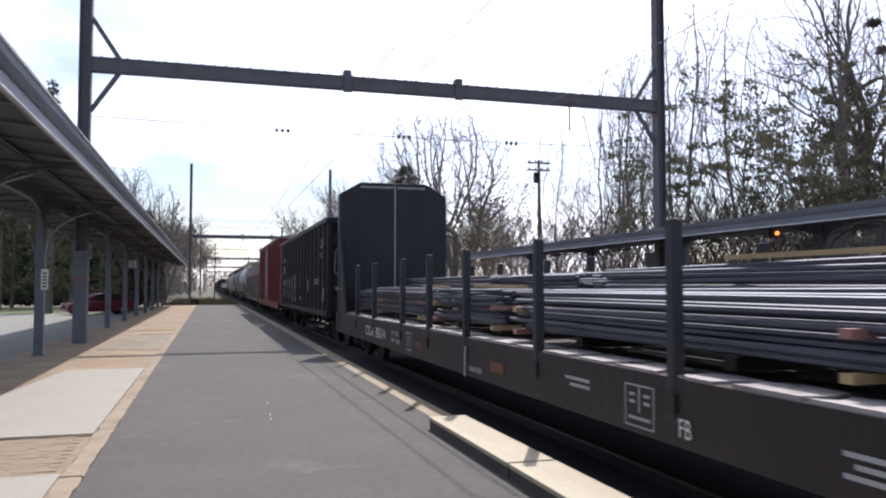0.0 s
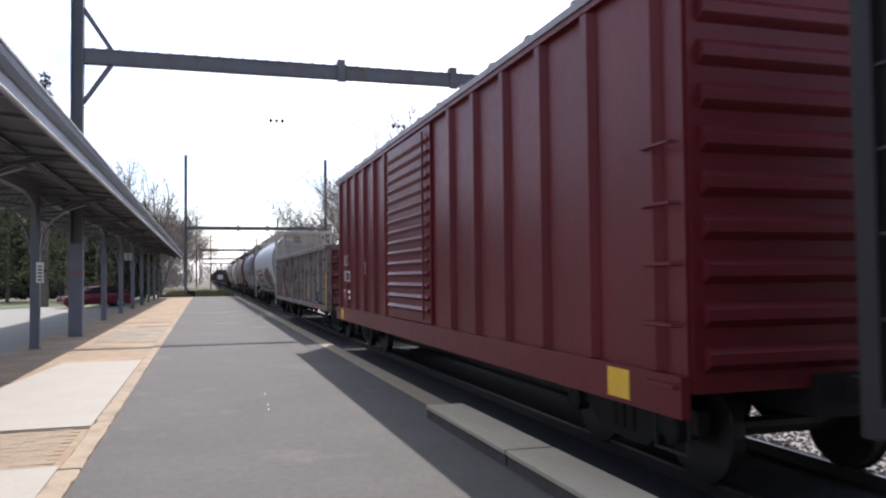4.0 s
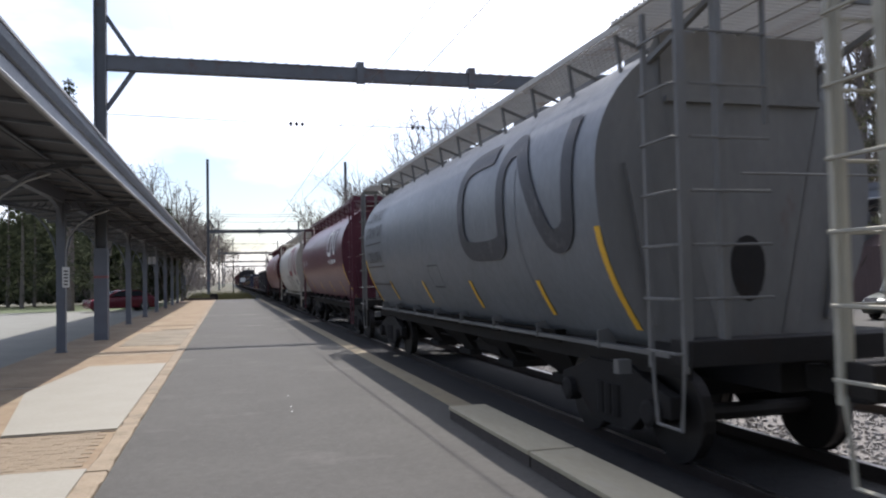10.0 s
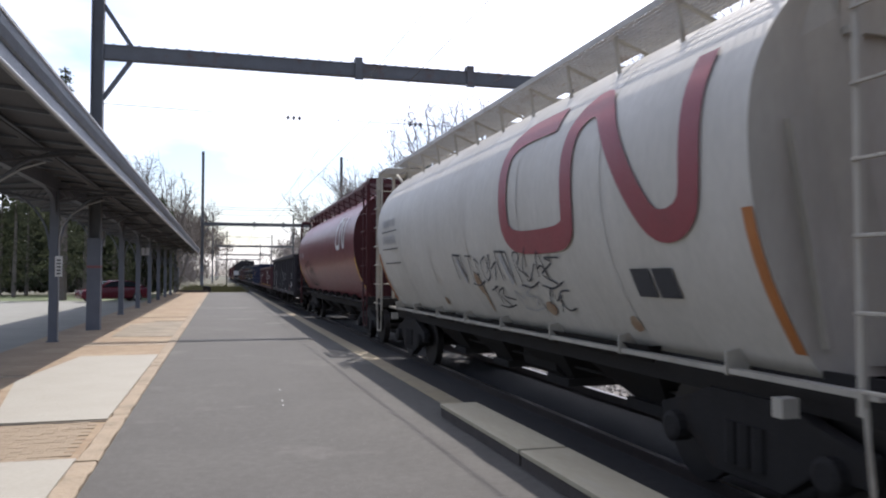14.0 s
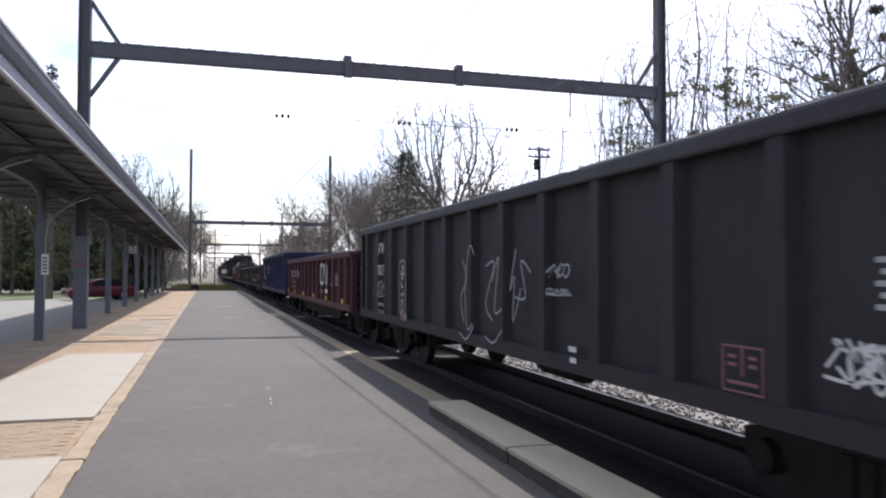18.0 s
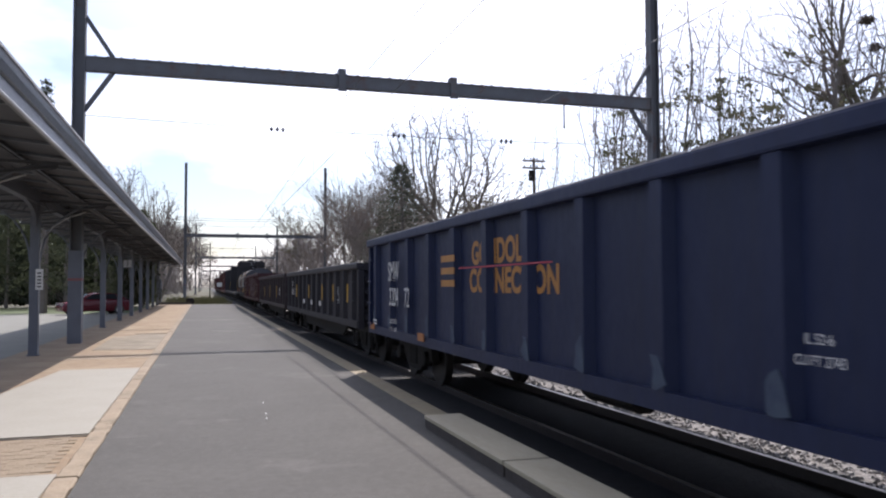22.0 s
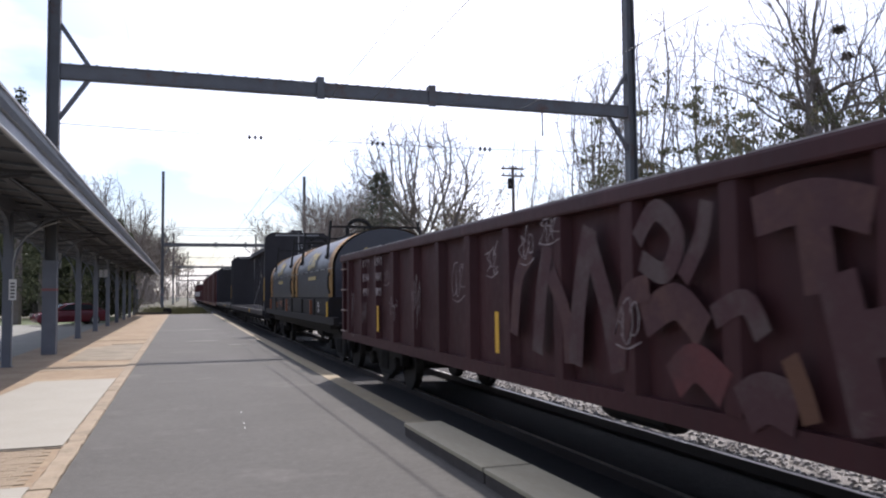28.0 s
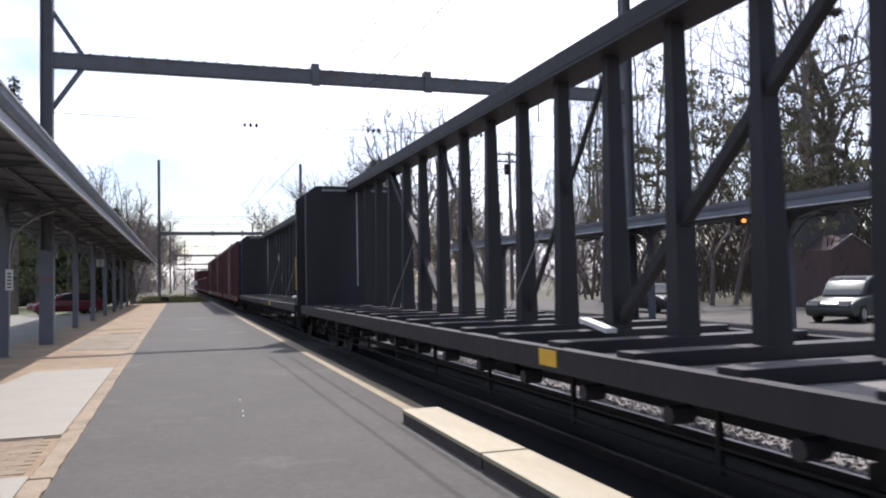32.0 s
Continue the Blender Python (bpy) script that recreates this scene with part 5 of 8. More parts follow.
wheel_mesh = Mesh()
wheel_mesh.tube([(-0.07, 0, 0), (-0.06, 0, 0), (0.06, 0, 0), (0.065, 0, 0), (0.09, 0, 0)], [0.40, 0.42, 0.42, 0.45, 0.44], 24)
WHEEL_DATA = wheel_mesh.data("wheel", WHEEL)
AXLE_DATA = Mesh().tube([(-0.95, 0, 0), (0.95, 0, 0)], 0.08, 10).data("axle", WHEEL)
BOLSTER_DATA = Mesh().box(-0.92, 0.92, -0.2, 0.2, 0.45, 0.72).data("truck", UNDER, bevel=0.02)
sf = Mesh().prism([(-1.15, 0.42), (-1.15, 0.62), (-0.7, 0.74), (-0.45, 0.84), (0.45, 0.84), (0.7, 0.74), (1.15, 0.62), (1.15, 0.42), (0.72, 0.42), (0.4, 0.2), (-0.4, 0.2), (-0.72, 0.42)], "x", -0.07, 0.07)
SIDEFRAME_DATA = sf.data("sideframe", UNDER, bevel=0.015)
BEARING_DATA = Mesh().tube([(-0.08, 0, 0), (0.06, 0, 0), (0.08, 0, 0)], [0.13, 0.13, 0.09], 12).data("bearing_cap", UNDER)
SPRING_DATA = Mesh().tube([(0, 0, 0.3), (0, 0, 0.62)], 0.075, 8).data("spring", UNDER)
COUPLER = Mesh().box(-0.09, 0.09, -0.62, 0.0, 0.72, 0.94).box(-0.16, 0.12, -0.72, -0.5, 0.70, 0.98).data("coupler", UNDER, bevel=0.02)


def running_gear(car, L, inset=1.75, sill=(0.62, 0.95), width=0.34):
    for y in (inset, L - inset):
        tr = part("truck", BOLSTER_DATA, UNDER, car, m=pose(0, y, 0))
        for sx in (-0.99, 0.99):
            part("sideframe", SIDEFRAME_DATA, UNDER, tr, m=pose(sx, 0, 0))
            for ay in (-0.88, 0.88):
                part("bearing_cap", BEARING_DATA, UNDER, tr, m=pose(sx * 1.09, ay, 0.45, 0, 0, 0 if sx > 0 else 180))
        for ay in (-0.16, 0, 0.16):
            part("spring", SPRING_DATA, UNDER, tr, m=pose(-1.04, ay, 0))
        for ay in (-0.88, 0.88):
            part("axle", AXLE_DATA, WHEEL, tr, m=pose(0, ay, 0.42))
            part("wheel", WHEEL_DATA, WHEEL, tr, m=pose(-0.75, ay, 0.42, 0, 0, 180) @ pose(0, 0, 0))
            part("wheel", WHEEL_DATA, WHEEL, tr, m=pose(0.75, ay, 0.42))
    part("centre_sill", Mesh().box(-width, width, 0.05, L - 0.05, *sill), UNDER, car)
    part("coupler", COUPLER, UNDER, car)
    part("coupler", COUPLER, UNDER, car, m=pose(0, L, 0, 0, 0, 180))
    brake = Mesh().tube([(-0.5, L * 0.42, 0.62), (-0.5, L * 0.42 + 1.1, 0.62)], 0.2, 10)
    brake.tube([(-0.6, 1.0, 0.6), (-0.6, L - 1.0, 0.6)], 0.02, 5)
    part("brake_reservoir", brake, UNDER, car)


def ladder(car, x, y0, y1, z0, z1, mat, step=0.38, face="side", r=0.018, rails=True):
    """A ladder of rungs, on a side (rungs along y) or on an end (rungs along x from y0 to y1 as x)."""
    z = z0 + 0.15
    if face == "side":
        rung = Mesh().tube([(x, y0, 0), (x - 0.07, y0 + 0.02, 0), (x - 0.07, y1 - 0.02, 0), (x, y1, 0)], r, 5).data("rung", mat)
    else:
        rung = Mesh().tube([(y0, x, 0), (y1, x, 0)], r, 5).data("rung", mat)
    for y in (y0, y1) if rails else ():
        part("ladder_rail", Mesh().box(x - 0.02, x + 0.02, y - 0.022, y + 0.022, z0, z1) if face == "side" else Mesh().box(y - 0.03, y + 0.03, x - 0.02, x + 0.02, z0, z1), mat, car)
    while z < z1:
        part("rung", rung, mat, car, m=pose(0, 0, z))
        z += step



def begin(name, label, u0, L):
    car = thing(name, label, "freight car", "cars of the freight train")
    car.scale = (1.0, GAUGE, GAUGE)
    TRAIN.append((car, u0 * GAUGE, XC))
    return car


def grey_box(car, hw, y, z, w, h, mat=WHITE, t=0.025):
    """A stencilled frame with small bars of unreadable writing in it."""
    x = -hw - 0.006
    fr = Mesh()
    fr.box(x - 0.002, x, y - w, y + w, z + h - t, z + h).box(x - 0.002, x, y - w, y + w, z - h, z - h + t)
    fr.box(x - 0.002, x, y - w, y - w + t, z - h + t, z + h - t).box(x - 0.002, x, y + w - t, y + w, z - h + t, z + h - t)
    fr.box(x - 0.002, x, y - 0.01, y + 0.01, z - h * 0.3, z + h - t)
    for k in range(2):
        for s in (-0.5, 0.5):
            fr.box(x - 0.002, x, y + s * w - w * 0.2, y + s * w + w * 0.2, z + h * (0.1 + 0.35 * k), z + h * (0.25 + 0.35 * k))
    fr.box(x - 0.002, x, y - w * 0.75, y + w * 0.75, z - h * 0.65, z - h * 0.5)
    part("stencil_box", fr, mat, car)


def bars(car, hw, y, z, rows, w, h, mat=WHITE):
    """Rows of small writing too small to read, as plain bars."""
    bl = Mesh()
    for k in range(rows):
        bl.box(-hw - 0.008, -hw - 0.005, y - w / 2, y + w / 2 - (k % 2) * w * 0.2, z - k * h * 2, z - k * h * 2 + h)
    part("stencil_block", bl, mat, car)


def reflector(car, hw, y, z0, z1, w=0.09, mat=SAFETY):
    part("reflector", Mesh().box(-hw - 0.01, -hw - 0.004, y - w / 2, y + w / 2, z0, z1), mat, car, "yellow reflective strip")


# scraped steel, its colour pale to give the glint on top edges
GLINT_METAL = material("scraped_steel", (0.36, 0.34, 0.33), 0.5, 0.4, dark=(0.12, 0.1, 0.09), scale=3, amount=1.0, stretch=(1, 2, 1))
WORN = {}


def worn_edge(mat):
    """The same paint, rubbed smooth along a top chord."""
    if mat.name not in WORN:
        m = mat.copy()
        m.name = mat.name + "_rubbed"
        m.node_tree.nodes["Principled BSDF"].inputs["Specular IOR Level"].default_value = 0.2
        for ln in m.node_tree.links:
            if ln.to_socket.name == "Roughness" and ln.from_node.type == "MAP_RANGE":
                ln.from_node.inputs["To Min"].default_value = 0.42
                ln.from_node.inputs["To Max"].default_value = 0.62
        WORN[mat.name] = m
    return WORN[mat.name]


def gondola(label, u0, L, top, body, chord=None, end=None, hw=1.63, ribs=13, bottom=0.83, tall=False, rib_w=0.13, name="gondola_car", inside=None, first=0.75, pitch=None, belly=False, grab=None):
    chord, end, inside = chord or worn_edge(body), end or body, inside or body
    car = begin(name, label, u0, L)
    wear = random.Random(int(u0 * 10))
    xw = hw - 0.10
    for s in (-1, 1):
        x0, x1 = sorted((s * xw, s * (xw - 0.03)))
        part("side_panel", Mesh().box(x0, x1, 0.12, L - 0.12, bottom, top - 0.08), body, car)
        a, b = sorted((s * (xw - 0.06), s * (hw + 0.02)))
        part("top_chord", Mesh().box(a, b, 0.0, L, top - 0.14, top), chord, car, bevel=0.025)
        # broken pale strips draw the sun glint on the worn edge
        rim, q = Mesh(), 0.05
        while q < L - 0.3:
            e = min(L - 0.05, q + wear.uniform(0.25, 1.4))
            rim.box(min(s * (hw - 0.01), s * (hw + 0.012)), max(s * (hw - 0.01), s * (hw + 0.012)), q, e, top - 0.012, top + wear.uniform(0.004, 0.014))
            q = e + wear.choice((0.0, 0.0, 0.05, 0.3))
        tagged(part("worn_rim", rim, GLINT_METAL, car, "scraped metal along the top edge, coloured pale for its sun glint"), kind="stuff")
        part("side_sill", Mesh().box(min(s * xw, s * (hw - 0.01)), max(s * xw, s * (hw - 0.01)), 0.1, L - 0.1, bottom - 0.03, bottom + 0.12), body, car)
        for k in range(ribs):
            y = first + (pitch or (L - 2 * first) / (ribs - 1)) * k
            a, b = sorted((s * (xw + 0.001), s * hw))
            rb = Mesh().prism([(a if s > 0 else b, y - rib_w), (a if s > 0 else b, y + rib_w), (b if s > 0 else a, y + rib_w * 0.62), (b if s > 0 else a, y - rib_w * 0.62)],
                              "z", bottom + 0.12, top - 0.14)
            part("rib", rb, body, car)
    for y0, s in ((0.0, -1), (L, 1)):
        ya, yb = sorted((y0 - s * 0.12, y0 - s * 0.16))
        en = part("end_panel", Mesh().box(-xw + 0.032, xw - 0.032, ya, yb, bottom, top - 0.1), end, car)
        n = 4
        for k in range(n):
            z0 = bottom + 0.12 + (top - bottom - 0.3) * k / n
            hgt = (top - bottom - 0.3) / n * 0.62
            a, b = (y0, y0 - s * 0.12) if s > 0 else (y0 - s * 0.12, y0)
            ym = y0
            part("end_rib", Mesh().prism([(y0 - s * 0.121, z0), (y0 - s * 0.02, z0 + 0.05), (y0 - s * 0.02, z0 + hgt - 0.05), (y0 - s * 0.121, z0 + hgt)], "x", -xw + 0.1, xw - 0.1), end, en)
        part("end_chord", Mesh().box(-xw + 0.06, xw - 0.06, min(y0, y0 - s * 0.16), max(y0, y0 - s * 0.16), top - 0.16, top - 0.003), chord, car)
        for sx in (-1, 1):
            part("corner_post", Mesh().box(min(sx * (xw - 0.07), sx * (hw - 0.03)), max(sx * (xw - 0.07), sx * (hw - 0.03)), min(y0 - s * 0.01, y0 - s * 0.14), max(y0 - s * 0.01, y0 - s * 0.14), bottom - 0.05, top - 0.145), body, car)
        ladder(car, -hw + 0.03, *(sorted((y0 - s * 0.22, y0 - s * 0.62))), bottom, top - 0.3, grab or end, 0.42, r=0.013, rails=False)
        ladder(car, y0 - s * 0.005, -xw + 0.12, -xw + 0.55, bottom, top - 0.3, grab or end, 0.42, face="end", r=0.013, rails=False)
        part("step", Mesh().tube([(-hw + 0.06, y0 - s * 0.25, bottom), (-hw + 0.06, y0 - s * 0.25, 0.42), (-hw + 0.06, y0 - s * 0.62, 0.42), (-hw + 0.06, y0 - s * 0.62, bottom)], 0.02, 5), UNDER, car)
    if belly:
        for s in (-1, 1):
            part("fishbelly_sill", Mesh().prism([(2.9, bottom - 0.001), (L - 2.9, bottom - 0.001), (L - 3.9, 0.42), (3.9, 0.42)], "x", min(s * 1.2, s * 1.26), max(s * 1.2, s * 1.26)), UNDER, car)
    part("floor", Mesh().box(-xw + 0.035, xw - 0.035, 0.17, L - 0.17, bottom + 0.1, bottom + 0.18), inside, car)
    running_gear(car, L)
    return car


def tag_group(car, rng, hw, specs, mat):
    for y, z, w, h, n, lw in specs:
        scribble(rng, y, z, w, h, n, lw, -hw - 0.012, mat, car)


rng = random.Random(77)

# -- flat car with bundles of reinforcing steel
OLDORANGE = material("grimy_orange_patch", (0.17, 0.06, 0.025), 0.7, scale=4, amount=0.8)
FLAT = paint("brown_black_flat_car", (0.038, 0.030, 0.029), spot=(0.03, 0.02, 0.017))
CHALKED = material("worn_pinkish_white_paint", (0.42, 0.33, 0.29), 0.7, dark=(0.2, 0.13, 0.1), scale=8, amount=0.9)
DUSTY = material("dusty_deck", (0.17, 0.16, 0.155), 0.85, dark=(0.08, 0.075, 0.07), scale=1.5, amount=0.9, spot=(0.26, 0.24, 0.22), spot_scale=1.3, bump=0.2)
DECKTOP = material("bleached_deck", (0.36, 0.33, 0.31), 0.85, scale=3, amount=0.7, spot=(0.12, 0.1, 0.09), spot_scale=5, bump=0.3)
STAKE = paint("dark_stake_steel", (0.0435, 0.0464, 0.0508))
BULK = paint("black_bulkhead", (0.031, 0.0325, 0.036), spot=(0.06, 0.05, 0.045))


def bulkhead(car, y, s, hw=1.42, top=4.45, deck=1.08, mat=BULK, cut=(0.28, 0.22)):
    """A chamfered end wall; s = -1 for the leading end."""
    o = [(-hw, deck - 0.35), (-hw, top - cut[1]), (-hw + cut[0], top), (hw - cut[0], top), (hw, top - cut[1]), (hw, deck - 0.35)]
    b = part("bulkhead", Mesh().prism(o, "y", y - 0.12, y + 0.12), mat, car, "tall dark steel end wall", bevel=0.02)
    for x in (-0.95, -0.35, 0.35, 0.95):
        part("stiffener", Mesh().box(x - 0.06, x + 0.06, min(y + s * 0.12, y + s * 0.22), max(y + s * 0.12, y + s * 0.22), deck, top - 0.1), mat, b)
    part("stripe", Mesh().box(0.02, 0.05, y - 0.13, y - 0.121, 1.6, top - 0.05), GREYPAINT, b)
    st = Mesh()
    for k in range(12):
        st.box(-0.95 + k * 0.08, -0.9 + k * 0.08, y - 0.127, y - 0.121, top - 0.15, top - 0.09)
        st.box(0.1 + k * 0.07, 0.14 + k * 0.07, y - 0.127, y - 0.121, top - 0.15, top - 0.09)
    part("stencil_block", st, GREYPAINT, b)
    return b


car = begin("bulkhead_flat_car", "dark flat car loaded with bundles of steel bars between stakes", -1.9, 23.0)
part("deck", Mesh().box(-1.5, 1.5, 0, 23.0, 0.96, 1.06), FLAT, car)
for s in (-1, 1):
    part("side_sill", Mesh().prism([(s * 1.5, 1.06), (s * 1.54, 1.06), (s * 1.54, 0.56), (s * 1.40, 0.56), (s * 1.40, 0.62), (s * 1.5, 0.62)], "y", 0, 23.0), FLAT, car)
y = 0.3
while y < 22.4:
    w, e = 0.5 + 0.2 * rng.random(), [rng.uniform(-0.05, 0.05) for k in range(6)]
    part("deck_board", Mesh().prism([(-1.52, y + e[0]), (-1.36 + e[1], y + e[2] * 1.5), (-1.12, y + e[3]), (-1.12 + e[1], y + w * 0.6), (-1.2 + e[4], y + w), (-1.4 + e[5], y + w * 0.86), (-1.52, y + w + e[2])], "z", 1.061, 1.08 + 0.012 * rng.random()), DECKTOP, car)
    y += 0.78
for y in (2.1, 4.55, 7.05, 9.58, 12.0, 13.85, 15.63, 18.15, 20.05):
    for s in (-1, 1):
        x = s * 1.5
        st = part("stake", Mesh().box(x - 0.05, x + 0.05, y - 0.05, y + 0.05, 0.75, 2.24), STAKE, car, "upright steel stake", bevel=0.012)
        part("stake_pocket", Mesh().box(x - 0.07, x + 0.07, y - 0.08, y + 0.08, 0.8, 0.95), FLAT, st)
    part("bolster", Mesh().box(-1.0, 1.0, y - 0.08, y + 0.08, 1.09, 1.2), FLAT, car)
load = thing("steel_bar_bundles", "long dark bundles of reinforcing steel bars on a flat car", "steel bars", m=pose(0, 0, 0))
load.scale = (1.0, GAUGE, GAUGE)
TRAIN.append((load, -1.9 * GAUGE, XC))
rr = random.Random(5)
for ya, yb in ((0.4, 11.0), (11.25, 14.6), (14.9, 21.9)):
    for col in range(6):
        for lay in range(4 if col < 3 else 6):
            bx, bz = -1.05 + col * 0.4 + rr.uniform(-.03, .03), 1.27 + lay * 0.122
            y0, y1 = ya + rr.uniform(0.0, 0.35), yb - rr.uniform(0.0, 0.35)
            bn = Mesh()
            for j in range(8 if (col < 2 or lay >= 3) else 3):
                dx, dz = rr.uniform(-0.19, 0.19), rr.uniform(-0.055, 0.055)
                sag = rr.uniform(-0.03, 0.03)
                bn.tube([(bx + dx, y0 + rr.random() * 0.15, bz + dz), (bx + dx * 0.8, (y0 + y1) / 2, bz + dz + sag), (bx + dx, y1 - rr.random() * 0.15, bz + dz)], 0.024, 5)
            tagged(part("bundle", bn, REBAR, load), kind="stuff")
PINKWOOD = material("pink_painted_timber", (0.34, 0.17, 0.14), 0.8, scale=4)
for y in (1.2, 5.6, 10.7, 11.5, 14.3, 15.2, 18.6, 21.3):
    for k, z in enumerate((1.2, 1.46)):
        part("timber_packing", Mesh().box(-1.31, 1.1, y - 0.05, y + 0.05, z - 0.03, z + 0.03), TAN if (k + int(y)) % 2 else PINKWOOD, load, "sawn timber packing piece")
for y, x in ((12.6, -0.9), (7.2, -0.1), (17.5, -0.4)):
    part("loose_timber", Mesh().beam((x, y - 1.3, 1.73 if x < -0.3 else 2.0), (x + 0.25, y + 1.3, 1.75 if x < -0.3 else 2.02), 0.09, 0.045), TAN, load, "weathered loose timber on the bars")
words("RELEASE ROD", 0.085, WHITE, car, -1.56, 11.47, 0.67, 0.9)
part("release_rod", Mesh().tube([(-1.57, 11.85, 0.95), (-1.58, 11.85, 0.55)], 0.018, 5), GREYPAINT, car)
part("orange_patch", Mesh().box(-1.552, -1.545, 10.5, 10.95, 0.71, 0.83), OLDORANGE, car)
bulkhead(car, 22.57, 1, 1.56, 4.53, cut=(0.6, 0.33))
part("gusset", Mesh().prism([(21.5, 1.06), (22.46, 1.06), (22.46, 3.2)], "x", -1.55, -1.5), BULK, car)
part("grab_iron", Mesh().tube([(-1.54, 22.5, 2.72), (-1.64, 22.48, 2.72), (-1.66, 22.48, 2.66), (-1.66, 22.6, 2.14), (-1.64, 22.62, 2.08), (-1.54, 22.6, 2.08)], 0.013, 6), CHALKED, car, "pale worn grab iron")
part("grab_iron", Mesh().tube([(-1.54, 22.66, 1.72), (-1.62, 22.7, 1.72), (-1.62, 22.7, 1.68), (-1.62, 22.0, 1.68), (-1.54, 22.0, 1.68)], 0.013, 6), CHALKED, car, "pale worn grab iron")
words("FB", 0.2, WHITE, car, -1.56, 6.86, 0.7, 0.8)
grey_box(car, 1.54, 7.5, 0.78, 0.22, 0.17, GREYPAINT, 0.014)
bars(car, 1.54, 8.6, 0.86, 2, 0.5, 0.03, GREYPAINT)
bars(car, 1.54, 5.2, 0.82, 3, 0.4, 0.03, GREYPAINT)
words("800314", 0.3, WHITE, car, -1.56, 17.28, 0.80, 1.0)
words("CIGX", 0.3, WHITE, car, -1.56, 18.35, 0.80, 1.15)
words("LD LMT   283270", 0.1, WHITE, car, -1.56, 16.0, 0.88, 0.9)
words("LT WT       82800", 0.1, WHITE, car, -1.56, 16.0, 0.74, 0.9)
words("PLATE", 0.07, WHITE, car, -1.56, 14.95, 0.87, 0.9)
words("C", 0.14, WHITE, car, -1.56, 14.95, 0.76, 0.9)
stroke([(15.11, 0.95), (14.79, 0.95), (14.79, 0.66), (15.11, 0.66), (15.11, 0.95)], 0.015, -1.558, WHITE, car, "plate_frame")
part("orange_patch", Mesh().box(-1.552, -1.545, 14.15, 14.55, 0.75, 0.83), OLDORANGE, car)
part("orange_patch", Mesh().box(-1.552, -1.545, 4.3, 4.6, 0.6, 0.72), ORANGE, car)
running_gear(car, 23.0)

# -- tall black gondola
BLK = paint("black_car_paint", (0.035, 0.0325, 0.034), rough=0.65, spot=(0.022, 0.016, 0.014))
REDEND = paint("red_end_paint", (0.13, 0.03, 0.03))
car = gondola("tall black ribbed coal gondola with white graffiti", 22.4, 15.3, 3.74, BLK, ribs=15, bottom=0.92)
for k in range(15):
    y = 0.75 + 13.8 * k / 14
    part("rib_foot", Mesh().prism([(y - 0.22, 0.9), (y - 0.1, 0.74), (y + 0.1, 0.74), (y + 0.22, 0.9)], "x", -1.5, -1.1), UNDER, car)
part("corner_panel", Mesh().box(-1.645, -1.53, 14.1, 15.0, 0.95, 3.58), REDEND, car, "rust-red end panel")
part("brake_wheel", Mesh().tube([(0.5 + 0.3 * math.cos(a * 0.524), -0.05, 3.45 + 0.3 * math.sin(a * 0.524)) for a in range(13)], 0.02, 5), UNDER, car)
words("101321", 0.42, WHITE, car, -1.645, 12.75, 2.45, 0.6)
tag_group(car, rng, 1.63, ((12.75, 2.9, 0.5, 0.22, 4, 0.03), (12.75, 1.95, 0.55, 0.14, 5, 0.03), (12.7, 1.55, 0.45, 0.35, 4, 0.022), (11.53, 1.9, 0.3, 0.35, 2, 0.03), (11.53, 1.5, 0.25, 0.25, 2, 0.025),
                           (10.48, 2.02, 0.34, 0.2, 3, 0.025), (10.47, 1.7, 0.36, 0.25, 3, 0.025), (10.46, 1.35, 0.25, 0.25, 2, 0.02), (9.38, 1.38, 0.4, 0.3, 3, 0.028), (8.45, 2.12, 0.45, 0.14, 5, 0.025),
                           (8.38, 1.35, 0.4, 0.18, 4, 0.025), (7.25, 1.75, 0.14, 0.3, 2, 0.018), (6.55, 1.33, 0.45, 0.14, 4, 0.025), (0.9, 3.03, 0.5, 0.26, 4, 0.025), (0.6, 1.5, 0.5, 0.4, 4, 0.025),
                           (2.08, 1.9, 1.0, 0.17, 6, 0.025), (4.3, 1.8, 0.5, 0.4, 3, 0.025), (14.08, 3.2, 0.3, 0.5, 3, 0.03), (14.1, 2.1, 0.3, 0.35, 3, 0.03), (1.05, 2.7, 0.42, 0.15, 4, 0.02)), GREYPAINT)
scribble(rng, 9.43, 1.9, 0.3, 0.36, 3, 0.025, -1.642, GREYPAINT, car, True)
scribble(rng, 8.42, 1.76, 0.36, 0.3, 3, 0.025, -1.642, GREYPAINT, car, True)
FAINT = material("faint_grey_chalk", (0.13, 0.135, 0.145), 0.8, dark=(0.06, 0.06, 0.065), scale=4, amount=0.9)
stroke([(7.72, 2.18), (7.56, 1.82), (7.2, 1.83)], 0.026, -1.642, FAINT, car)
stroke(curve_through([(6.57 + 0.24 * math.cos(a * 0.6283), 2.05 + 0.22 * math.sin(a * 0.6283)) for a in range(11)]), 0.045, -1.642, FAINT, car)
for cx, cz, w in ((-1.08, 1.9, 0.18), (-0.5, 1.9, 0.6)):
    g = Mesh()
    for k in range(int(w * 18)):
        x = cx - w / 2 + k / 18.0
        g.beam((x, -0.03, cz - 0.08 + 0.05 * rng.random()), (x + rng.uniform(-.05, .05), -0.03, cz + 0.1 * rng.random()), 0.02, 0.012)
    part("graffiti", g, GREYPAINT, car, "white spray tag on the end wall")

# -- boxcars


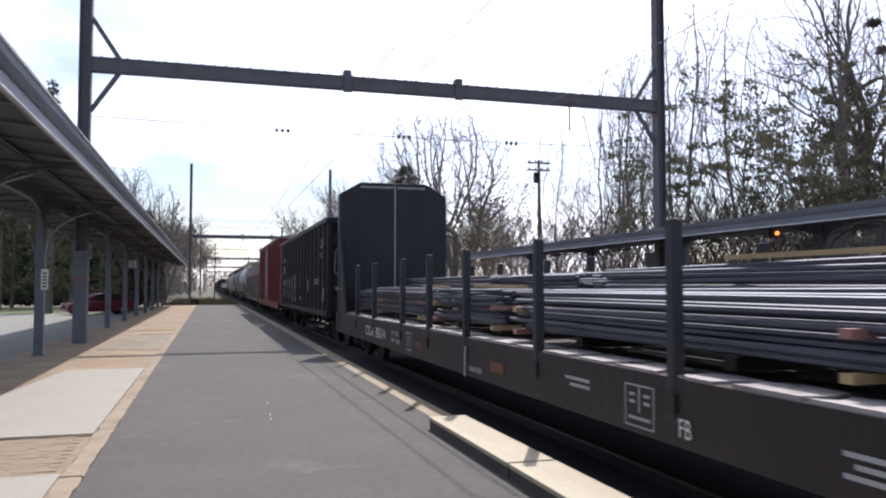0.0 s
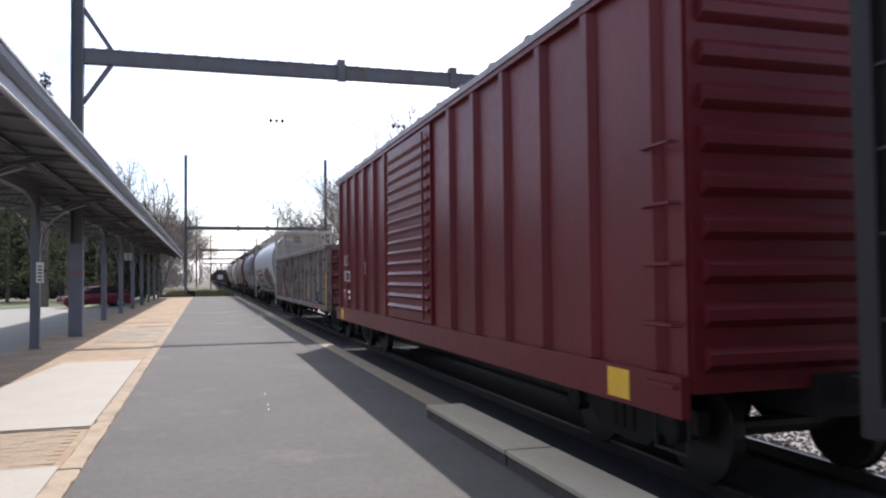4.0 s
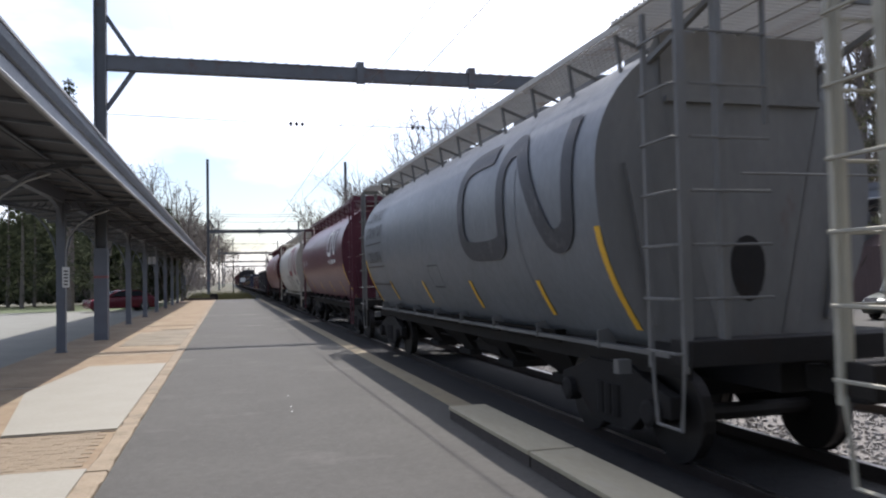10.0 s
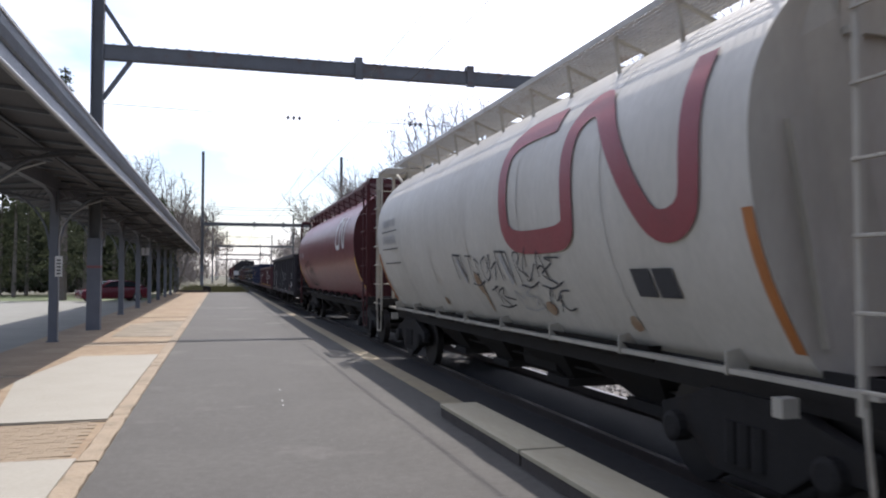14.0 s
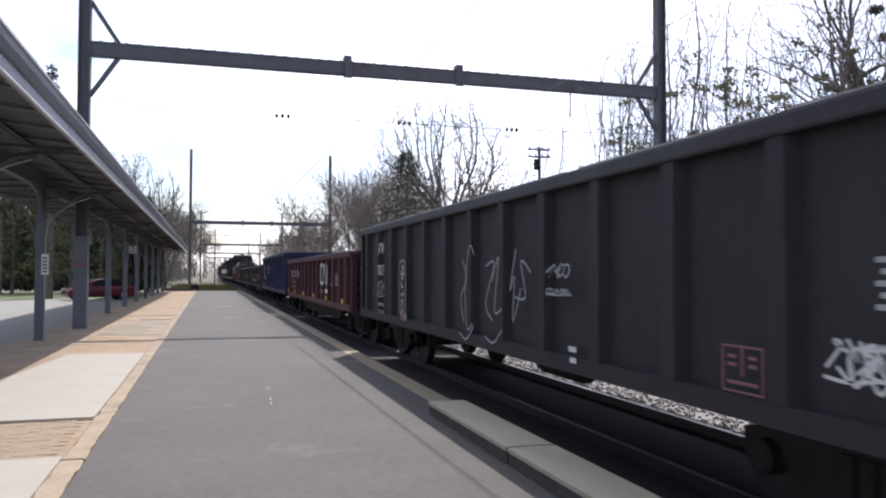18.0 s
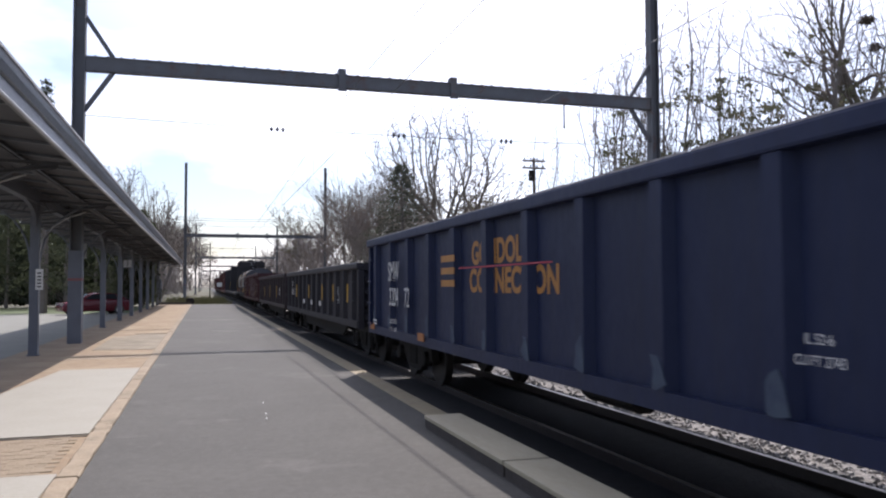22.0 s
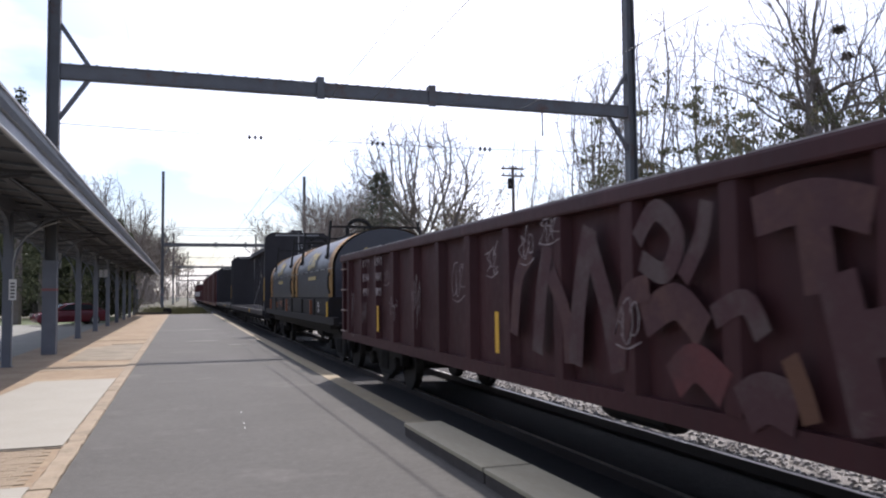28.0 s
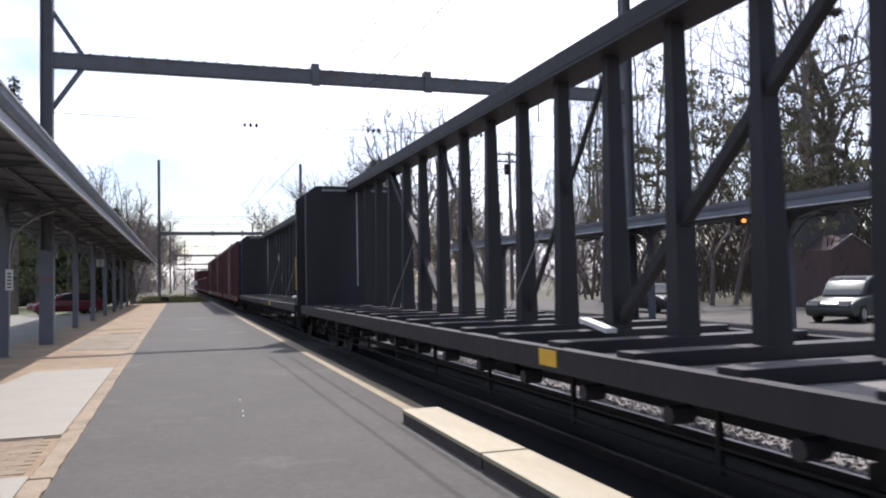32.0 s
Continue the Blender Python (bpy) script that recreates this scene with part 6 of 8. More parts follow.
def boxcar(label, u0, L, body, end, roof, door_y, detail=True, top=4.16, hw=1.55, bottom=0.85):
    car = begin("boxcar", label, u0, L)
    xw = hw - 0.07
    part("body", Mesh().box(-xw, xw, 0.12, L - 0.12, bottom, top), body, car)
    part("roof", Mesh().prism([(-hw - 0.03, top + 0.001), (hw + 0.03, top + 0.001), (hw + 0.03, top + 0.08), (0, top + 0.26), (-hw - 0.03, top + 0.08)], "y", 0.03, L - 0.03), roof, car, "ribbed metal roof")
    for k in range(14):
        y = 0.6 + (L - 1.2) * k / 13
        part("roof_rib", Mesh().prism([(-hw - 0.02, top + 0.082), (0, top + 0.262), (hw + 0.02, top + 0.082), (hw + 0.02, top + 0.12), (0, top + 0.30), (-hw - 0.02, top + 0.12)], "y", y - 0.05, y + 0.05), roof, car)
    for s in (-1, 1):
        n = 15
        for k in range(n):
            y = 0.5 + (L - 1.0) * k / (n - 1)
            if door_y[0] - 0.25 < y < door_y[1] + 0.25:
                continue
            a, b = s * (xw + 0.001), s * hw
            part("side_post", Mesh().prism([(a, y - 0.11), (a, y + 0.11), (b, y + 0.06), (b, y - 0.06)], "z", bottom + 0.14, top - 0.06), body, car)
        x0, x1 = sorted((s * xw, s * (hw + 0.01)))
        part("side_sill", Mesh().box(x0, x1, 0.1, L - 0.1, bottom - 0.18, bottom + 0.13), body, car)
        part("eave", Mesh().box(x0, x1, 0.1, L - 0.1, top - 0.06, top), body, car)
        dx0, dx1 = sorted((s * (xw + 0.002), s * (xw + 0.05)))
        dr = part("sliding_door", Mesh().box(dx0, dx1, door_y[0], door_y[1], bottom + 0.15, top - 0.08), body, car)
        z = bottom + 0.3
        while z < top - 0.25:
            part("door_corrugation", Mesh().prism([(s * (xw + 0.051), z), (s * (xw + 0.1), z + 0.05), (s * (xw + 0.051), z + 0.1)], "y", door_y[0] + 0.08, door_y[1] - 0.08), body, dr)
            z += 0.19
        part("door_rod", Mesh().tube([(s * (xw + 0.09), door_y[0] + 0.3, bottom + 0.2), (s * (xw + 0.09), door_y[0] + 0.3, top - 0.15)], 0.02, 5), body, dr)
    for y0, s in ((0.12, -1), (L - 0.12, 1)):
        en = part("end_wall", Mesh().box(-xw + 0.03, xw - 0.03, min(y0, y0 + s * 0.03), max(y0, y0 + s * 0.03), bottom, top + 0.1), end, car)
        for k in range(10):
            z = bottom + 0.15 + (top - bottom - 0.4) * k / 9
            part("corrugation", Mesh().prism([(y0 + s * 0.031, z), (y0 + s * 0.11, z + 0.06), (y0 + s * 0.11, z + 0.14), (y0 + s * 0.031, z + 0.2)], "x", -xw + 0.12, xw - 0.12), end, en)
        ladder(car, -hw + 0.02, *(sorted((y0 - s * 0.0, y0 - s * 0.42))), bottom - 0.1, 2.9, end, 0.45, rails=False)
        part("step", Mesh().tube([(-hw + 0.06, y0, bottom), (-hw + 0.06, y0, 0.4), (-hw + 0.06, y0 - s * 0.42, 0.4), (-hw + 0.06, y0 - s * 0.42, bottom)], 0.02, 5), UNDER, car)
        part("reflector", Mesh().box(-hw - 0.016, -hw - 0.011, min(y0 - s * 0.7, y0 - s * 1.05), max(y0 - s * 0.7, y0 - s * 1.05), bottom - 0.14, bottom + 0.1), SAFETY, car, "yellow reflective patch")
    running_gear(car, L)
    return car


RED = paint("oxide_red_boxcar", (0.14, 0.018, 0.022), rough=0.38, spot=(0.1, 0.03, 0.025))
REDROOF = paint("galvanised_roof", (0.3, 0.28, 0.28), rough=0.5, metal=0.4)
car = boxcar("oxide-red boxcar with ribbed sides and sliding door", 39.25, 15.6, RED, RED, REDROOF, (6.7, 9.6))
words("EE C", 0.34, WHITE, car, -1.57, 13.98, 2.12, 0.8)
words("88 220", 0.38, WHITE, car, -1.57, 13.84, 1.74, 0.8)
words("LD LMT", 0.12, WHITE, car, -1.57, 14.2, 1.39, 0.9)
words("LT WT", 0.12, WHITE, car, -1.57, 14.2, 1.25, 0.9)
bars(car, 1.56, 13.6, 1.35, 2, 0.3, 0.07)
words("PLATE", 0.1, WHITE, car, -1.57, 11.63, 2.0, 0.9)
words("C", 0.2, WHITE, car, -1.57, 11.63, 1.86, 0.9)

# -- rusty grey gondola
RUSTY = material("flaking_grey_paint", (0.235, 0.215, 0.19), 0.75, dark=(0.14, 0.118, 0.10), scale=0.9, amount=0.9, stretch=(1, 1, 0.6), spot=(0.15, 0.085, 0.06), spot_scale=1.7,
                 spot_edge=(0.55, 0.63), bump=0.3, bump_scale=14, spot2=(0.115, 0.055, 0.042), spot2_scale=4.2, spot2_edge=(0.515, 0.585), streak=0.45)
RUST = material("rusted_end", (0.20, 0.085, 0.072), 0.85, dark=(0.12, 0.05, 0.043), scale=2, amount=0.8, spot=(0.25, 0.15, 0.125), spot_scale=1.5, bump=0.2)
RUSTLET = material("faded_lettering", (0.17, 0.085, 0.06), 0.85, dark=(0.3, 0.28, 0.25), scale=2.2, amount=1.0)
OLDLET = material("rusted_out_lettering", (0.065, 0.042, 0.037), 0.85, dark=(0.12, 0.075, 0.06), scale=4, amount=0.8, spot=(0.27, 0.255, 0.235), spot_scale=4.5, spot_edge=(0.58, 0.66))
DARKLET = material("worn_dark_lettering", (0.06, 0.055, 0.055), 0.8, dark=(0.2, 0.19, 0.175), scale=6, amount=1.0)
car = gondola("old grey gondola with peeling paint and rust", 56.15, 15.98, 2.66, RUSTY, end=RUST, ribs=14, first=0.4, pitch=1.1, rib_w=0.075, grab=UNDER)
ARC = [(0.17, 0.2), (0.05, 0.3), (-0.12, 0.26), (-0.2, 0.05), (-0.18, -0.15), (-0.05, -0.29), (0.15, -0.22)]
RING = [(0.24 * math.cos(a * 0.6283), 0.3 * math.sin(a * 0.6283)) for a in range(11)]
SWING = [(0.16, 0.24), (-0.02, 0.3), (-0.16, 0.2), (-0.08, 0.04), (0.1, -0.04), (0.16, -0.2), (0.0, -0.3), (-0.17, -0.22)]
BENT = [(-0.18, -0.28), (-0.17, 0.28), (0.17, -0.28), (0.18, 0.28)]
PEAK = [(-0.24, -0.28), (0.0, 0.3), (0.24, -0.28)]
COMB = [(0.17, 0.27), (-0.15, 0.27), (-0.15, 0.02), (0.12, 0.02), (-0.15, 0.02), (-0.15, -0.27), (0.18, -0.27)]
HOOK = [(-0.16, 0.28), (-0.16, -0.27), (0.18, -0.27)]
for z, y0, shapes in ((2.08, 12.05, (BENT, PEAK, SWING, ARC, RING, BENT, SWING, PEAK, HOOK)), (1.4, 10.85, (ARC, COMB, BENT, PEAK, RING, PEAK, HOOK))):
    for k, sh in enumerate(shapes):
        y = y0 - k * 1.1
        pts = [(y - py, z + pz) for py, pz in sh]
        stroke(curve_through(pts) if sh in (ARC, RING, SWING) else pts, 0.105, -1.537, OLDLET, car, "faded_letter_shape")
for y, z0, z1 in ((0.1, 0.85, 1.85), (4.0, 1.05, 1.55), (9.0, 1.0, 1.5), (12.3, 1.0, 1.5), (15.9, 0.95, 1.83)):
    reflector(car, 1.61, y, z0, z1, 0.13)
part("stencil_plate", Mesh().box(-1.64, -1.634, 1.5, 2.0, 0.98, 1.2), BLACKPAINT, car)
grey_box(car, 1.636, 1.75, 1.09, 0.22, 0.1)
part("red_tag", Mesh().box(-1.645, -1.637, 1.7, 1.9, 0.82, 0.95), REDSPRAY, car)
part("grab_iron", Mesh().tube([(-1.62, 1.35, 1.3), (-1.7, 1.35, 1.3), (-1.7, 1.35, 1.05), (-1.7, 0.8, 1.0), (-1.62, 0.8, 1.0)], 0.025, 6), UNDER, car)
words("026", 0.3, DARKLET, car, -1.64, 12.75, 1.55, 0.85)
words("54", 0.3, DARKLET, car, -1.64, 13.62, 1.55, 0.7)
words("W", 0.26, DARKLET, car, -1.64, 13.73, 1.88, 0.8)
words("193300", 0.12, DARKLET, car, -1.64, 12.8, 1.17, 0.9)
words("68700", 0.12, DARKLET, car, -1.64, 12.8, 1.02, 0.9)
words("LT WT", 0.11, DARKLET, car, -1.64, 13.55, 1.03, 0.8)
part("end_plate", Mesh().box(-0.84, 0.84, -0.03, 0.1, 0.85, 2.55), RUST, car, "flat rusted end plate", bevel=0.01)

# -- cylindrical covered hoppers


def hull(z):
    """Half width of the round body at a height."""
    pts = ((1.05, 1.02), (1.25, 1.16), (1.65, 1.39), (2.05, 1.54), (2.45, 1.605), (2.85, 1.60), (3.15, 1.52), (3.45, 1.34), (3.7, 1.08), (3.92, 0.72), (4.03, 0.36))
    for k in range(len(pts) - 1):
        (za, xa), (zb, xb) = pts[k], pts[k + 1]
        if z <= zb:
            f = max(0.0, (z - za) / (zb - za))
            ma = (xb - pts[max(0, k - 1)][1]) / (zb - pts[max(0, k - 1)][0]) * (zb - za)
            mb = (pts[min(len(pts) - 1, k + 2)][1] - xa) / (pts[min(len(pts) - 1, k + 2)][0] - za) * (zb - za)
            return (2 * f ** 3 - 3 * f ** 2 + 1) * xa + (f ** 3 - 2 * f ** 2 + f) * ma + (3 * f ** 2 - 2 * f ** 3) * xb + (f ** 3 - f ** 2) * mb
    return 0.3


def hopper(label, u0, L, body, trim, ladder_mat, c0, c1, strips=SAFETY, ends_only=False, sill=None, walk_mat=None):
    car = begin("covered_hopper_car", label, u0, L)
    zs = [1.05 + 0.1 * k for k in range(20)] + [3.05 + 0.07 * k for k in range(14)] + [4.0, 4.03]
    ring = [(-hull(z), z) for z in zs] + [(hull(z), z) for z in reversed(zs)]
    ys = [c0 + (c1 - c0) * k / 6 for k in range(7)]
    b = Mesh().sheet([[(x, y, z) for x, z in ring] for y in ys], close=True)
    ob = part("body", b, body, car, "rounded welded tank body", smooth=True)
    for k in range(1, 6):
        y = ys[k]
        sm = Mesh()
        sm.sheet([[(x * 1.004, y - 0.012, z) for x, z in ring[:len(zs)]], [(x * 1.004, y + 0.012, z) for x, z in ring[:len(zs)]]])
        part("weld_seam", sm, body, ob)
    for y, s in ((c0, -1), (c1, 1)):
        ew = Mesh()
        i = len(ew.v)
        for x, z in ring:
            ew.v.append((x, y, z))
        ew.f.append(tuple(range(len(ring))))
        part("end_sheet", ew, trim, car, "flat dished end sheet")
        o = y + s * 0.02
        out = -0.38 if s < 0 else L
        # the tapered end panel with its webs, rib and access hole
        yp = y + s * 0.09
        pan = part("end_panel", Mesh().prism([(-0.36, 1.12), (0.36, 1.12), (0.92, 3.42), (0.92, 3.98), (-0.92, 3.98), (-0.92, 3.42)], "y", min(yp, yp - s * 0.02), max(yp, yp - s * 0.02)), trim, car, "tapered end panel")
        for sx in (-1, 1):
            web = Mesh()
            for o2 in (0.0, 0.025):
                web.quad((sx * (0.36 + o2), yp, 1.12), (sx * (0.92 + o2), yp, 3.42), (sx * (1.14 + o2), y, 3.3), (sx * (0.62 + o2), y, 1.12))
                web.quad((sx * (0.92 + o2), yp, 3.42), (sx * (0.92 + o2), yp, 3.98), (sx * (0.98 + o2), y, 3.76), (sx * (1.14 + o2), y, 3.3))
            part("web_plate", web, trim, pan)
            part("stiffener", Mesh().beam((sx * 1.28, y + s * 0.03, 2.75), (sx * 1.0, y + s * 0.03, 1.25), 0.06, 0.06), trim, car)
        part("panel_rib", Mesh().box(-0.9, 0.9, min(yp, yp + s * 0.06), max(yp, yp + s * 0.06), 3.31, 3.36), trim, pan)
        part("access_hole", Mesh().prism([(0.2 * math.cos(a * 0.3927), 1.80 + (0.27 if math.sin(a * 0.3927) > 0 else 0.36) * math.sin(a * 0.3927)) for a in range(16)], "y", min(yp + s * 0.004, yp + s * 0.01), max(yp + s * 0.004, yp + s * 0.01)), UNDER, pan, "dark oval access hole")
        part("grab_rail", Mesh().tube([(-0.9, out - s * 0.1, 2.5), (1.4, out - s * 0.1, 2.5)], 0.012, 5), ladder_mat, car)
        for sx in (-1, 1):
            part("end_post", Mesh().box(sx * 1.42 - 0.025, sx * 1.42 + 0.025, min(out - s * 0.1, out - s * 0.16), max(out - s * 0.1, out - s * 0.16), 1.15, 3.95), ladder_mat, car)
            part("end_post", Mesh().box(sx * 1.07 - 0.03, sx * 1.07 + 0.03, min(out - s * 0.1, out - s * 0.18), max(out - s * 0.1, out - s * 0.18), 1.15, 3.95), ladder_mat, car)
            part("end_post", Mesh().box(sx * 0.62 - 0.015, sx * 0.62 + 0.015, min(out - s * 0.1, out - s * 0.14), max(out - s * 0.1, out - s * 0.14), 2.9, 3.95), ladder_mat, car)
            ladder(car, out - s * 0.09, sx * 0.62, sx * 1.38, 0.95, 3.9, ladder_mat, 0.42, face="end", r=0.012, rails=False)
            ladder(car, -1.46 if sx < 0 else 1.46, *(sorted((out - s * 0.12, out - s * 0.62))), 0.95, 3.9, ladder_mat, 0.42, r=0.013)
            part("step", Mesh().tube([(sx * 1.46, out - s * 0.14, 1.0), (sx * 1.46, out - s * 0.2, 0.5), (sx * 1.46, out - s * 0.55, 0.5), (sx * 1.46, out - s * 0.6, 1.0)], 0.02, 5), ladder_mat, car)
        part("end_sill", Mesh().box(-1.45, 1.45, min(out - s * 0.05, out - s * 0.35), max(out - s * 0.05, out - s * 0.35), 1.0, 1.2), UNDER, car, bevel=0.01)
        grate = Mesh()
        ya, yb = sorted((out - s * 0.1, y))
        for x in (-1.42, -0.95, -0.48, 0.0, 0.48, 0.95, 1.39):
            grate.box(x, x + 0.03, ya, yb, 4.0, 4.009)
        plat = part("roof_platform", grate, walk_mat or ladder_mat, car, "grated end platform")
        bar = Mesh().box(-1.42, 1.42, 0, 0.014, 4.01, 4.045).data("grating_bar", walk_mat or ladder_mat)
        for k in range(int((yb - ya) / 0.08) + 1):
            part("grating_bar", bar, walk_mat or ladder_mat, plat, m=pose(0, ya + k * 0.08, 0))
        part("platform_edge", Mesh().box(-1.42, 1.42, min(out - s * 0.06, out - s * 0.098), max(out - s * 0.06, out - s * 0.098), 3.93, 4.06), ladder_mat, car)
        for sx in (-1, 1):
            part("bracket", Mesh().beam((sx * 1.0, y, 3.7), (sx * 1.0, out - s * 0.2, 3.98), 0.05, 0.05), ladder_mat, car)
    for s in (-1, 1):
        part("side_sill", Mesh().box(min(s * 1.13, s * 1.22), max(s * 1.13, s * 1.22), 0.35, L - 0.35, 1.0, 1.04), sill or trim, car)
        # added dark sheet that stands for the shade between hull and sill
        part("sill_web", Mesh().box(min(s * 0.98, s * 1.02), max(s * 0.98, s * 1.02), 0.35, L - 0.35, 0.8, 1.1), UNDER, car)
        k = c0 + 0.75
        while k < c1:
            part("sill_tab", Mesh().prism([(s * 1.02, 0.97), (s * 1.235, 0.99), (s * 1.235, 1.16), (s * 1.02, 1.2)], "y", k - 0.012, k + 0.012), sill or ladder_mat, car)
            k += 1.62
        x = s * 0.95
        walk_ = Mesh()
        for j in range(11):
            xx = s * (0.56 + 0.064 * j)
            walk_.box(xx - 0.006, xx + 0.006, c0 - 0.1, c1 + 0.1, 4.065, 4.13 if j in (0, 10) else 4.095)
        yy = c0
        while yy < c1:
            walk_.box(min(s * 0.56, s * 1.2), max(s * 0.56, s * 1.2), yy, yy + 0.014, 4.075, 4.088)
            yy += 0.1
        part("roof_walk", walk_, walk_mat or ladder_mat, car, "narrow grated roof walkway")
        k = c0 + 0.4
        while k < c1:
            part("walk_bracket", Mesh().beam((s * 1.06, k, 3.66), (s * 1.12, k, 4.065), 0.035, 0.03).beam((s * 0.7, k, 3.9), (s * 1.12, k, 4.05), 0.03, 0.03), ladder_mat, car)
            k += 1.1
        for y in (1.0, L - 1.3):
            part("jacking_pad", Mesh().box(min(s * 1.22, s * 1.36), max(s * 1.22, s * 1.36), y, y + 0.1, 0.8, 0.93), sill or trim, car)
    for k in range(7):
        y = c0 + 0.9 + (c1 - c0 - 1.8) * k / 6
        part("hatch", Mesh().box(-0.42, 0.42, y - 0.55, y + 0.55, 4.05, 4.17), trim, car, bevel=0.02)
    n = 4
    for k in range(n):
        ya, yb = c0 + 1.9 + (c1 - c0 - 3.8) * k / n, c0 + 1.9 + (c1 - c0 - 3.8) * (k + 1) / n
        ym = (ya + yb) / 2
        f = Mesh()
        f.sheet([[(-1.2, ya, 1.1), (1.2, ya, 1.1), (1.2, yb, 1.1), (-1.2, yb, 1.1)], [(-0.5, ym - 0.32, 0.42), (0.5, ym - 0.32, 0.42), (0.5, ym + 0.32, 0.42), (-0.5, ym + 0.32, 0.42)]], close=True)
        part("outlet_funnel", f, UNDER, car, "sloping discharge funnel")
        part("outlet_gate", Mesh().box(-0.6, 0.6, ym - 0.34, ym + 0.34, 0.33, 0.43), UNDER, car)
    if strips is not None:
        for k, y in enumerate((c1 - 0.09, c1 - 2.2, c1 - 5.1, c1 - 8.0, c1 - 10.6, c0 + 0.06)):
            hi = 2.17 if k in (0, 5) else 1.67
            if ends_only and k not in (0, 5):
                continue
            st = Mesh()
            rows_ = []
            for j in range(7):
                lo = 1.2 if k in (0, 5) else 1.27
                z = lo + (hi - lo) * j / 6
                w = 0.055
                rows_.append([(-hull(z) - 0.012, y - w, z), (-hull(z) - 0.012, y + w, z)])
            st.sheet(rows_)
            part("reflector", st, strips, car, "yellow reflective strip")
    running_gear(car, L, sill=(0.7, 1.0), width=0.3)
    return car


def on_hull(z):
    return -hull(z) - 0.02


def round_words(text, size, mat, car, y, z, squeeze=0.8):
    """Lettering laid on the round side: one line, tilted to the skin."""
    ob = words(text, size, mat, car, 0, y, z, squeeze)
    for v in ob.data.vertices:
        v.co.z = hull(z + v.co.y) + 0.008
    return ob


def plate_box(car, y, z):
    """A thin stencilled frame with a bar of small writing and one letter."""
    stroke([(y + 0.15, z + 0.2), (y - 0.15, z + 0.2), (y - 0.15, z - 0.2), (y + 0.15, z - 0.2), (y + 0.15, z + 0.2)], 0.016, on_hull, GREYPAINT, car, "plate_frame")
    stroke([(y + 0.09, z + 0.1), (y - 0.09, z + 0.1)], 0.035, on_hull, GREYPAINT, car, "stencil_bar")
    round_words("C", 0.16, GREYPAINT, car, y, z - 0.08)


def initials(car, y, z, h, lw, mat):
    """An open arc and a zigzag in the size of two painted initials."""
    stroke(curve_through([(y + 0.12, z + h * 0.36), (y + 0.24, z + h * 0.5), (y + 0.36, z + h * 0.3), (y + 0.38, z - h * 0.2), (y + 0.28, z - h * 0.5), (y + 0.13, z - h * 0.4)]), lw, on_hull, mat, car, "initial_stroke")
    stroke([(y - 0.02, z - h * 0.5), (y - 0.02, z + h * 0.5), (y - 0.26, z - h * 0.5), (y - 0.26, z + h * 0.5)], lw, on_hull, mat, car, "initial_stroke")


def noodle(car, y, z, w, h, lw, mat, fx=None):
    """The railway's looping emblem as one bent stroke."""
    pts = [(y + w * 0.17, z + h * 0.5), (y + w * 0.40, z + h * 0.5), (y + w * 0.47, z + h * 0.42), (y + w * 0.5, z + h * 0.3), (y + w * 0.5, z - h * 0.3), (y + w * 0.47, z - h * 0.43),
           (y + w * 0.4, z - h * 0.5), (y + w * 0.14, z - h * 0.5), (y + w * 0.08, z - h * 0.45), (y + w * 0.06, z - h * 0.35), (y + w * 0.06, z + h * 0.25), (y + w * 0.03, z + h * 0.42), (y - w * 0.04, z + h * 0.5),
           (y - w * 0.1, z + h * 0.42), (y - w * 0.28, z - h * 0.38), (y - w * 0.34, z - h * 0.5), (y - w * 0.42, z - h * 0.46), (y - w * 0.46, z - h * 0.3), (y - w * 0.46, z + h * 0.5)]
    fine = pts
    for turn in range(3):
        eased = [fine[0]]
        for p, q in zip(fine, fine[1:]):
            eased += [(p[0] * 0.75 + q[0] * 0.25, p[1] * 0.75 + q[1] * 0.25), (p[0] * 0.25 + q[0] * 0.75, p[1] * 0.25 + q[1] * 0.75)]
        fine = eased + [fine[-1]]
    return stroke(fine, lw, fx or on_hull, mat, car, "emblem", "looping painted railway emblem")


HGREY = paint("pale_grey_hopper", (0.48, 0.5, 0.52), bump=0.02, spec=0.45, streak=0.05, rough=0.42, amount=0.4, spot=(0.33, 0.32, 0.3), spot_edge=(0.6, 0.85), stretch=(1, 1, 0.25))
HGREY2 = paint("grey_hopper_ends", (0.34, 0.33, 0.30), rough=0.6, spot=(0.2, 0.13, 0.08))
WALKSTEEL = material("pale_galvanised_grating", (0.42, 0.40, 0.36), 0.6, 0.0, scale=3, amount=0.5, spot=(0.25, 0.2, 0.15), spot_scale=2)
CREAM = paint("cream_ladder", (0.44, 0.42, 0.35), rough=0.6)
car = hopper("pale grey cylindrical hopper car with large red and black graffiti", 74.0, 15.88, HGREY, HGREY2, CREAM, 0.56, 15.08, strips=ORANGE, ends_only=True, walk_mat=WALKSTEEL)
round_words("376006", 0.36, BLACKPAINT, car, 13.87, 1.95, 0.88)
round_words("CNIS", 0.34, BLACKPAINT, car, 14.23, 2.31, 0.72)
for y, z in ((13.6, 1.74), (13.6, 1.6)):
    stroke([(y - 0.3, z), (y + 0.3, z)], 0.05, on_hull, GREYPAINT, car, "stencil_bar")
stroke([(13.6, 2.28), (13.6, 2.92)], 0.014, on_hull, BLACKPAINT, car, "weld_line")
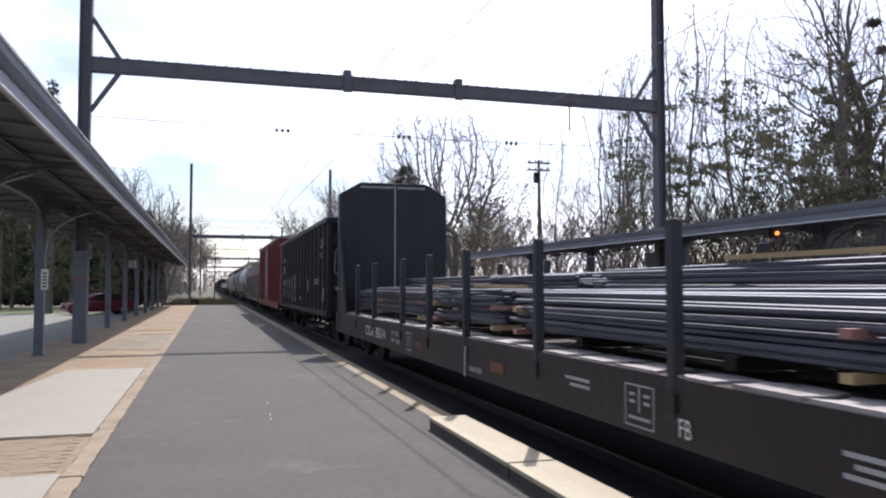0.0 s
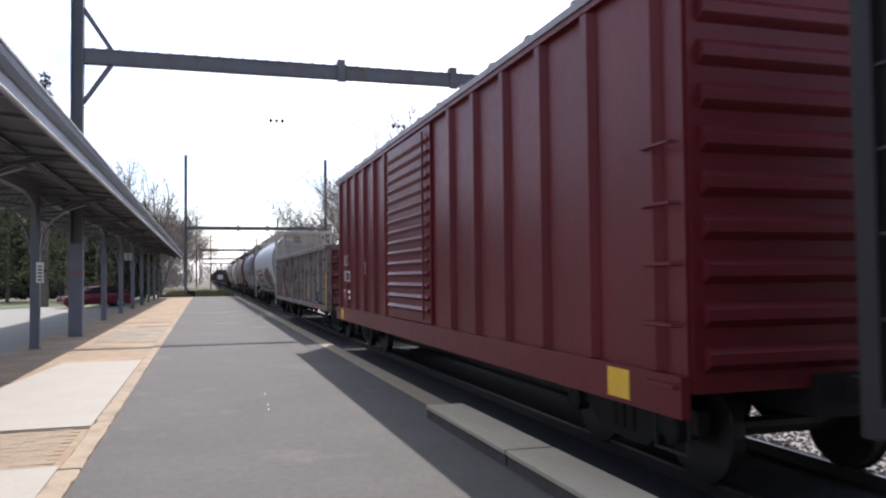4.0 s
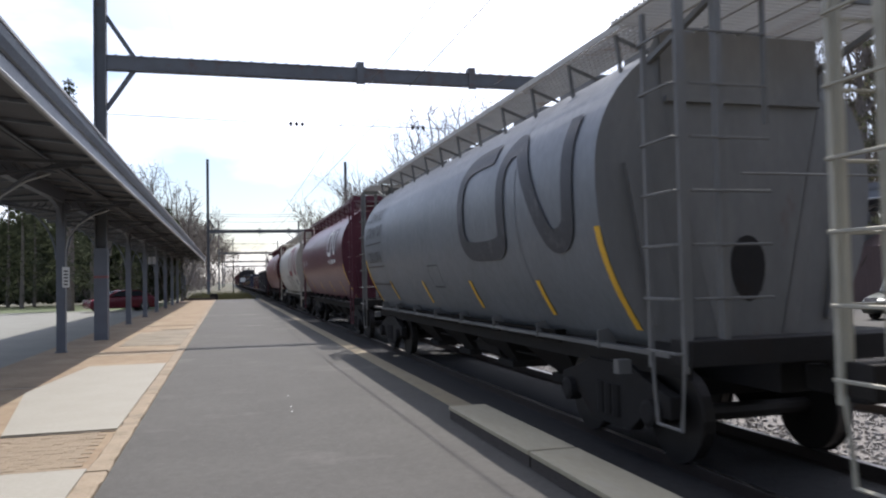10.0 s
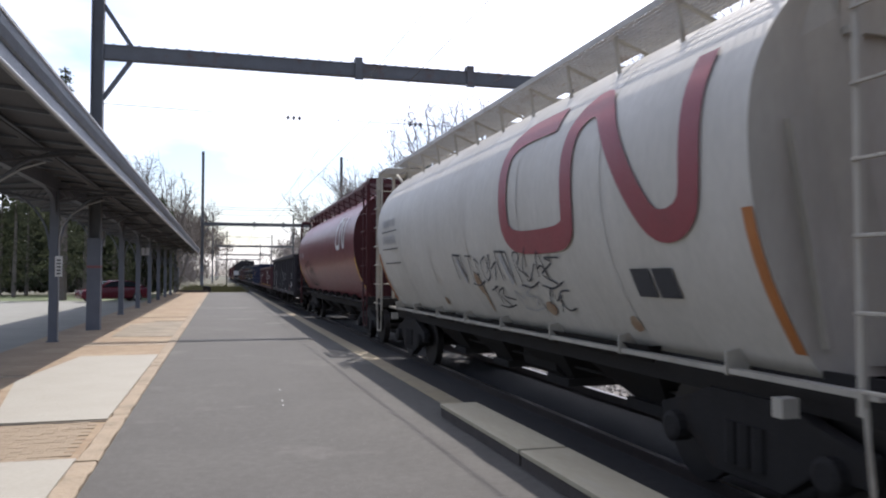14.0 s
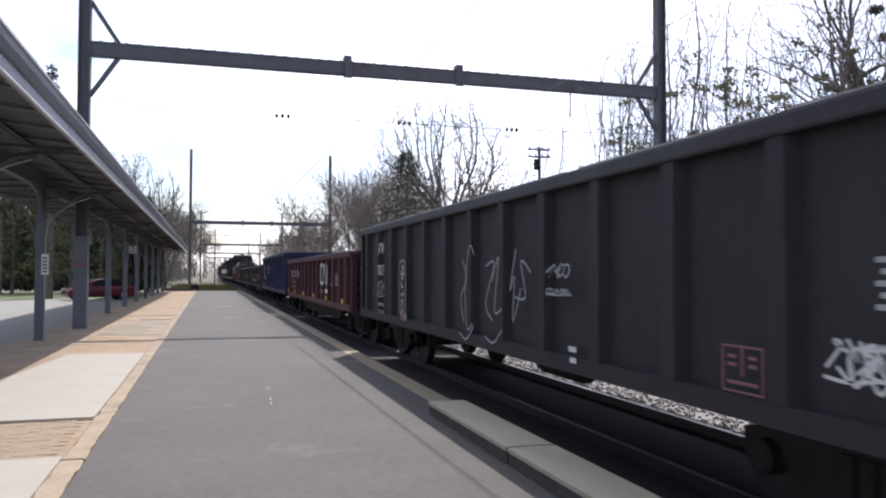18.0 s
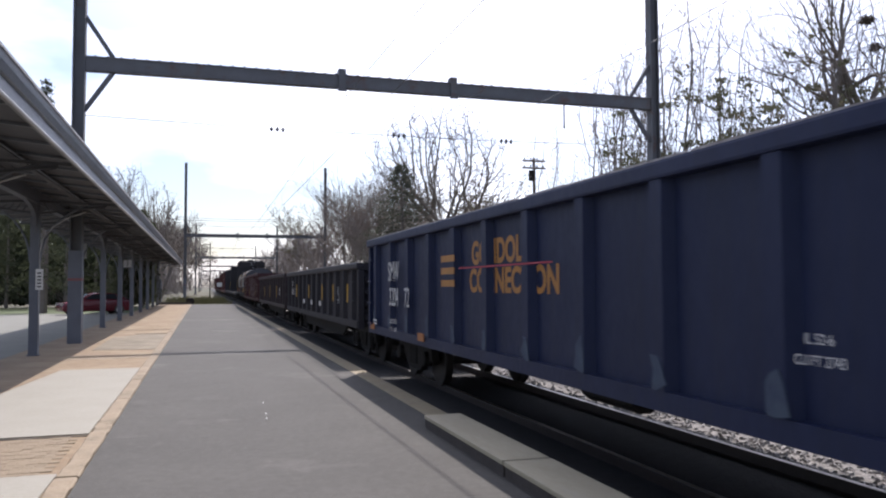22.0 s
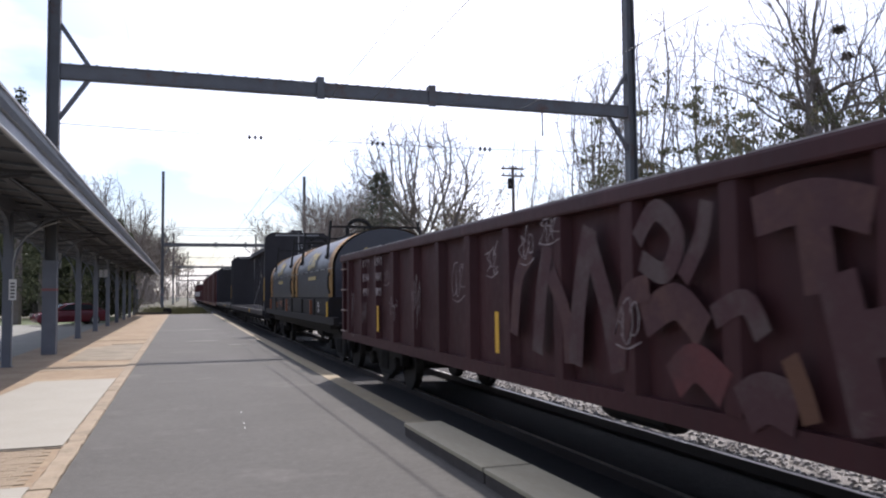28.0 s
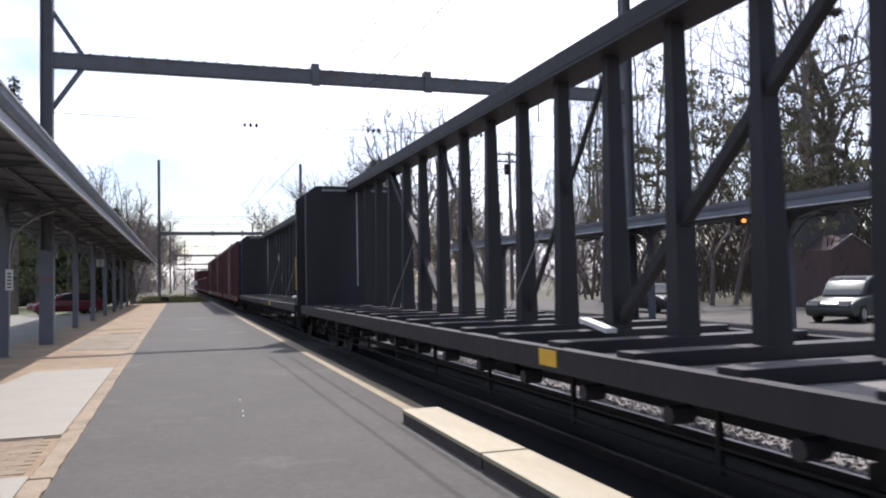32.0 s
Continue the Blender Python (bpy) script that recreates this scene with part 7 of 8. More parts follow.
for y, z, hh in ((14.62, 1.76, 0.11), (14.45, 1.74, 0.1), (14.1, 1.48, 0.12), (13.85, 1.46, 0.1), (13.66, 1.48, 0.08)):
    stroke(curve_through([(y + 0.09, z + hh), (y + 0.03, z - hh), (y - 0.02, z + hh * 0.7), (y - 0.09, z - hh * 0.8)]), 0.03, on_hull, REDSPRAY, car, "graffiti", "thin red scribble")
for txt, z in (("CNIS", 3.74), ("376006", 3.56)):
    ob = words(txt, 0.17, BLACKPAINT, car, 0, 0, 0)
    ob.matrix_basis = Matrix(((0.9, 0, 0, -0.3), (0, 0, -1, 0.462), (0, 1, 0, z), (0, 0, 0, 1)))
for k, z in enumerate((2.7, 2.61, 2.52)):
    for a, b in ((0.0, 0.3 + 0.03 * k), (0.38, 0.72 - 0.04 * k)):
        stroke([(9.1 - a, z), (9.1 - b, z)], 0.035, on_hull, GREYPAINT, car, "stencil_bar")


def blob(car, y, z, r, mat, squash=1.2):
    g = Mesh()
    pts = [(y + r * math.cos(a * 0.628) * (0.8 + 0.3 * rng.random()), z + r * squash * math.sin(a * 0.628) * (0.8 + 0.3 * rng.random())) for a in range(10)]
    i = len(g.v)
    g.v = [(-hull(b) - 0.014 - 0.0006 * (len(car.children) % 9), a, b) for a, b in pts]
    g.f = [tuple(range(10))]
    part("paint_splash", g, mat, car)


GREYSPRAY = material("buffed_grey_spray", (0.085, 0.088, 0.098), 0.6, dark=(0.06, 0.062, 0.07), scale=1.6, amount=0.9, spot=(0.12, 0.12, 0.13), spot_scale=2, bump=0.02)


def mural(car, y0, y1, z0, z1, marks, seed):
    """Big blocky sprayed letters with a pale edge and a red cloud above."""
    rr = random.Random(seed)
    cloud = [(y0 - 0.1 + (y1 - y0 + 0.1) * k / 24, z1 + 0.06 + 0.06 * (1 - k / 24) + 0.06 * abs(math.sin(k * 0.9)) + 0.05 * rr.random()) for k in range(25)]
    stroke(curve_through(cloud), 0.12, on_hull, REDSPRAY, car, "graffiti", "red sprayed outline")
    n = len(marks)
    w = (y1 - y0) / n

    def slab(pts, wd, off, mat):
        stroke(pts, wd, lambda z: on_hull(z) - off, mat, car, "graffiti", "black sprayed block letter" if mat is BLACKSPRAY else "pale sprayed edge")
    limbs = {"E": ((0.30, 1.0, 0.30, 0.0, 0.3), (0.4, 0.9, -0.42, 0.95, 0.22), (0.4, 0.5, -0.36, 0.6, 0.2), (0.4, 0.12, -0.44, 0.08, 0.24)),
             "K": ((0.30, 1.0, 0.26, 0.0, 0.3), (0.2, 0.42, -0.36, 1.0, 0.26), (0.22, 0.5, -0.46, 0.02, 0.28)),
             "S": ((-0.4, 0.95, 0.36, 0.86, 0.22), (0.34, 0.9, 0.3, 0.5, 0.28), (0.36, 0.55, -0.36, 0.48, 0.2), (-0.3, 0.52, -0.34, 0.1, 0.28), (-0.4, 0.08, 0.42, 0.12, 0.22)),
             "T": ((0.46, 0.98, -0.46, 0.9, 0.24), (0.02, 0.95, -0.06, 0.0, 0.34))}
    for k, mark in enumerate(marks):
        a = y1 - w * (k + 0.5)
        h = (z1 - z0) * (0.94 + 0.01 * k)
        lean = rr.uniform(-0.08, 0.08)
        lines = [([(a + w * p + lean * q, z0 + h * q), (a + w * u + lean * v, z0 + h * v)], d * (w if abs(p - u) < 0.2 else h)) for p, q, u, v, d in limbs[mark]]
        for pts, wd in lines:
            slab(pts, wd + 0.10, 0.002 + 0.0004 * k, WHITE)
        for q, (pts, wd) in enumerate(lines):
            slab(pts, wd, 0.006 + 0.0006 * q, BLACKSPRAY)
    stroke([(y0 - 0.1, z0 + 0.02), (y1 + 0.1, z0 + 0.02)], 0.2, lambda z: on_hull(z) - 0.011, BLACKSPRAY, car, "graffiti", "black sprayed base line")


mural(car, 8.0, 13.35, 1.12, 2.02, "EKSET", 3)
for ya, yb in ((7.7, 13.4), (3.3, 6.7)):
    part("painted_sill", Mesh().box(-1.226, -1.222, ya, yb, 1.035, 1.13), BLACKSPRAY, car, "sill sprayed over in black")
crest = curve_through([(6.66, 1.6), (6.55, 2.02), (6.1, 2.0), (5.75, 2.06), (5.5, 2.22), (5.28, 2.06), (5.12, 2.3), (4.98, 2.12), (4.7, 2.22), (4.4, 2.24), (4.1, 2.14), (3.92, 2.2), (3.72, 2.26), (3.4, 2.28), (3.3, 1.9)], 6)
block = Mesh()
cols = []
for y, top in crest:
    cols.append([(on_hull(1.16 + (top - 1.16) * j / 14), y, 1.16 + (top - 1.16) * j / 14) for j in range(15)])
block.sheet(cols)
part("paint_block", block, GREYSPRAY, car, "dark grey sprayed fill with a wavy black rim", smooth=True)
stroke(crest, 0.085, lambda z: on_hull(z) - 0.006, BLACKSPRAY, car, "graffiti", "black sprayed rim")
for ya, za, yb, zb in ((5.55, 2.15, 5.2, 1.3), (5.15, 2.2, 5.35, 1.25), (4.95, 2.1, 4.55, 1.25), (4.45, 2.18, 4.05, 1.3), (3.85, 2.3, 3.6, 1.3), (6.3, 1.95, 6.0, 1.3), (6.1, 1.3, 5.5, 1.36)):
    stroke(curve_through([(ya, za), ((ya + yb) / 2 + 0.09, (za + zb) / 2 + 0.15), (yb, zb)]), 0.075, lambda z: on_hull(z) - 0.007, BLACKSPRAY, car, "graffiti", "black sprayed line")
for y, za, zb in ((5.62, 2.05, 1.75), (5.36, 1.98, 1.7), (5.3, 1.6, 1.4), (4.75, 2.1, 1.95), (4.62, 1.8, 1.6)):
    stroke([(y, za), (y - 0.02, zb)], 0.022, lambda z: on_hull(z) - 0.009, WHITE, car, "paint_drip", "thin white drip")
for k in range(40):
    blob(car, 6.7 + 1.5 * rng.random() if k < 24 else 2.0 + rng.random() * 1.3, 1.2 + rng.random() * 0.85, 0.035 + rng.random() * 0.085, REDSPRAY, 1.6)
for y in (2.95, 2.62):
    stroke([(y + 0.14, 1.78), (y - 0.14, 1.78)], 0.22, lambda z: on_hull(z) - 0.012, BLACKSPRAY, car, "test_panel", "dark consolidated stencil panel")
for k in range(6):
    y = 1.75 + 0.13 * k
    stroke(curve_through([(y + 0.05, 1.25), (y - 0.03, 1.22), (y + 0.03, 1.16), (y - 0.04, 1.12)][:: 1 if k % 2 else -1]), 0.022, on_hull, BLACKSPRAY, car, "graffiti", "small black scribble on the skin")
for k in range(8):
    blob(car, 13.1 + rng.random() * 0.9, 1.2 + rng.random() * 0.7, 0.05 + rng.random() * 0.1, REDSPRAY)

HDARK = paint("dark_grey_hopper", (0.15, 0.163, 0.18), bump=0.02, spec=0.4, streak=0.2, rough=0.45, amount=0.4, spot=(0.2, 0.2, 0.2))
FADEDBLACK = material("faded_black_lettering", (0.08, 0.085, 0.09), 0.7, scale=3)
HDARK2 = paint("dark_grey_ends", (0.175, 0.172, 0.165), rough=0.55)
car = hopper("mid-grey cylindrical hopper car with dark looping emblem", 91.6, 14.6, HDARK, HDARK2, HDARK2, 0.9, 13.4, walk_mat=WALKSTEEL)
noodle(car, 3.25, 2.68, 3.8, 1.24, 0.26, BLACKSPRAY)
round_words("CNLX10916", 0.36, BLACKPAINT, car, 12.15, 2.2, 0.82)
for z, count in ((3.14, 8), (2.78, 8)):
    for k in range(count):
        y = 13.0 - k * 0.235 - (3.14 - z) * 0.2
        stroke([(y + 0.03, z - 0.13), (y - 0.02, z + 0.13)], 0.05, on_hull, FADEDBLACK, car, "name_bar")
        stroke([(y - 0.02, z + (0.11 if k % 2 else -0.11)), (y - 0.12, z + (0.11 if k % 3 else -0.02))], 0.045, lambda q: on_hull(q) - 0.002, FADEDBLACK, car, "name_bar")
for z in (2.52, 2.0, 1.6):
    stroke([(11.2, z), (13.1, z)], 0.035, on_hull, BLACKPAINT, car, "rule_line")
stroke([(7.5, 1.93), (6.83, 1.93), (6.83, 1.57), (7.5, 1.57), (7.5, 1.93)], 0.025, lambda z: on_hull(z) - 0.004, FADEDBLACK, car, "patch_edge")

HMAROON = paint("maroon_hopper", (0.115, 0.028, 0.046), bump=0.02, spec=0.45, streak=0.2, rough=0.36, amount=0.5, spot=(0.08, 0.03, 0.03))
DUSTYRED = material("dusty_red_grating", (0.21, 0.145, 0.14), 0.65, scale=3, amount=0.6, spot=(0.1, 0.05, 0.05), spot_scale=2)
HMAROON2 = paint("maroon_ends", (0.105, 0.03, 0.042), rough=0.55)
car = hopper("maroon cylindrical hopper car with pale looping emblem", 108.0, 14.0, HMAROON, HMAROON2, HMAROON2, 0.9, 13.35, sill=UNDER, walk_mat=DUSTYRED)
OVERPAINT = material("greyed_overpaint", (0.105, 0.06, 0.078), 0.5, dark=(0.09, 0.042, 0.06), scale=1.2, amount=0.8)
patch_ = Mesh()
patch_.sheet([[(-hull(z) - 0.006, 4.42, z), (-hull(z) - 0.006, 2.1, z)] for z in [2.52 + 0.09 * k for k in range(10)]])
part("overpaint", patch_, OVERPAINT, car, "greyed square behind the emblem")
noodle(car, 3.25, 2.90, 1.85, 0.70, 0.13, WHITE)
round_words("www.", 0.36, WHITE, car, 3.82, 2.33, 1.0)
for y in (3.06, 2.53):
    stroke([(y - 0.19, 2.31), (y + 0.19, 2.31)], 0.12, on_hull, WHITE, car, "stencil_bar")
round_words("9504", 0.36, WHITE, car, 11.47, 2.40)
round_words("CNLX", 0.36, WHITE, car, 12.38, 2.40)
plate_box(car, 10.2, 2.5)

HWHITE = paint("white_hopper", (0.52, 0.50, 0.45), bump=0.02, rough=0.5, amount=0.6, streak=0.1, dark=(0.41, 0.385, 0.33), spot=(0.36, 0.28, 0.19), spot_edge=(0.63, 0.85))
HWHITE2 = paint("dirty_white_ends", (0.42, 0.39, 0.33), rough=0.65, spot=(0.2, 0.13, 0.08), spot_edge=(0.58, 0.8))
EMB = material("red_emblem", (0.235, 0.038, 0.05), 0.5, scale=3, amount=0.5, dark=(0.17, 0.04, 0.05), bump=0.02)
car = hopper("dirty white cylindrical hopper car with red looping emblem", 123.7, 14.2, HWHITE, HWHITE2, HWHITE2, 1.0, 13.3, strips=ORANGE, ends_only=True, walk_mat=WALKSTEEL)
noodle(car, 3.5, 2.72, 4.05, 1.27, 0.26, EMB)
for y in (2.62, 2.27):
    stroke([(y + 0.15, 1.66), (y - 0.15, 1.66)], 0.24, on_hull, BLACKSPRAY, car, "test_panel", "dark consolidated stencil panel")
for z in (2.76, 2.42):
    for k in range(8):
        stroke([(12.62 - 0.15 * k, z - 0.08), (12.66 - 0.15 * k, z + 0.08)], 0.07, on_hull, GREYPAINT, car, "letter_bar")
for z in (2.59, 2.24, 1.96):
    stroke([(11.35, z), (12.75, z)], 0.022, on_hull, BLACKSPRAY, car, "ruled_line")
RUSTRUN = material("rust_run", (0.25, 0.15, 0.085), 0.8, dark=(0.36, 0.29, 0.2), scale=5, amount=1.0)
for y, z, r, q in ((7.05, 1.62, 0.12, 1.3), (6.98, 1.4, 0.05, 4.0), (9.2, 1.3, 0.1, 0.7), (4.9, 1.35, 0.14, 0.6), (3.1, 1.28, 0.1, 0.8)):
    blob(car, y, z, r, RUSTRUN, q)
for k in range(6):
    y = 7.65 - k * 0.62
    if k % 3 == 0:
        stroke([(y + 0.2, 1.66), (y + 0.22, 2.02), (y - 0.16, 2.0), (y - 0.2, 1.7)], 0.028, lambda z: on_hull(z) - 0.002, BLACKSPRAY, car, "graffiti", "thin black tag")
        stroke([(y + 0.05, 1.98), (y - 0.1, 1.62)], 0.09, lambda z: on_hull(z) - 0.003, GREYPAINT, car, "graffiti", "smudged grey tag stroke")
    else:
        scribble(rng, y, 1.82, 0.5, 0.34, 1, 0.02, lambda z: on_hull(z) - 0.002, BLACKSPRAY, car)
for k in range(3):
    scribble(rng, 6.3 - k * 0.9, 1.46, 0.55, 0.22, 1, 0.018, lambda z: on_hull(z) - 0.002, GREYPAINT if k % 2 else BLACKSPRAY, car)

HRED = paint("red_hopper", (0.165, 0.03, 0.041), bump=0.02, spec=0.4, streak=0.2, rough=0.36, amount=0.5, spot=(0.13, 0.04, 0.04))
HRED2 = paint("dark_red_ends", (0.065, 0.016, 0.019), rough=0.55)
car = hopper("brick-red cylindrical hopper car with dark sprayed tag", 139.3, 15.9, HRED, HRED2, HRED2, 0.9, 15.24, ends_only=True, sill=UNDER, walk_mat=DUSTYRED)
round_words("377786", 0.3, WHITE, car, 13.55, 2.47)
initials(car, 14.36, 2.47, 0.22, 0.036, WHITE)
plate_box(car, 11.9, 2.5)
noodle(car, 3.2, 2.9, 1.6, 0.8, 0.14, WHITE)
for k in range(4):
    scribble(rng, 11.05 + k * 0.6, 1.78, 0.6, 0.6, 2, 0.03, lambda z: on_hull(z) - 0.002, BLACKSPRAY, car)
loop = curve_through([(13.25, 2.05), (12.9, 2.1), (12.6, 2.2), (12.3, 2.12), (12.0, 2.22), (11.65, 2.24), (11.3, 2.08), (10.95, 2.12), (10.66, 2.02), (10.62, 1.7), (10.75, 1.45), (11.1, 1.36), (11.6, 1.33), (12.2, 1.36), (12.8, 1.5), (13.15, 1.75), (13.25, 2.05)])
stroke(loop, 0.035, lambda z: on_hull(z) - 0.003, BLACKSPRAY, car, "graffiti", "black sprayed outline")

# -- gondolas of the second half
BLK2 = paint("faded_black_gondola", (0.039, 0.036, 0.040), rough=0.65, spot=(0.03, 0.025, 0.025))
car = gondola("faded black ribbed gondola with white graffiti", 156.8, 15.25, 2.68, BLK2, ribs=13)
words("ATW", 0.3, WHITE, car, -1.64, 12.96, 2.2, 0.75)
words("700219", 0.28, WHITE, car, -1.64, 12.98, 1.78, 0.75)
words("LD LMT 219900", 0.1, WHITE, car, -1.64, 12.97, 1.12, 0.8)
words("LT WT   66100", 0.1, WHITE, car, -1.64, 12.97, 0.98, 0.8)
tag_group(car, rng, 1.63, ((12.97, 1.45, 0.6, 0.26, 4, 0.018), (7.7, 1.5, 0.5, 0.9, 2, 0.022), (6.7, 1.5, 0.5, 0.85, 2, 0.022), (5.9, 1.6, 0.5, 0.7, 2, 0.02), (4.9, 1.75, 0.5, 0.14, 4, 0.02), (4.9, 1.55, 0.5, 0.05, 6, 0.015)), GREYPAINT)
grey_box(car, 1.63, 2.2, 1.12, 0.2, 0.15, FADEDRED, 0.014)
for txt, x0 in (("ATW", -0.1), ("700219", 0.45)):
    ob = words(txt, 0.17, GREYPAINT, car, 0, 0, 0)
    ob.matrix_basis = Matrix(((0.85, 0, 0, x0), (0, 0, -1, -0.004), (0, 1, 0, 2.3), (0, 0, 0, 1)))
bars(car, 1.63, 1.08, 1.78, 5, 0.16, 0.03, GREYPAINT)
for k in range(3):
    scribble(rng, 1.0 + 0.16 * k, 1.24 + 0.02 * k, 0.34, 0.3 - 0.06 * k, 3, 0.022, -1.645 - 0.001 * k, WHITE, car)
bars(car, 1.63, 4.6, 1.0, 2, 0.16, 0.05)
bx = []
for a in range(49):
    t = a / 48 * 6.283
    bx.append((11.2 + 0.008 * math.sin(a * 2.1) + 0.24 * math.copysign(abs(math.cos(t)) ** 0.45, math.cos(t)), 1.475 + 0.012 * math.sin(a * 1.7) + 0.47 * math.copysign(abs(math.sin(t)) ** 0.55, math.sin(t))))
stroke(bx, 0.026, -1.643, GREYPAINT, car)
for zc, lines in ((1.78, (((0.09, -0.07), (-0.09, -0.07), (-0.09, 0.02), (0.0, 0.06), (0.09, -0.07)), ((0.0, -0.07), (0.0, 0.06), (-0.09, 0.08)))),
                  (1.57, (((-0.08, 0.04), (-0.02, 0.09), (0.07, 0.05), (0.08, -0.04), (0.0, -0.09), (-0.08, -0.05)),)),
                  (1.36, (((0.09, 0.0), (-0.08, 0.0)), ((-0.08, 0.08), (-0.08, -0.08)))),
                  (1.16, (((0.06, 0.1), (0.06, -0.1), (-0.03, -0.09), (-0.09, 0.0), (-0.04, 0.08), (0.06, 0.1)),))):
    for line in lines:
        stroke(curve_through([(11.2 + a, zc + b) for a, b in line]) if len(line) > 4 else [(11.2 + a, zc + b) for a, b in line], 0.022, -1.6445, WHITE, car, "graffiti", "thin white hand-sprayed mark")
part("orange_patch", Mesh().box(-1.645, -1.638, 10.9, 11.3, 0.92, 1.05), RUSTLET, car)

MAROON = paint("oxide_maroon_gondola", (0.075, 0.022, 0.028), rough=0.5, spot=(0.045, 0.02, 0.018))
car = gondola("oxide-red gondola with white lettering and yellow patches", 173.2, 15.4, 2.26, MAROON, ribs=14, belly=True)
for mark, y in (("ICG", 13.35), ("245", 12.35), ("580", 11.35)):
    words(mark, 0.34, WHITE, car, -1.64, y, 1.70, 1.15)
words("LD LMT", 0.13, WHITE, car, -1.64, 13.17, 1.39, 0.9)
words("LT WT", 0.13, WHITE, car, -1.64, 13.17, 1.22, 0.9)
words("197400", 0.13, WHITE, car, -1.64, 12.38, 1.38, 1.1)
words("65600", 0.13, WHITE, car, -1.64, 12.35, 1.22, 1.1)
for y in (15.0, 12.37, 9.65, 6.79, 4.06, 1.2):
    part("reflector", Mesh().box(-1.648, -1.638, y - 0.19, y + 0.09, 0.965, 1.075), SAFETY, car, "yellow reflective patch")
grey_box(car, 1.63, 2.12, 1.55, 0.2, 0.15, WHITE, 0.012)
words("IL 52-6", 0.085, WHITE, car, -1.64, 3.12, 1.53, 0.9)
words("CU. FT. 2000", 0.085, WHITE, car, -1.64, 3.02, 1.42, 0.9)
noodle(car, 4.42, 1.70, 1.45, 0.54, 0.095, WHITE, -1.645)
words("www.", 0.2, WHITE, car, -1.64, 4.9, 1.21, 1.0)
bars(car, 1.63, 3.98, 1.17, 1, 0.5, 0.1)

BLUE = paint("faded_blue_gondola", (0.019, 0.0265, 0.066), rough=0.5, dark=(0.012, 0.017, 0.042), spot=(0.035, 0.05, 0.075), spot_edge=(0.64, 0.72))
GOLD = material("gold_lettering", (0.42, 0.19, 0.04), 0.6, scale=3, amount=0.5)
car = gondola("blue ribbed gondola with gold and white lettering", 189.8, 15.3, 2.66, BLUE, ribs=12)
words("SMW", 0.5, WHITE, car, -1.64, 12.94, 1.97, 0.72)
words("3204", 0.46, WHITE, car, -1.64, 12.92, 1.52, 0.75)
words("72", 0.46, WHITE, car, -1.64, 11.99, 1.52, 0.75)
words("LD LMT 219700", 0.11, WHITE, car, -1.64, 12.97, 1.1, 0.75)
words("LT WT   66300", 0.11, WHITE, car, -1.64, 12.97, 0.96, 0.75)
words("GONDOLA", 0.40, GOLD, car, -1.536, 8.0, 2.13, 0.95, bold=0.014)
words("CONNECTION", 0.40, GOLD, car, -1.536, 7.7, 1.78, 1.0, bold=0.014)
for k in range(3):
    part("gold_bar", Mesh().box(-1.645, -1.638, 9.4, 10.0, 1.72 + k * 0.17, 1.81 + k * 0.17), GOLD, car)
words("IL 52-6", 0.085, WHITE, car, -1.64, 2.9, 1.43, 0.9)
words("CU FT 2743", 0.085, WHITE, car, -1.64, 2.9, 1.31, 0.9)
stroke([(9.2, 1.96), (6.3, 1.96)], 0.02, -1.643, REDSPRAY, car, "rule_line")
for y in (14.72, 11.1, 0.7):
    part("orange_patch", Mesh().box(-1.648, -1.638, y - 0.18, y + 0.18, 0.88, 1.0), ORANGE, car)
bars(car, 1.63, 14.5, 1.05, 2, 0.3, 0.03)
BAREBLUE = material("bare_pale_blue_patch", (0.05, 0.075, 0.11), 0.7, dark=(0.022, 0.032, 0.072), scale=5, amount=1.0)
for k in range(12):
    y = 0.75 + 13.8 * k / 11
    e = [rng.uniform(-0.04, 0.04) for n in range(12)]
    part("rubbed_patch", Mesh().prism([(y - 0.09 + e[0], 0.98 + e[1]), (y - 0.02 + e[2], 0.95), (y + 0.09 + e[3], 1.0 + e[4]), (y + 0.05 + e[5], 1.12 + e[6]), (y + 0.07 + e[7], 1.2 + e[8]), (y - 0.03 + e[9], 1.24 + 2 * e[10]), (y - 0.08, 1.1 + e[11])], "x", -1.637, -1.632), BAREBLUE, car, "rubbed pale blue patch")

car = gondola("low black gondola with yellow strips", 206.2, 15.2, 2.25, BLK2, ribs=13, belly=True)
words("ICG", 0.26, WHITE, car, -1.64, 12.95, 1.83, 1.05)
words("2455", 0.33, WHITE, car, -1.64, 12.93, 1.52, 1.1)
words("73", 0.33, WHITE, car, -1.64, 12.02, 1.52, 1.05)
for y in (11.66, 8.24, 5.3, 3.33, 1.2):
    reflector(car, 1.63, y, 1.35, 1.78)
grey_box(car, 1.63, 2.5, 1.5, 0.14, 0.2, GREYPAINT, 0.012)
for y in (9.44, 7.53, 5.69):
    part("white_patch", Mesh().prism([(y - 0.18, 1.19), (y - 0.13, 1.16), (y + 0.14, 1.17), (y + 0.18, 1.2), (y + 0.17, 1.3), (y - 0.16, 1.31)], "x", -1.648, -1.638), WHITE, car)

BRNBLK = paint("brown_black_gondola", (0.042, 0.031, 0.033), rough=0.55, spot=(0.035, 0.022, 0.02))
car = gondola("low brown-black gondola with stencilled panel", 222.4, 15.7, 2.25, BRNBLK, ribs=13, belly=True)
for y in (3.7, 7.5, 11.0):
    reflector(car, 1.63, y, 1.2, 1.75, 0.07)
grey_box(car, 1.63, 2.13, 1.5, 0.2, 0.15)

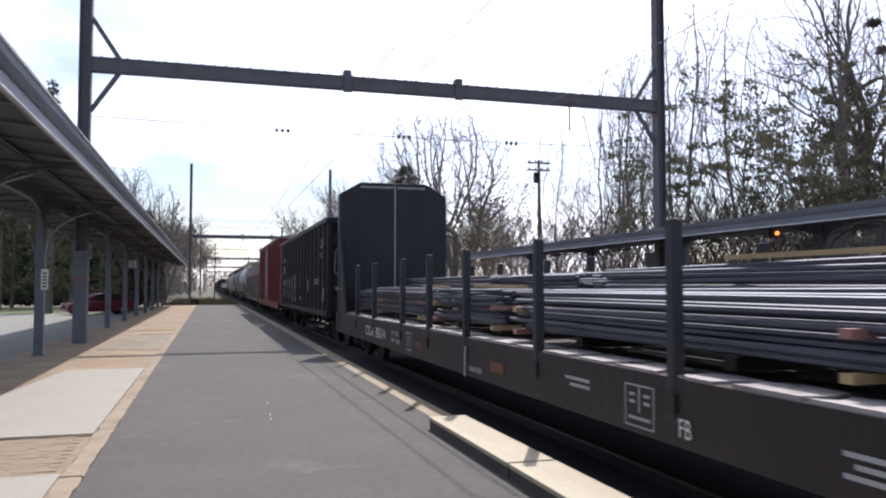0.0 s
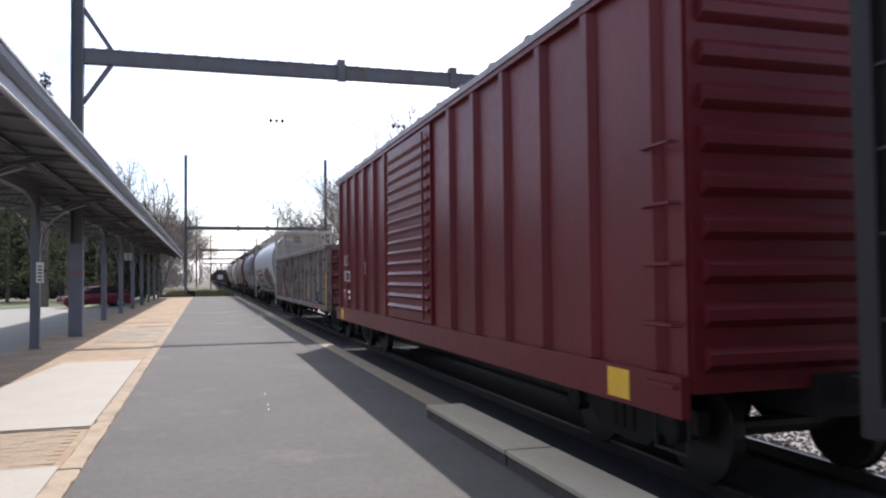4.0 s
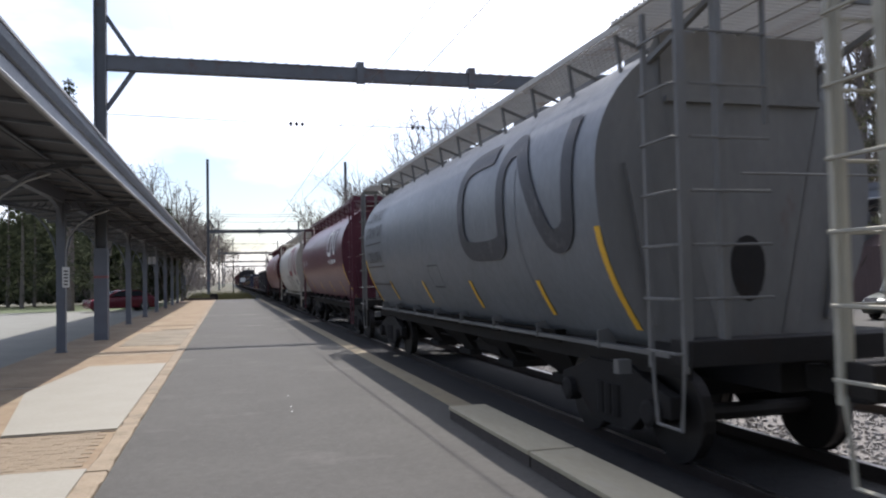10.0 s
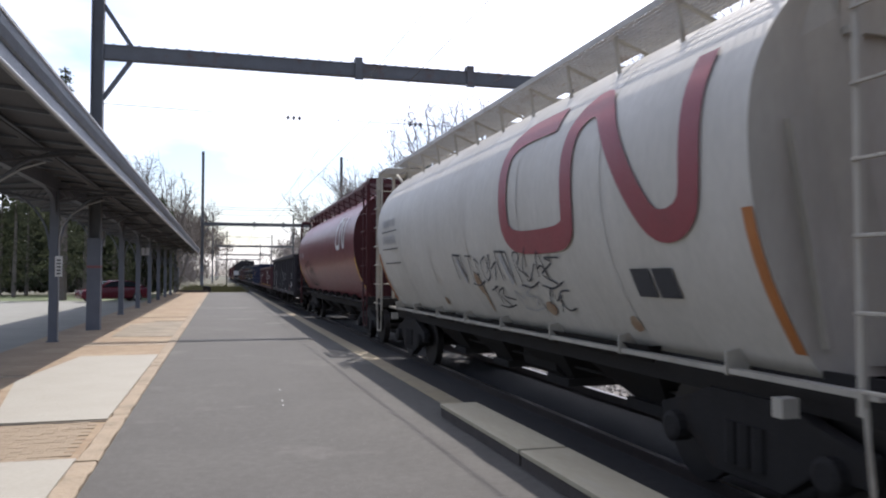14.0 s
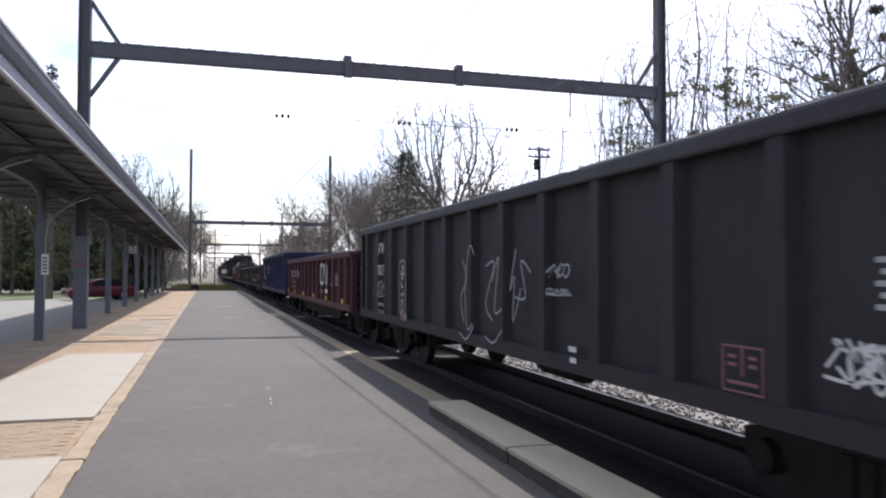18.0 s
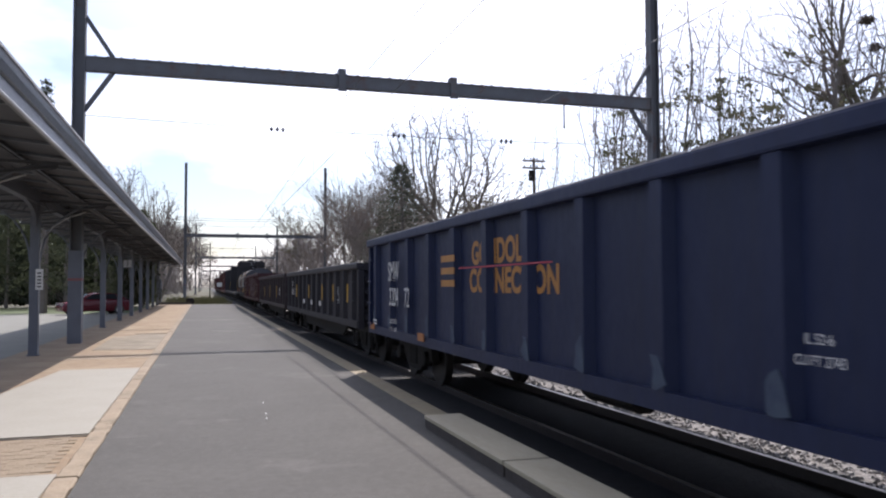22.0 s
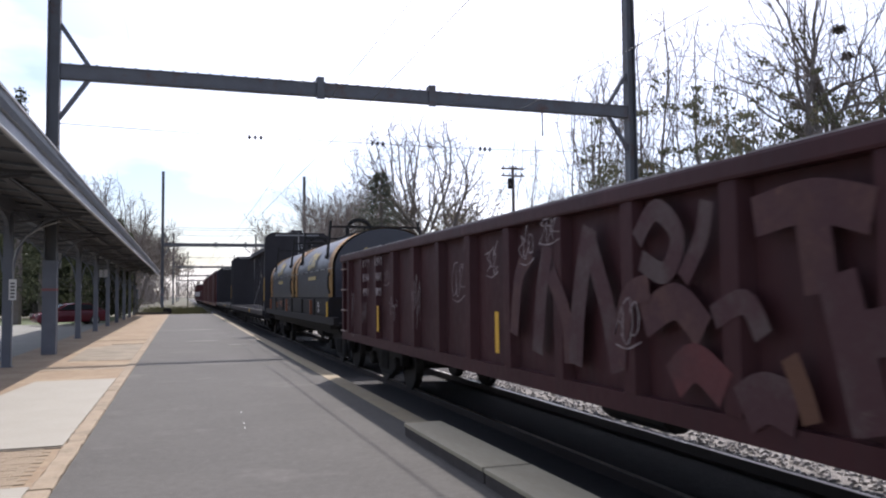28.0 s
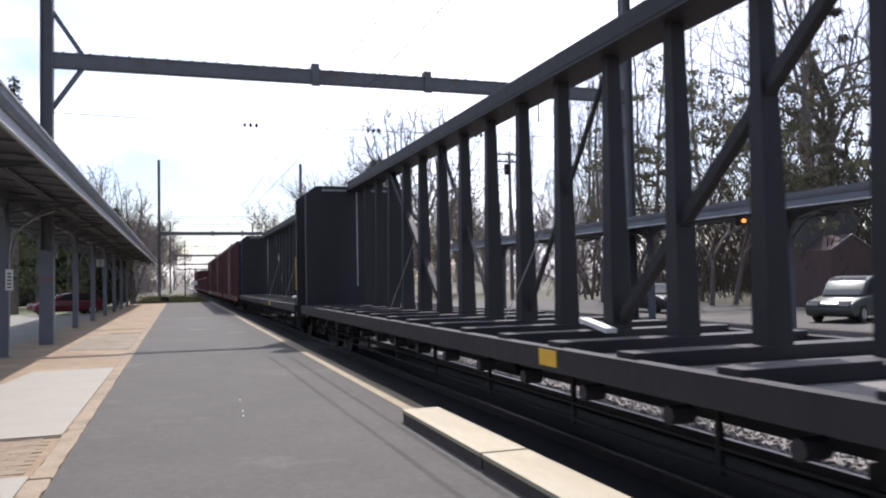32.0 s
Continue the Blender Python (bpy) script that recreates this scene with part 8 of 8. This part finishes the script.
MAR2 = paint("worn_maroon_gondola", (0.06, 0.02, 0.022), rough=0.6, spot=(0.09, 0.045, 0.04), spot_edge=(0.6, 0.75))
REDSPRAYOLD = material("washed_red_spray", (0.12, 0.026, 0.026), 0.8, dark=(0.06, 0.02, 0.02), scale=2, amount=1.0)
CHALK = material("chalky_lettering", (0.33, 0.28, 0.27), 0.7, dark=(0.08, 0.035, 0.035), scale=6, amount=1.0)
FADED = material("faded_emblem_paint", (0.13, 0.085, 0.08), 0.7, dark=(0.06, 0.025, 0.025), scale=3, amount=1.0)
car = gondola("worn maroon gondola covered in faded graffiti", 239.4, 17.9, 2.54, MAR2, ribs=15, grab=CHALKED)
for z, w in ((2.28, 0.62), (2.02, 0.5), (1.76, 0.5)):
    for y, f in ((15.5, 1.0), (14.55, 0.9)):
        bl = Mesh()
        for k in range(4):
            q = y - w * f / 2 + k * w * f / 4
            bl.box(-1.642, -1.636, q, q + 0.02, z - 0.07, z + 0.07)
            bl.box(-1.642, -1.636, q + 0.022, q + rng.uniform(0.05, 0.08), z + rng.uniform(-.07, .04), z + 0.07)
        part("faded_lettering", bl, CHALK, car)
PINKGREY = material("washed_pink_grey_spray", (0.088, 0.062, 0.056), 0.8, dark=(0.062, 0.028, 0.028), scale=1.6, amount=1.0, spot=(0.058, 0.02, 0.022), spot_scale=1.9, spot_edge=(0.40, 0.56), spot2=(0.12, 0.09, 0.075), spot2_scale=4, spot2_edge=(0.62, 0.72))
SALMON = material("washed_salmon_spray", (0.098, 0.042, 0.032), 0.8, dark=(0.062, 0.024, 0.022), scale=1.8, amount=1.0, spot=(0.058, 0.02, 0.022), spot_scale=1.9, spot_edge=(0.40, 0.56), spot2=(0.13, 0.06, 0.04), spot2_scale=4, spot2_edge=(0.62, 0.72))
AMBER = material("washed_amber_spray", (0.11, 0.048, 0.024), 0.8, dark=(0.09, 0.035, 0.02), scale=1.8, amount=0.9)
for pts, wd, mt in (([(8.75, 1.3), (8.6, 1.9), (8.3, 2.1)], 0.2, SALMON), ([(8.2, 1.15), (8.1, 1.7), (7.95, 2.15)], 0.22, PINKGREY), ([(7.9, 1.9), (7.6, 1.5), (7.55, 1.1)], 0.2, SALMON),
                    ([(7.45, 1.1), (7.35, 1.7), (7.15, 2.25)], 0.24, PINKGREY), ([(7.2, 2.2), (6.9, 1.6), (6.75, 1.1)], 0.22, PINKGREY), ([(6.75, 1.15), (6.6, 1.65), (6.3, 1.75)], 0.2, SALMON),
                    ([(6.45, 2.1), (6.2, 2.3), (5.95, 2.1), (6.1, 1.85), (6.4, 1.95)], 0.16, PINKGREY), ([(5.9, 1.8), (5.7, 2.05), (5.62, 2.3)], 0.14, PINKGREY), ([(6.4, 1.5), (6.0, 1.65), (5.7, 1.45)], 0.26, SALMON),
                    ([(6.05, 1.1), (5.8, 1.25), (5.5, 1.1)], 0.26, REDSPRAYOLD), ([(5.6, 1.55), (5.3, 1.65), (5.15, 1.45)], 0.16, PINKGREY), ([(5.35, 1.0), (5.15, 1.1), (4.9, 1.05)], 0.3, PINKGREY),
                    ([(5.2, 2.15), (4.75, 2.2), (4.35, 2.1)], 0.24, SALMON), ([(4.75, 2.1), (4.7, 1.7)], 0.24, SALMON), ([(4.95, 1.35), (4.85, 1.15), (4.8, 1.0)], 0.14, AMBER), ([(4.6, 1.8), (4.5, 1.4), (4.4, 1.0)], 0.26, PINKGREY),
                    ([(4.4, 1.5), (4.1, 1.5), (3.9, 1.1)], 0.24, PINKGREY), ([(3.8, 1.1), (3.5, 1.7), (3.2, 2.2)], 0.22, SALMON), ([(3.2, 2.1), (2.9, 1.5), (2.5, 1.2)], 0.24, PINKGREY), ([(2.5, 1.3), (2.2, 1.9), (1.8, 2.2)], 0.2, FADED)):
    stroke(curve_through(pts), wd, -1.634 - 0.0005 * (len(car.children) % 17), mt, car, "graffiti", "washed-out sprayed shape")
for y, z, w, h in ((15.6, 1.4, 0.4, 0.3), (16.6, 1.4, 0.25, 0.7), (13.5, 1.5, 0.45, 0.4), (13.9, 2.0, 0.3, 0.2), (12.2, 1.6, 0.4, 0.6), (10.4, 1.9, 0.4, 0.4), (9.3, 2.1, 0.3, 0.3), (8.4, 2.2, 0.3, 0.3), (7.9, 2.3, 0.35, 0.2), (6.6, 1.5, 0.3, 0.3), (1.1, 1.75, 0.5, 0.4), (0.5, 1.5, 0.4, 0.4)):
    scribble(rng, y, z, w, h, 3, 0.014, -1.645, CHALK, car)
for y in (14.57, 9.2, 2.7):
    reflector(car, 1.63, y, 1.08, 1.52, 0.1)

# -- coil car with two hoods
NAVY = paint("navy_coil_hood", (0.026, 0.03, 0.042), spec=0.55, rough=0.42, spot=(0.05, 0.05, 0.055))
COILY = paint("ochre_hood_band", (0.36, 0.2, 0.055), rough=0.5, spot=(0.17, 0.07, 0.035), spot_scale=2.4, spot_edge=(0.56, 0.66), streak=0.6)
DULLORANGE = material("dull_orange_lettering", (0.25, 0.085, 0.035), 0.7, scale=3, amount=0.5)
PALEY = material("pale_yellow_lettering", (0.40, 0.32, 0.125), 0.6, scale=3, amount=0.4)
car = begin("coil_car", "dark coil car with two round navy and ochre hoods", 258.4, 15.2)
L = 15.2
part("trough", Mesh().prism([(-1.5, 1.22), (-1.5, 1.64), (-1.4, 1.64), (-1.3, 1.0), (1.3, 1.0), (1.4, 1.64), (1.5, 1.64), (1.5, 1.22), (1.2, 0.75), (-1.2, 0.75)], "y", 0.85, L - 0.8), UNDER, car)
for s in (-1, 1):
    part("side_sill", Mesh().box(min(s * 1.42, s * 1.56), max(s * 1.42, s * 1.56), 0.1, L - 0.1, 1.02, 1.2), UNDER, car)
    for k in range(7):
        y = 0.9 + k * 2.2
        part("side_rib", Mesh().box(min(s * 1.5, s * 1.54), max(s * 1.5, s * 1.54), y - 0.05, y + 0.05, 1.2, 1.62), UNDER, car)


def hood(car, y0, y1, shift):
    sec = [(-1.42, 1.65), (-1.42, 2.35)]
    for k in range(1, 28):
        a = math.pi * (1 - k / 28)
        sec.append((1.42 * math.cos(a), 2.35 + 0.98 * math.sin(a)))
    sec += [(1.42, 2.35), (1.42, 1.65)]
    hd = None
    for a, b, mt, out in ((y0, y0 + 0.55, COILY, 0.012), (y0 + 0.55, y1 - 0.55, NAVY, 0.0), (y1 - 0.55, y1, COILY, 0.012)):
        m = Mesh().sheet([[(x * (1 + out), y, z + out) for x, z in sec] for y in (a, b)])
        if hd is None:
            hd = part("hood", m, mt, car, "round-topped lift-off coil cover", smooth=True)
        else:
            part("hood_section", m, mt, hd, smooth=True)
    part("end_face", Mesh().prism([(x * 0.97, z - 0.02) for x, z in sec], "y", y0 - 0.01, y0 + 0.03), NAVY, hd)
    part("end_face", Mesh().prism([(x * 0.97, z - 0.02) for x, z in sec], "y", y1 - 0.03, y1 + 0.01), NAVY, hd)
    part("seam", Mesh().box(-1.445, -1.422, y0, y1, 2.345, 2.362), GREYPAINT, hd)
    k = y0 + 0.8
    while k < y1:
        part("bolt", Mesh().box(-1.47, -1.45, k - 0.02, k + 0.02, 2.335, 2.375), UNDER, hd)
        k += 0.9
    for y in (y0 + 0.25, y1 - 0.25):
        part("latch", Mesh().tube([(-1.46, y, 1.75), (-1.5, y, 1.9), (-1.5, y, 2.15), (-1.46, y, 2.25)], 0.025, 5), UNDER, hd)
    for y in (y0 + 1.1, y1 - 1.1):
        for s in (-1, 1):
            part("stacking_arm", Mesh().beam((s * 1.36, y, 2.66), (s * 1.22, y + 0.22, 3.6), 0.07, 0.05).box(min(s * 1.3, s * 1.42), max(s * 1.3, s * 1.42), y - 0.07, y + 0.06, 2.62, 2.71), UNDER, hd)
        part("arm_bar", Mesh().beam((-1.25, y + 0.22, 3.45), (1.25, y + 0.22, 3.45), 0.06, 0.05), UNDER, hd)
    ym = (y0 + y1) / 2
    lift = Mesh().tube([(-0.35, ym, 3.3)] + [(-0.35 * math.cos(k * 0.314), ym, 3.55 + 0.27 * math.sin(k * 0.314)) for k in range(11)] + [(0.35, ym, 3.3)], 0.06, 6)
    lift.tube([(-0.25, ym + 0.3, 3.3), (-0.25, ym + 0.3, 3.65), (0.25, ym + 0.3, 3.65), (0.25, ym + 0.3, 3.3)], 0.05, 6)
    part("lifting_eye", lift, UNDER, hd)
    part("ridge_plate", Mesh().box(-0.4, 0.4, ym - 1.4, ym + 1.4, 3.3, 3.38), UNDER, hd)

    def hx(z):
        return -1.42 * math.sqrt(max(0.0, 1 - ((z - 2.35) / 0.98) ** 2)) - 0.04 if z > 2.35 else -1.46
    yy = ym + shift
    for pts in ([(yy + 0.26, 2.78), (yy + 0.36, 2.84), (yy + 0.55, 2.8), (yy + 0.66, 2.62), (yy + 0.62, 2.49), (yy + 0.46, 2.45), (yy + 0.34, 2.5)],
                [(yy + 0.22, 2.45), (yy + 0.14, 2.64), (yy + 0.06, 2.84)], [(yy + 0.02, 2.45), (yy - 0.07, 2.64), (yy - 0.15, 2.84)],
                [(yy - 0.42, 2.45), (yy - 0.32, 2.64), (yy - 0.22, 2.84)], [(yy - 0.2, 2.45), (yy - 0.34, 2.64), (yy - 0.48, 2.84)]):
        stroke(curve_through(pts), 0.13, hx, PALEY, hd, "emblem", "pale yellow slanted emblem stroke")
    part("emblem_bar", Mesh().box(-1.44, -1.432, yy - 0.62, yy + 0.65, 2.12, 2.22), PALEY, hd)
    return hd


hood(car, 0.85, 7.35, -0.2)
hood(car, 7.65, 14.3, 0.1)
words("498495", 0.32, DULLORANGE, car, -1.55, 10.13, 1.42, 0.92)
for txt, z in (("LD LMT", 1.47), ("LT WT   73500", 1.3)):
    words(txt, 0.13, CHALKED, car, -1.55, 8.28 if len(txt) < 7 else 8.08, z, 0.8)
for y in (3.6, 8.73, 13.55):
    part("orange_post", Mesh().box(-1.56, -1.501, y - 0.04, y + 0.04, 1.2, 1.58), DULLORANGE, car)
part("end_platform", Mesh().box(-1.45, 1.45, 0.0, 0.9, 1.0, 1.06), UNDER, car)
part("end_platform", Mesh().box(-1.45, 1.45, L - 0.9, L, 1.0, 1.06), UNDER, car)
for ya, yb in ((0.82, 0.9), (L - 0.9, L - 0.82)):
    part("end_wall", Mesh().prism([(-1.5, 0.9), (1.5, 0.9), (1.5, 1.66), (-1.5, 1.66)], "y", ya, yb), UNDER, car)
grey_box(car, 1.51, 2.43, 1.41, 0.1, 0.12, WHITE, 0.012)
part("yellow_block", Mesh().box(-1.56, -1.501, 0.95, 1.05, 1.2, 1.55), SAFETY, car, "yellow reflective block")
for k, sh in enumerate((((0.1, 0.06), (0.05, 0.09), (0.0, 0.05), (0.0, -0.05), (0.05, -0.09), (0.1, -0.06)), ((0.1, 0.07), (0.03, 0.09), (0.02, 0.02), (0.09, -0.02), (0.08, -0.09), (0.0, -0.07)), ((0.0, 0.09), (0.1, -0.09)), ((0.05, -0.09), (0.05, 0.09)))):
    side = Mesh()
    for (xa, za), (xb, zb) in list(zip(sh, sh[1:])) + ([((0.1, 0.09), (0.0, -0.09))] if k == 2 else []) + ([((0.0, 0.09), (0.1, 0.09))] if k == 3 else []):
        side.beam((-1.506, 12.0 - k * 0.19 - xa, 1.38 + za), (-1.506, 12.0 - k * 0.19 - xb, 1.38 + zb), 0.008, 0.035)
    part("initial_stroke", side, DULLORANGE, car)
    g = Mesh()
    for (xa, za), (xb, zb) in zip(sh, sh[1:]):
        g.beam((-0.62 + k * 0.17 + xa, 0.834, 2.75 + za), (-0.62 + k * 0.17 + xb, 0.834, 2.75 + zb), 0.008, 0.03)
    if k == 2:
        g.beam((-0.28, 0.834, 2.66), (-0.18, 0.834, 2.84), 0.008, 0.03)
    if k == 3:
        g.beam((-0.11, 0.834, 2.84), (-0.01, 0.834, 2.84), 0.008, 0.03)
    part("initial_stroke", g, PALEY, car)
running_gear(car, L)

# -- centre-beam flat cars
CBM = paint("dark_centrebeam_steel", (0.036, 0.034, 0.037), rough=0.6, spot=(0.035, 0.028, 0.024))


def centrebeam(u0, L, label):
    car = begin("centrebeam_car", label, u0, L)
    car.scale = (GAUGE, GAUGE, GAUGE)
    TRAIN[-1] = (car, u0 * GAUGE, XC + 0.08)
    part("deck", Mesh().box(-1.39, 1.39, 0.02, L - 0.02, 0.9, 0.99), CBM, car)
    part("deck_sheet", Mesh().box(-1.38, 1.38, 0.45, L - 0.45, 0.991, 0.996), DUSTY, car, "pale dusty deck sheet")
    for s in (-1, 1):
        part("side_sill", Mesh().box(min(s * 1.4, s * 1.54), max(s * 1.4, s * 1.54), 0, L, 0.85, 1.07), CBM, car)
    bulkhead(car, 0.25, 1, mat=CBM)
    bulkhead(car, L - 0.25, 1, mat=CBM)
    n = 16
    for k in range(n):
        y = 1.73 + 1.25 * k
        part("riser", Mesh().box(-1.45, 1.45, y - 0.13, y + 0.13, 0.9965, 1.12), CBM, car, bevel=0.01)
        part("centre_post", Mesh().sheet([[(-0.13, y - 0.105, 1.1), (0.13, y - 0.105, 1.1), (0.13, y + 0.105, 1.1), (-0.13, y + 0.105, 1.1)], [(-0.08, y - 0.06, 4.35), (0.08, y - 0.06, 4.35), (0.08, y + 0.06, 4.35), (-0.08, y + 0.06, 4.35)]], close=True), CBM, car, "tapered centre post")
    part("top_chord", Mesh().box(-0.24, 0.24, 0.37, L - 0.37, 4.352, 4.58), CBM, car, bevel=0.02)
    part("top_flange", Mesh().box(-0.27, 0.27, 0.37, L - 0.37, 4.3, 4.335), CBM, car)
    for ka, kb, w in ((5, 2, 0.11), (7, 5, 0.05), (8, 10, 0.05), (10, 13, 0.11)):
        part("diagonal", Mesh().beam((0.0, 1.73 + 1.25 * ka, 1.15), (0.0, 1.73 + 1.25 * kb, 4.3), w, w), CBM, car)
    for k in range(n - 1):
        y = 1.73 + 1.25 * (k + 0.5)
        if k % 5 == 1:
            part("strap", Mesh().tube([(-0.15, y - 0.5, 2.6), (-0.3, y - 0.1, 1.9), (-0.5, y + 0.3, 1.12)], 0.008, 4), GREYPAINT, car)
        part("winch", Mesh().tube([(-1.5, y, 0.72), (-1.3, y, 0.72)], 0.07, 8), CBM, car)
    part("lumber_scrap", Mesh().beam((-0.55, 7.2, 1.16), (-0.1, 8.6, 1.2), 0.12, 0.05), WHITE, car)
    part("orange_patch", Mesh().box(-1.552, -1.541, 6.5, 6.85, 0.90, 1.05), SAFETY, car)
    rail_ = Mesh()
    for k in range(9):
        y = 2.5 + k * (L - 5) / 8
        rail_.box(-1.2, -1.16, y, y + 0.05, 0.3, 0.8)
    rail_.tube([(-1.18, 2.5, 0.5), (-1.18, L - 2.5, 0.5)], 0.02, 5)
    rail_.tube([(-1.18, 2.5, 0.35), (-1.18, L - 2.5, 0.35)], 0.02, 5)
    part("brake_rigging", rail_, UNDER, car)
    reflector(car, 1.42, 0.3, 1.5, 2.5, 0.12)
    for txt, x0, z in (("BC", 0.2, 3.94), ("OL", 0.58, 3.94), ("730", 0.2, 3.76), ("329", 0.58, 3.76)) if u0 < 290 else ():
        ob = words(txt, 0.15, WHITE, car, 0, 0, 0, 1.0)
        ob.matrix_basis = Matrix(((0.8, 0, 0, x0), (0, 0, -1, 0.118), (0, 1, 0, z), (0, 0, 0, 1)))
    running_gear(car, L, inset=2.4, sill=(0.45, 0.9), width=0.4)
    return car


centrebeam(275.2, 22.4, "dark empty centre-beam lumber car with end walls")
centrebeam(299.0, 22.4, "dark empty centre-beam lumber car with end walls")

# -- the rest of the train, seen far off
DRED = paint("dark_red_boxcar", (0.085, 0.024, 0.024), rough=0.5)
NAVYB = paint("navy_boxcar_end", (0.03, 0.035, 0.06), rough=0.5)
u = 323.0
for k in range(3):
    c = boxcar("dark red boxcar far along the train", u, 15.6, DRED, NAVYB if k == 0 else DRED, REDROOF, (6.4, 9.3))
    if k == 0:
        for z, w in ((2.9, 0.9), (2.4, 1.3), (1.9, 0.8)):
            part("stencil_block", Mesh().box(-w / 2, w / 2, 0.0, 0.006, z, z + 0.25), GREYPAINT, c)
    u += 17.2
for k in range(3):
    c = gondola("maroon gondola far along the train", u, 15.6, 2.6, MAROON, ribs=13)
    u += 17.0
for k in range(2):
    boxcar("dark red boxcar far along the train", u, 15.6, DRED, DRED, REDROOF, (6.4, 9.3))
    u += 17.2

# ---- movement ----


def motions():
    """The whole train rolls towards the camera at one steady speed."""
    for ob, u0, x in TRAIN:
        walk(ob, [(t, pose(x, u0 - SPEED * t, ZR)) for t in (0.0, 8.0, 16.0, 24.0, 32.0)])


motions()
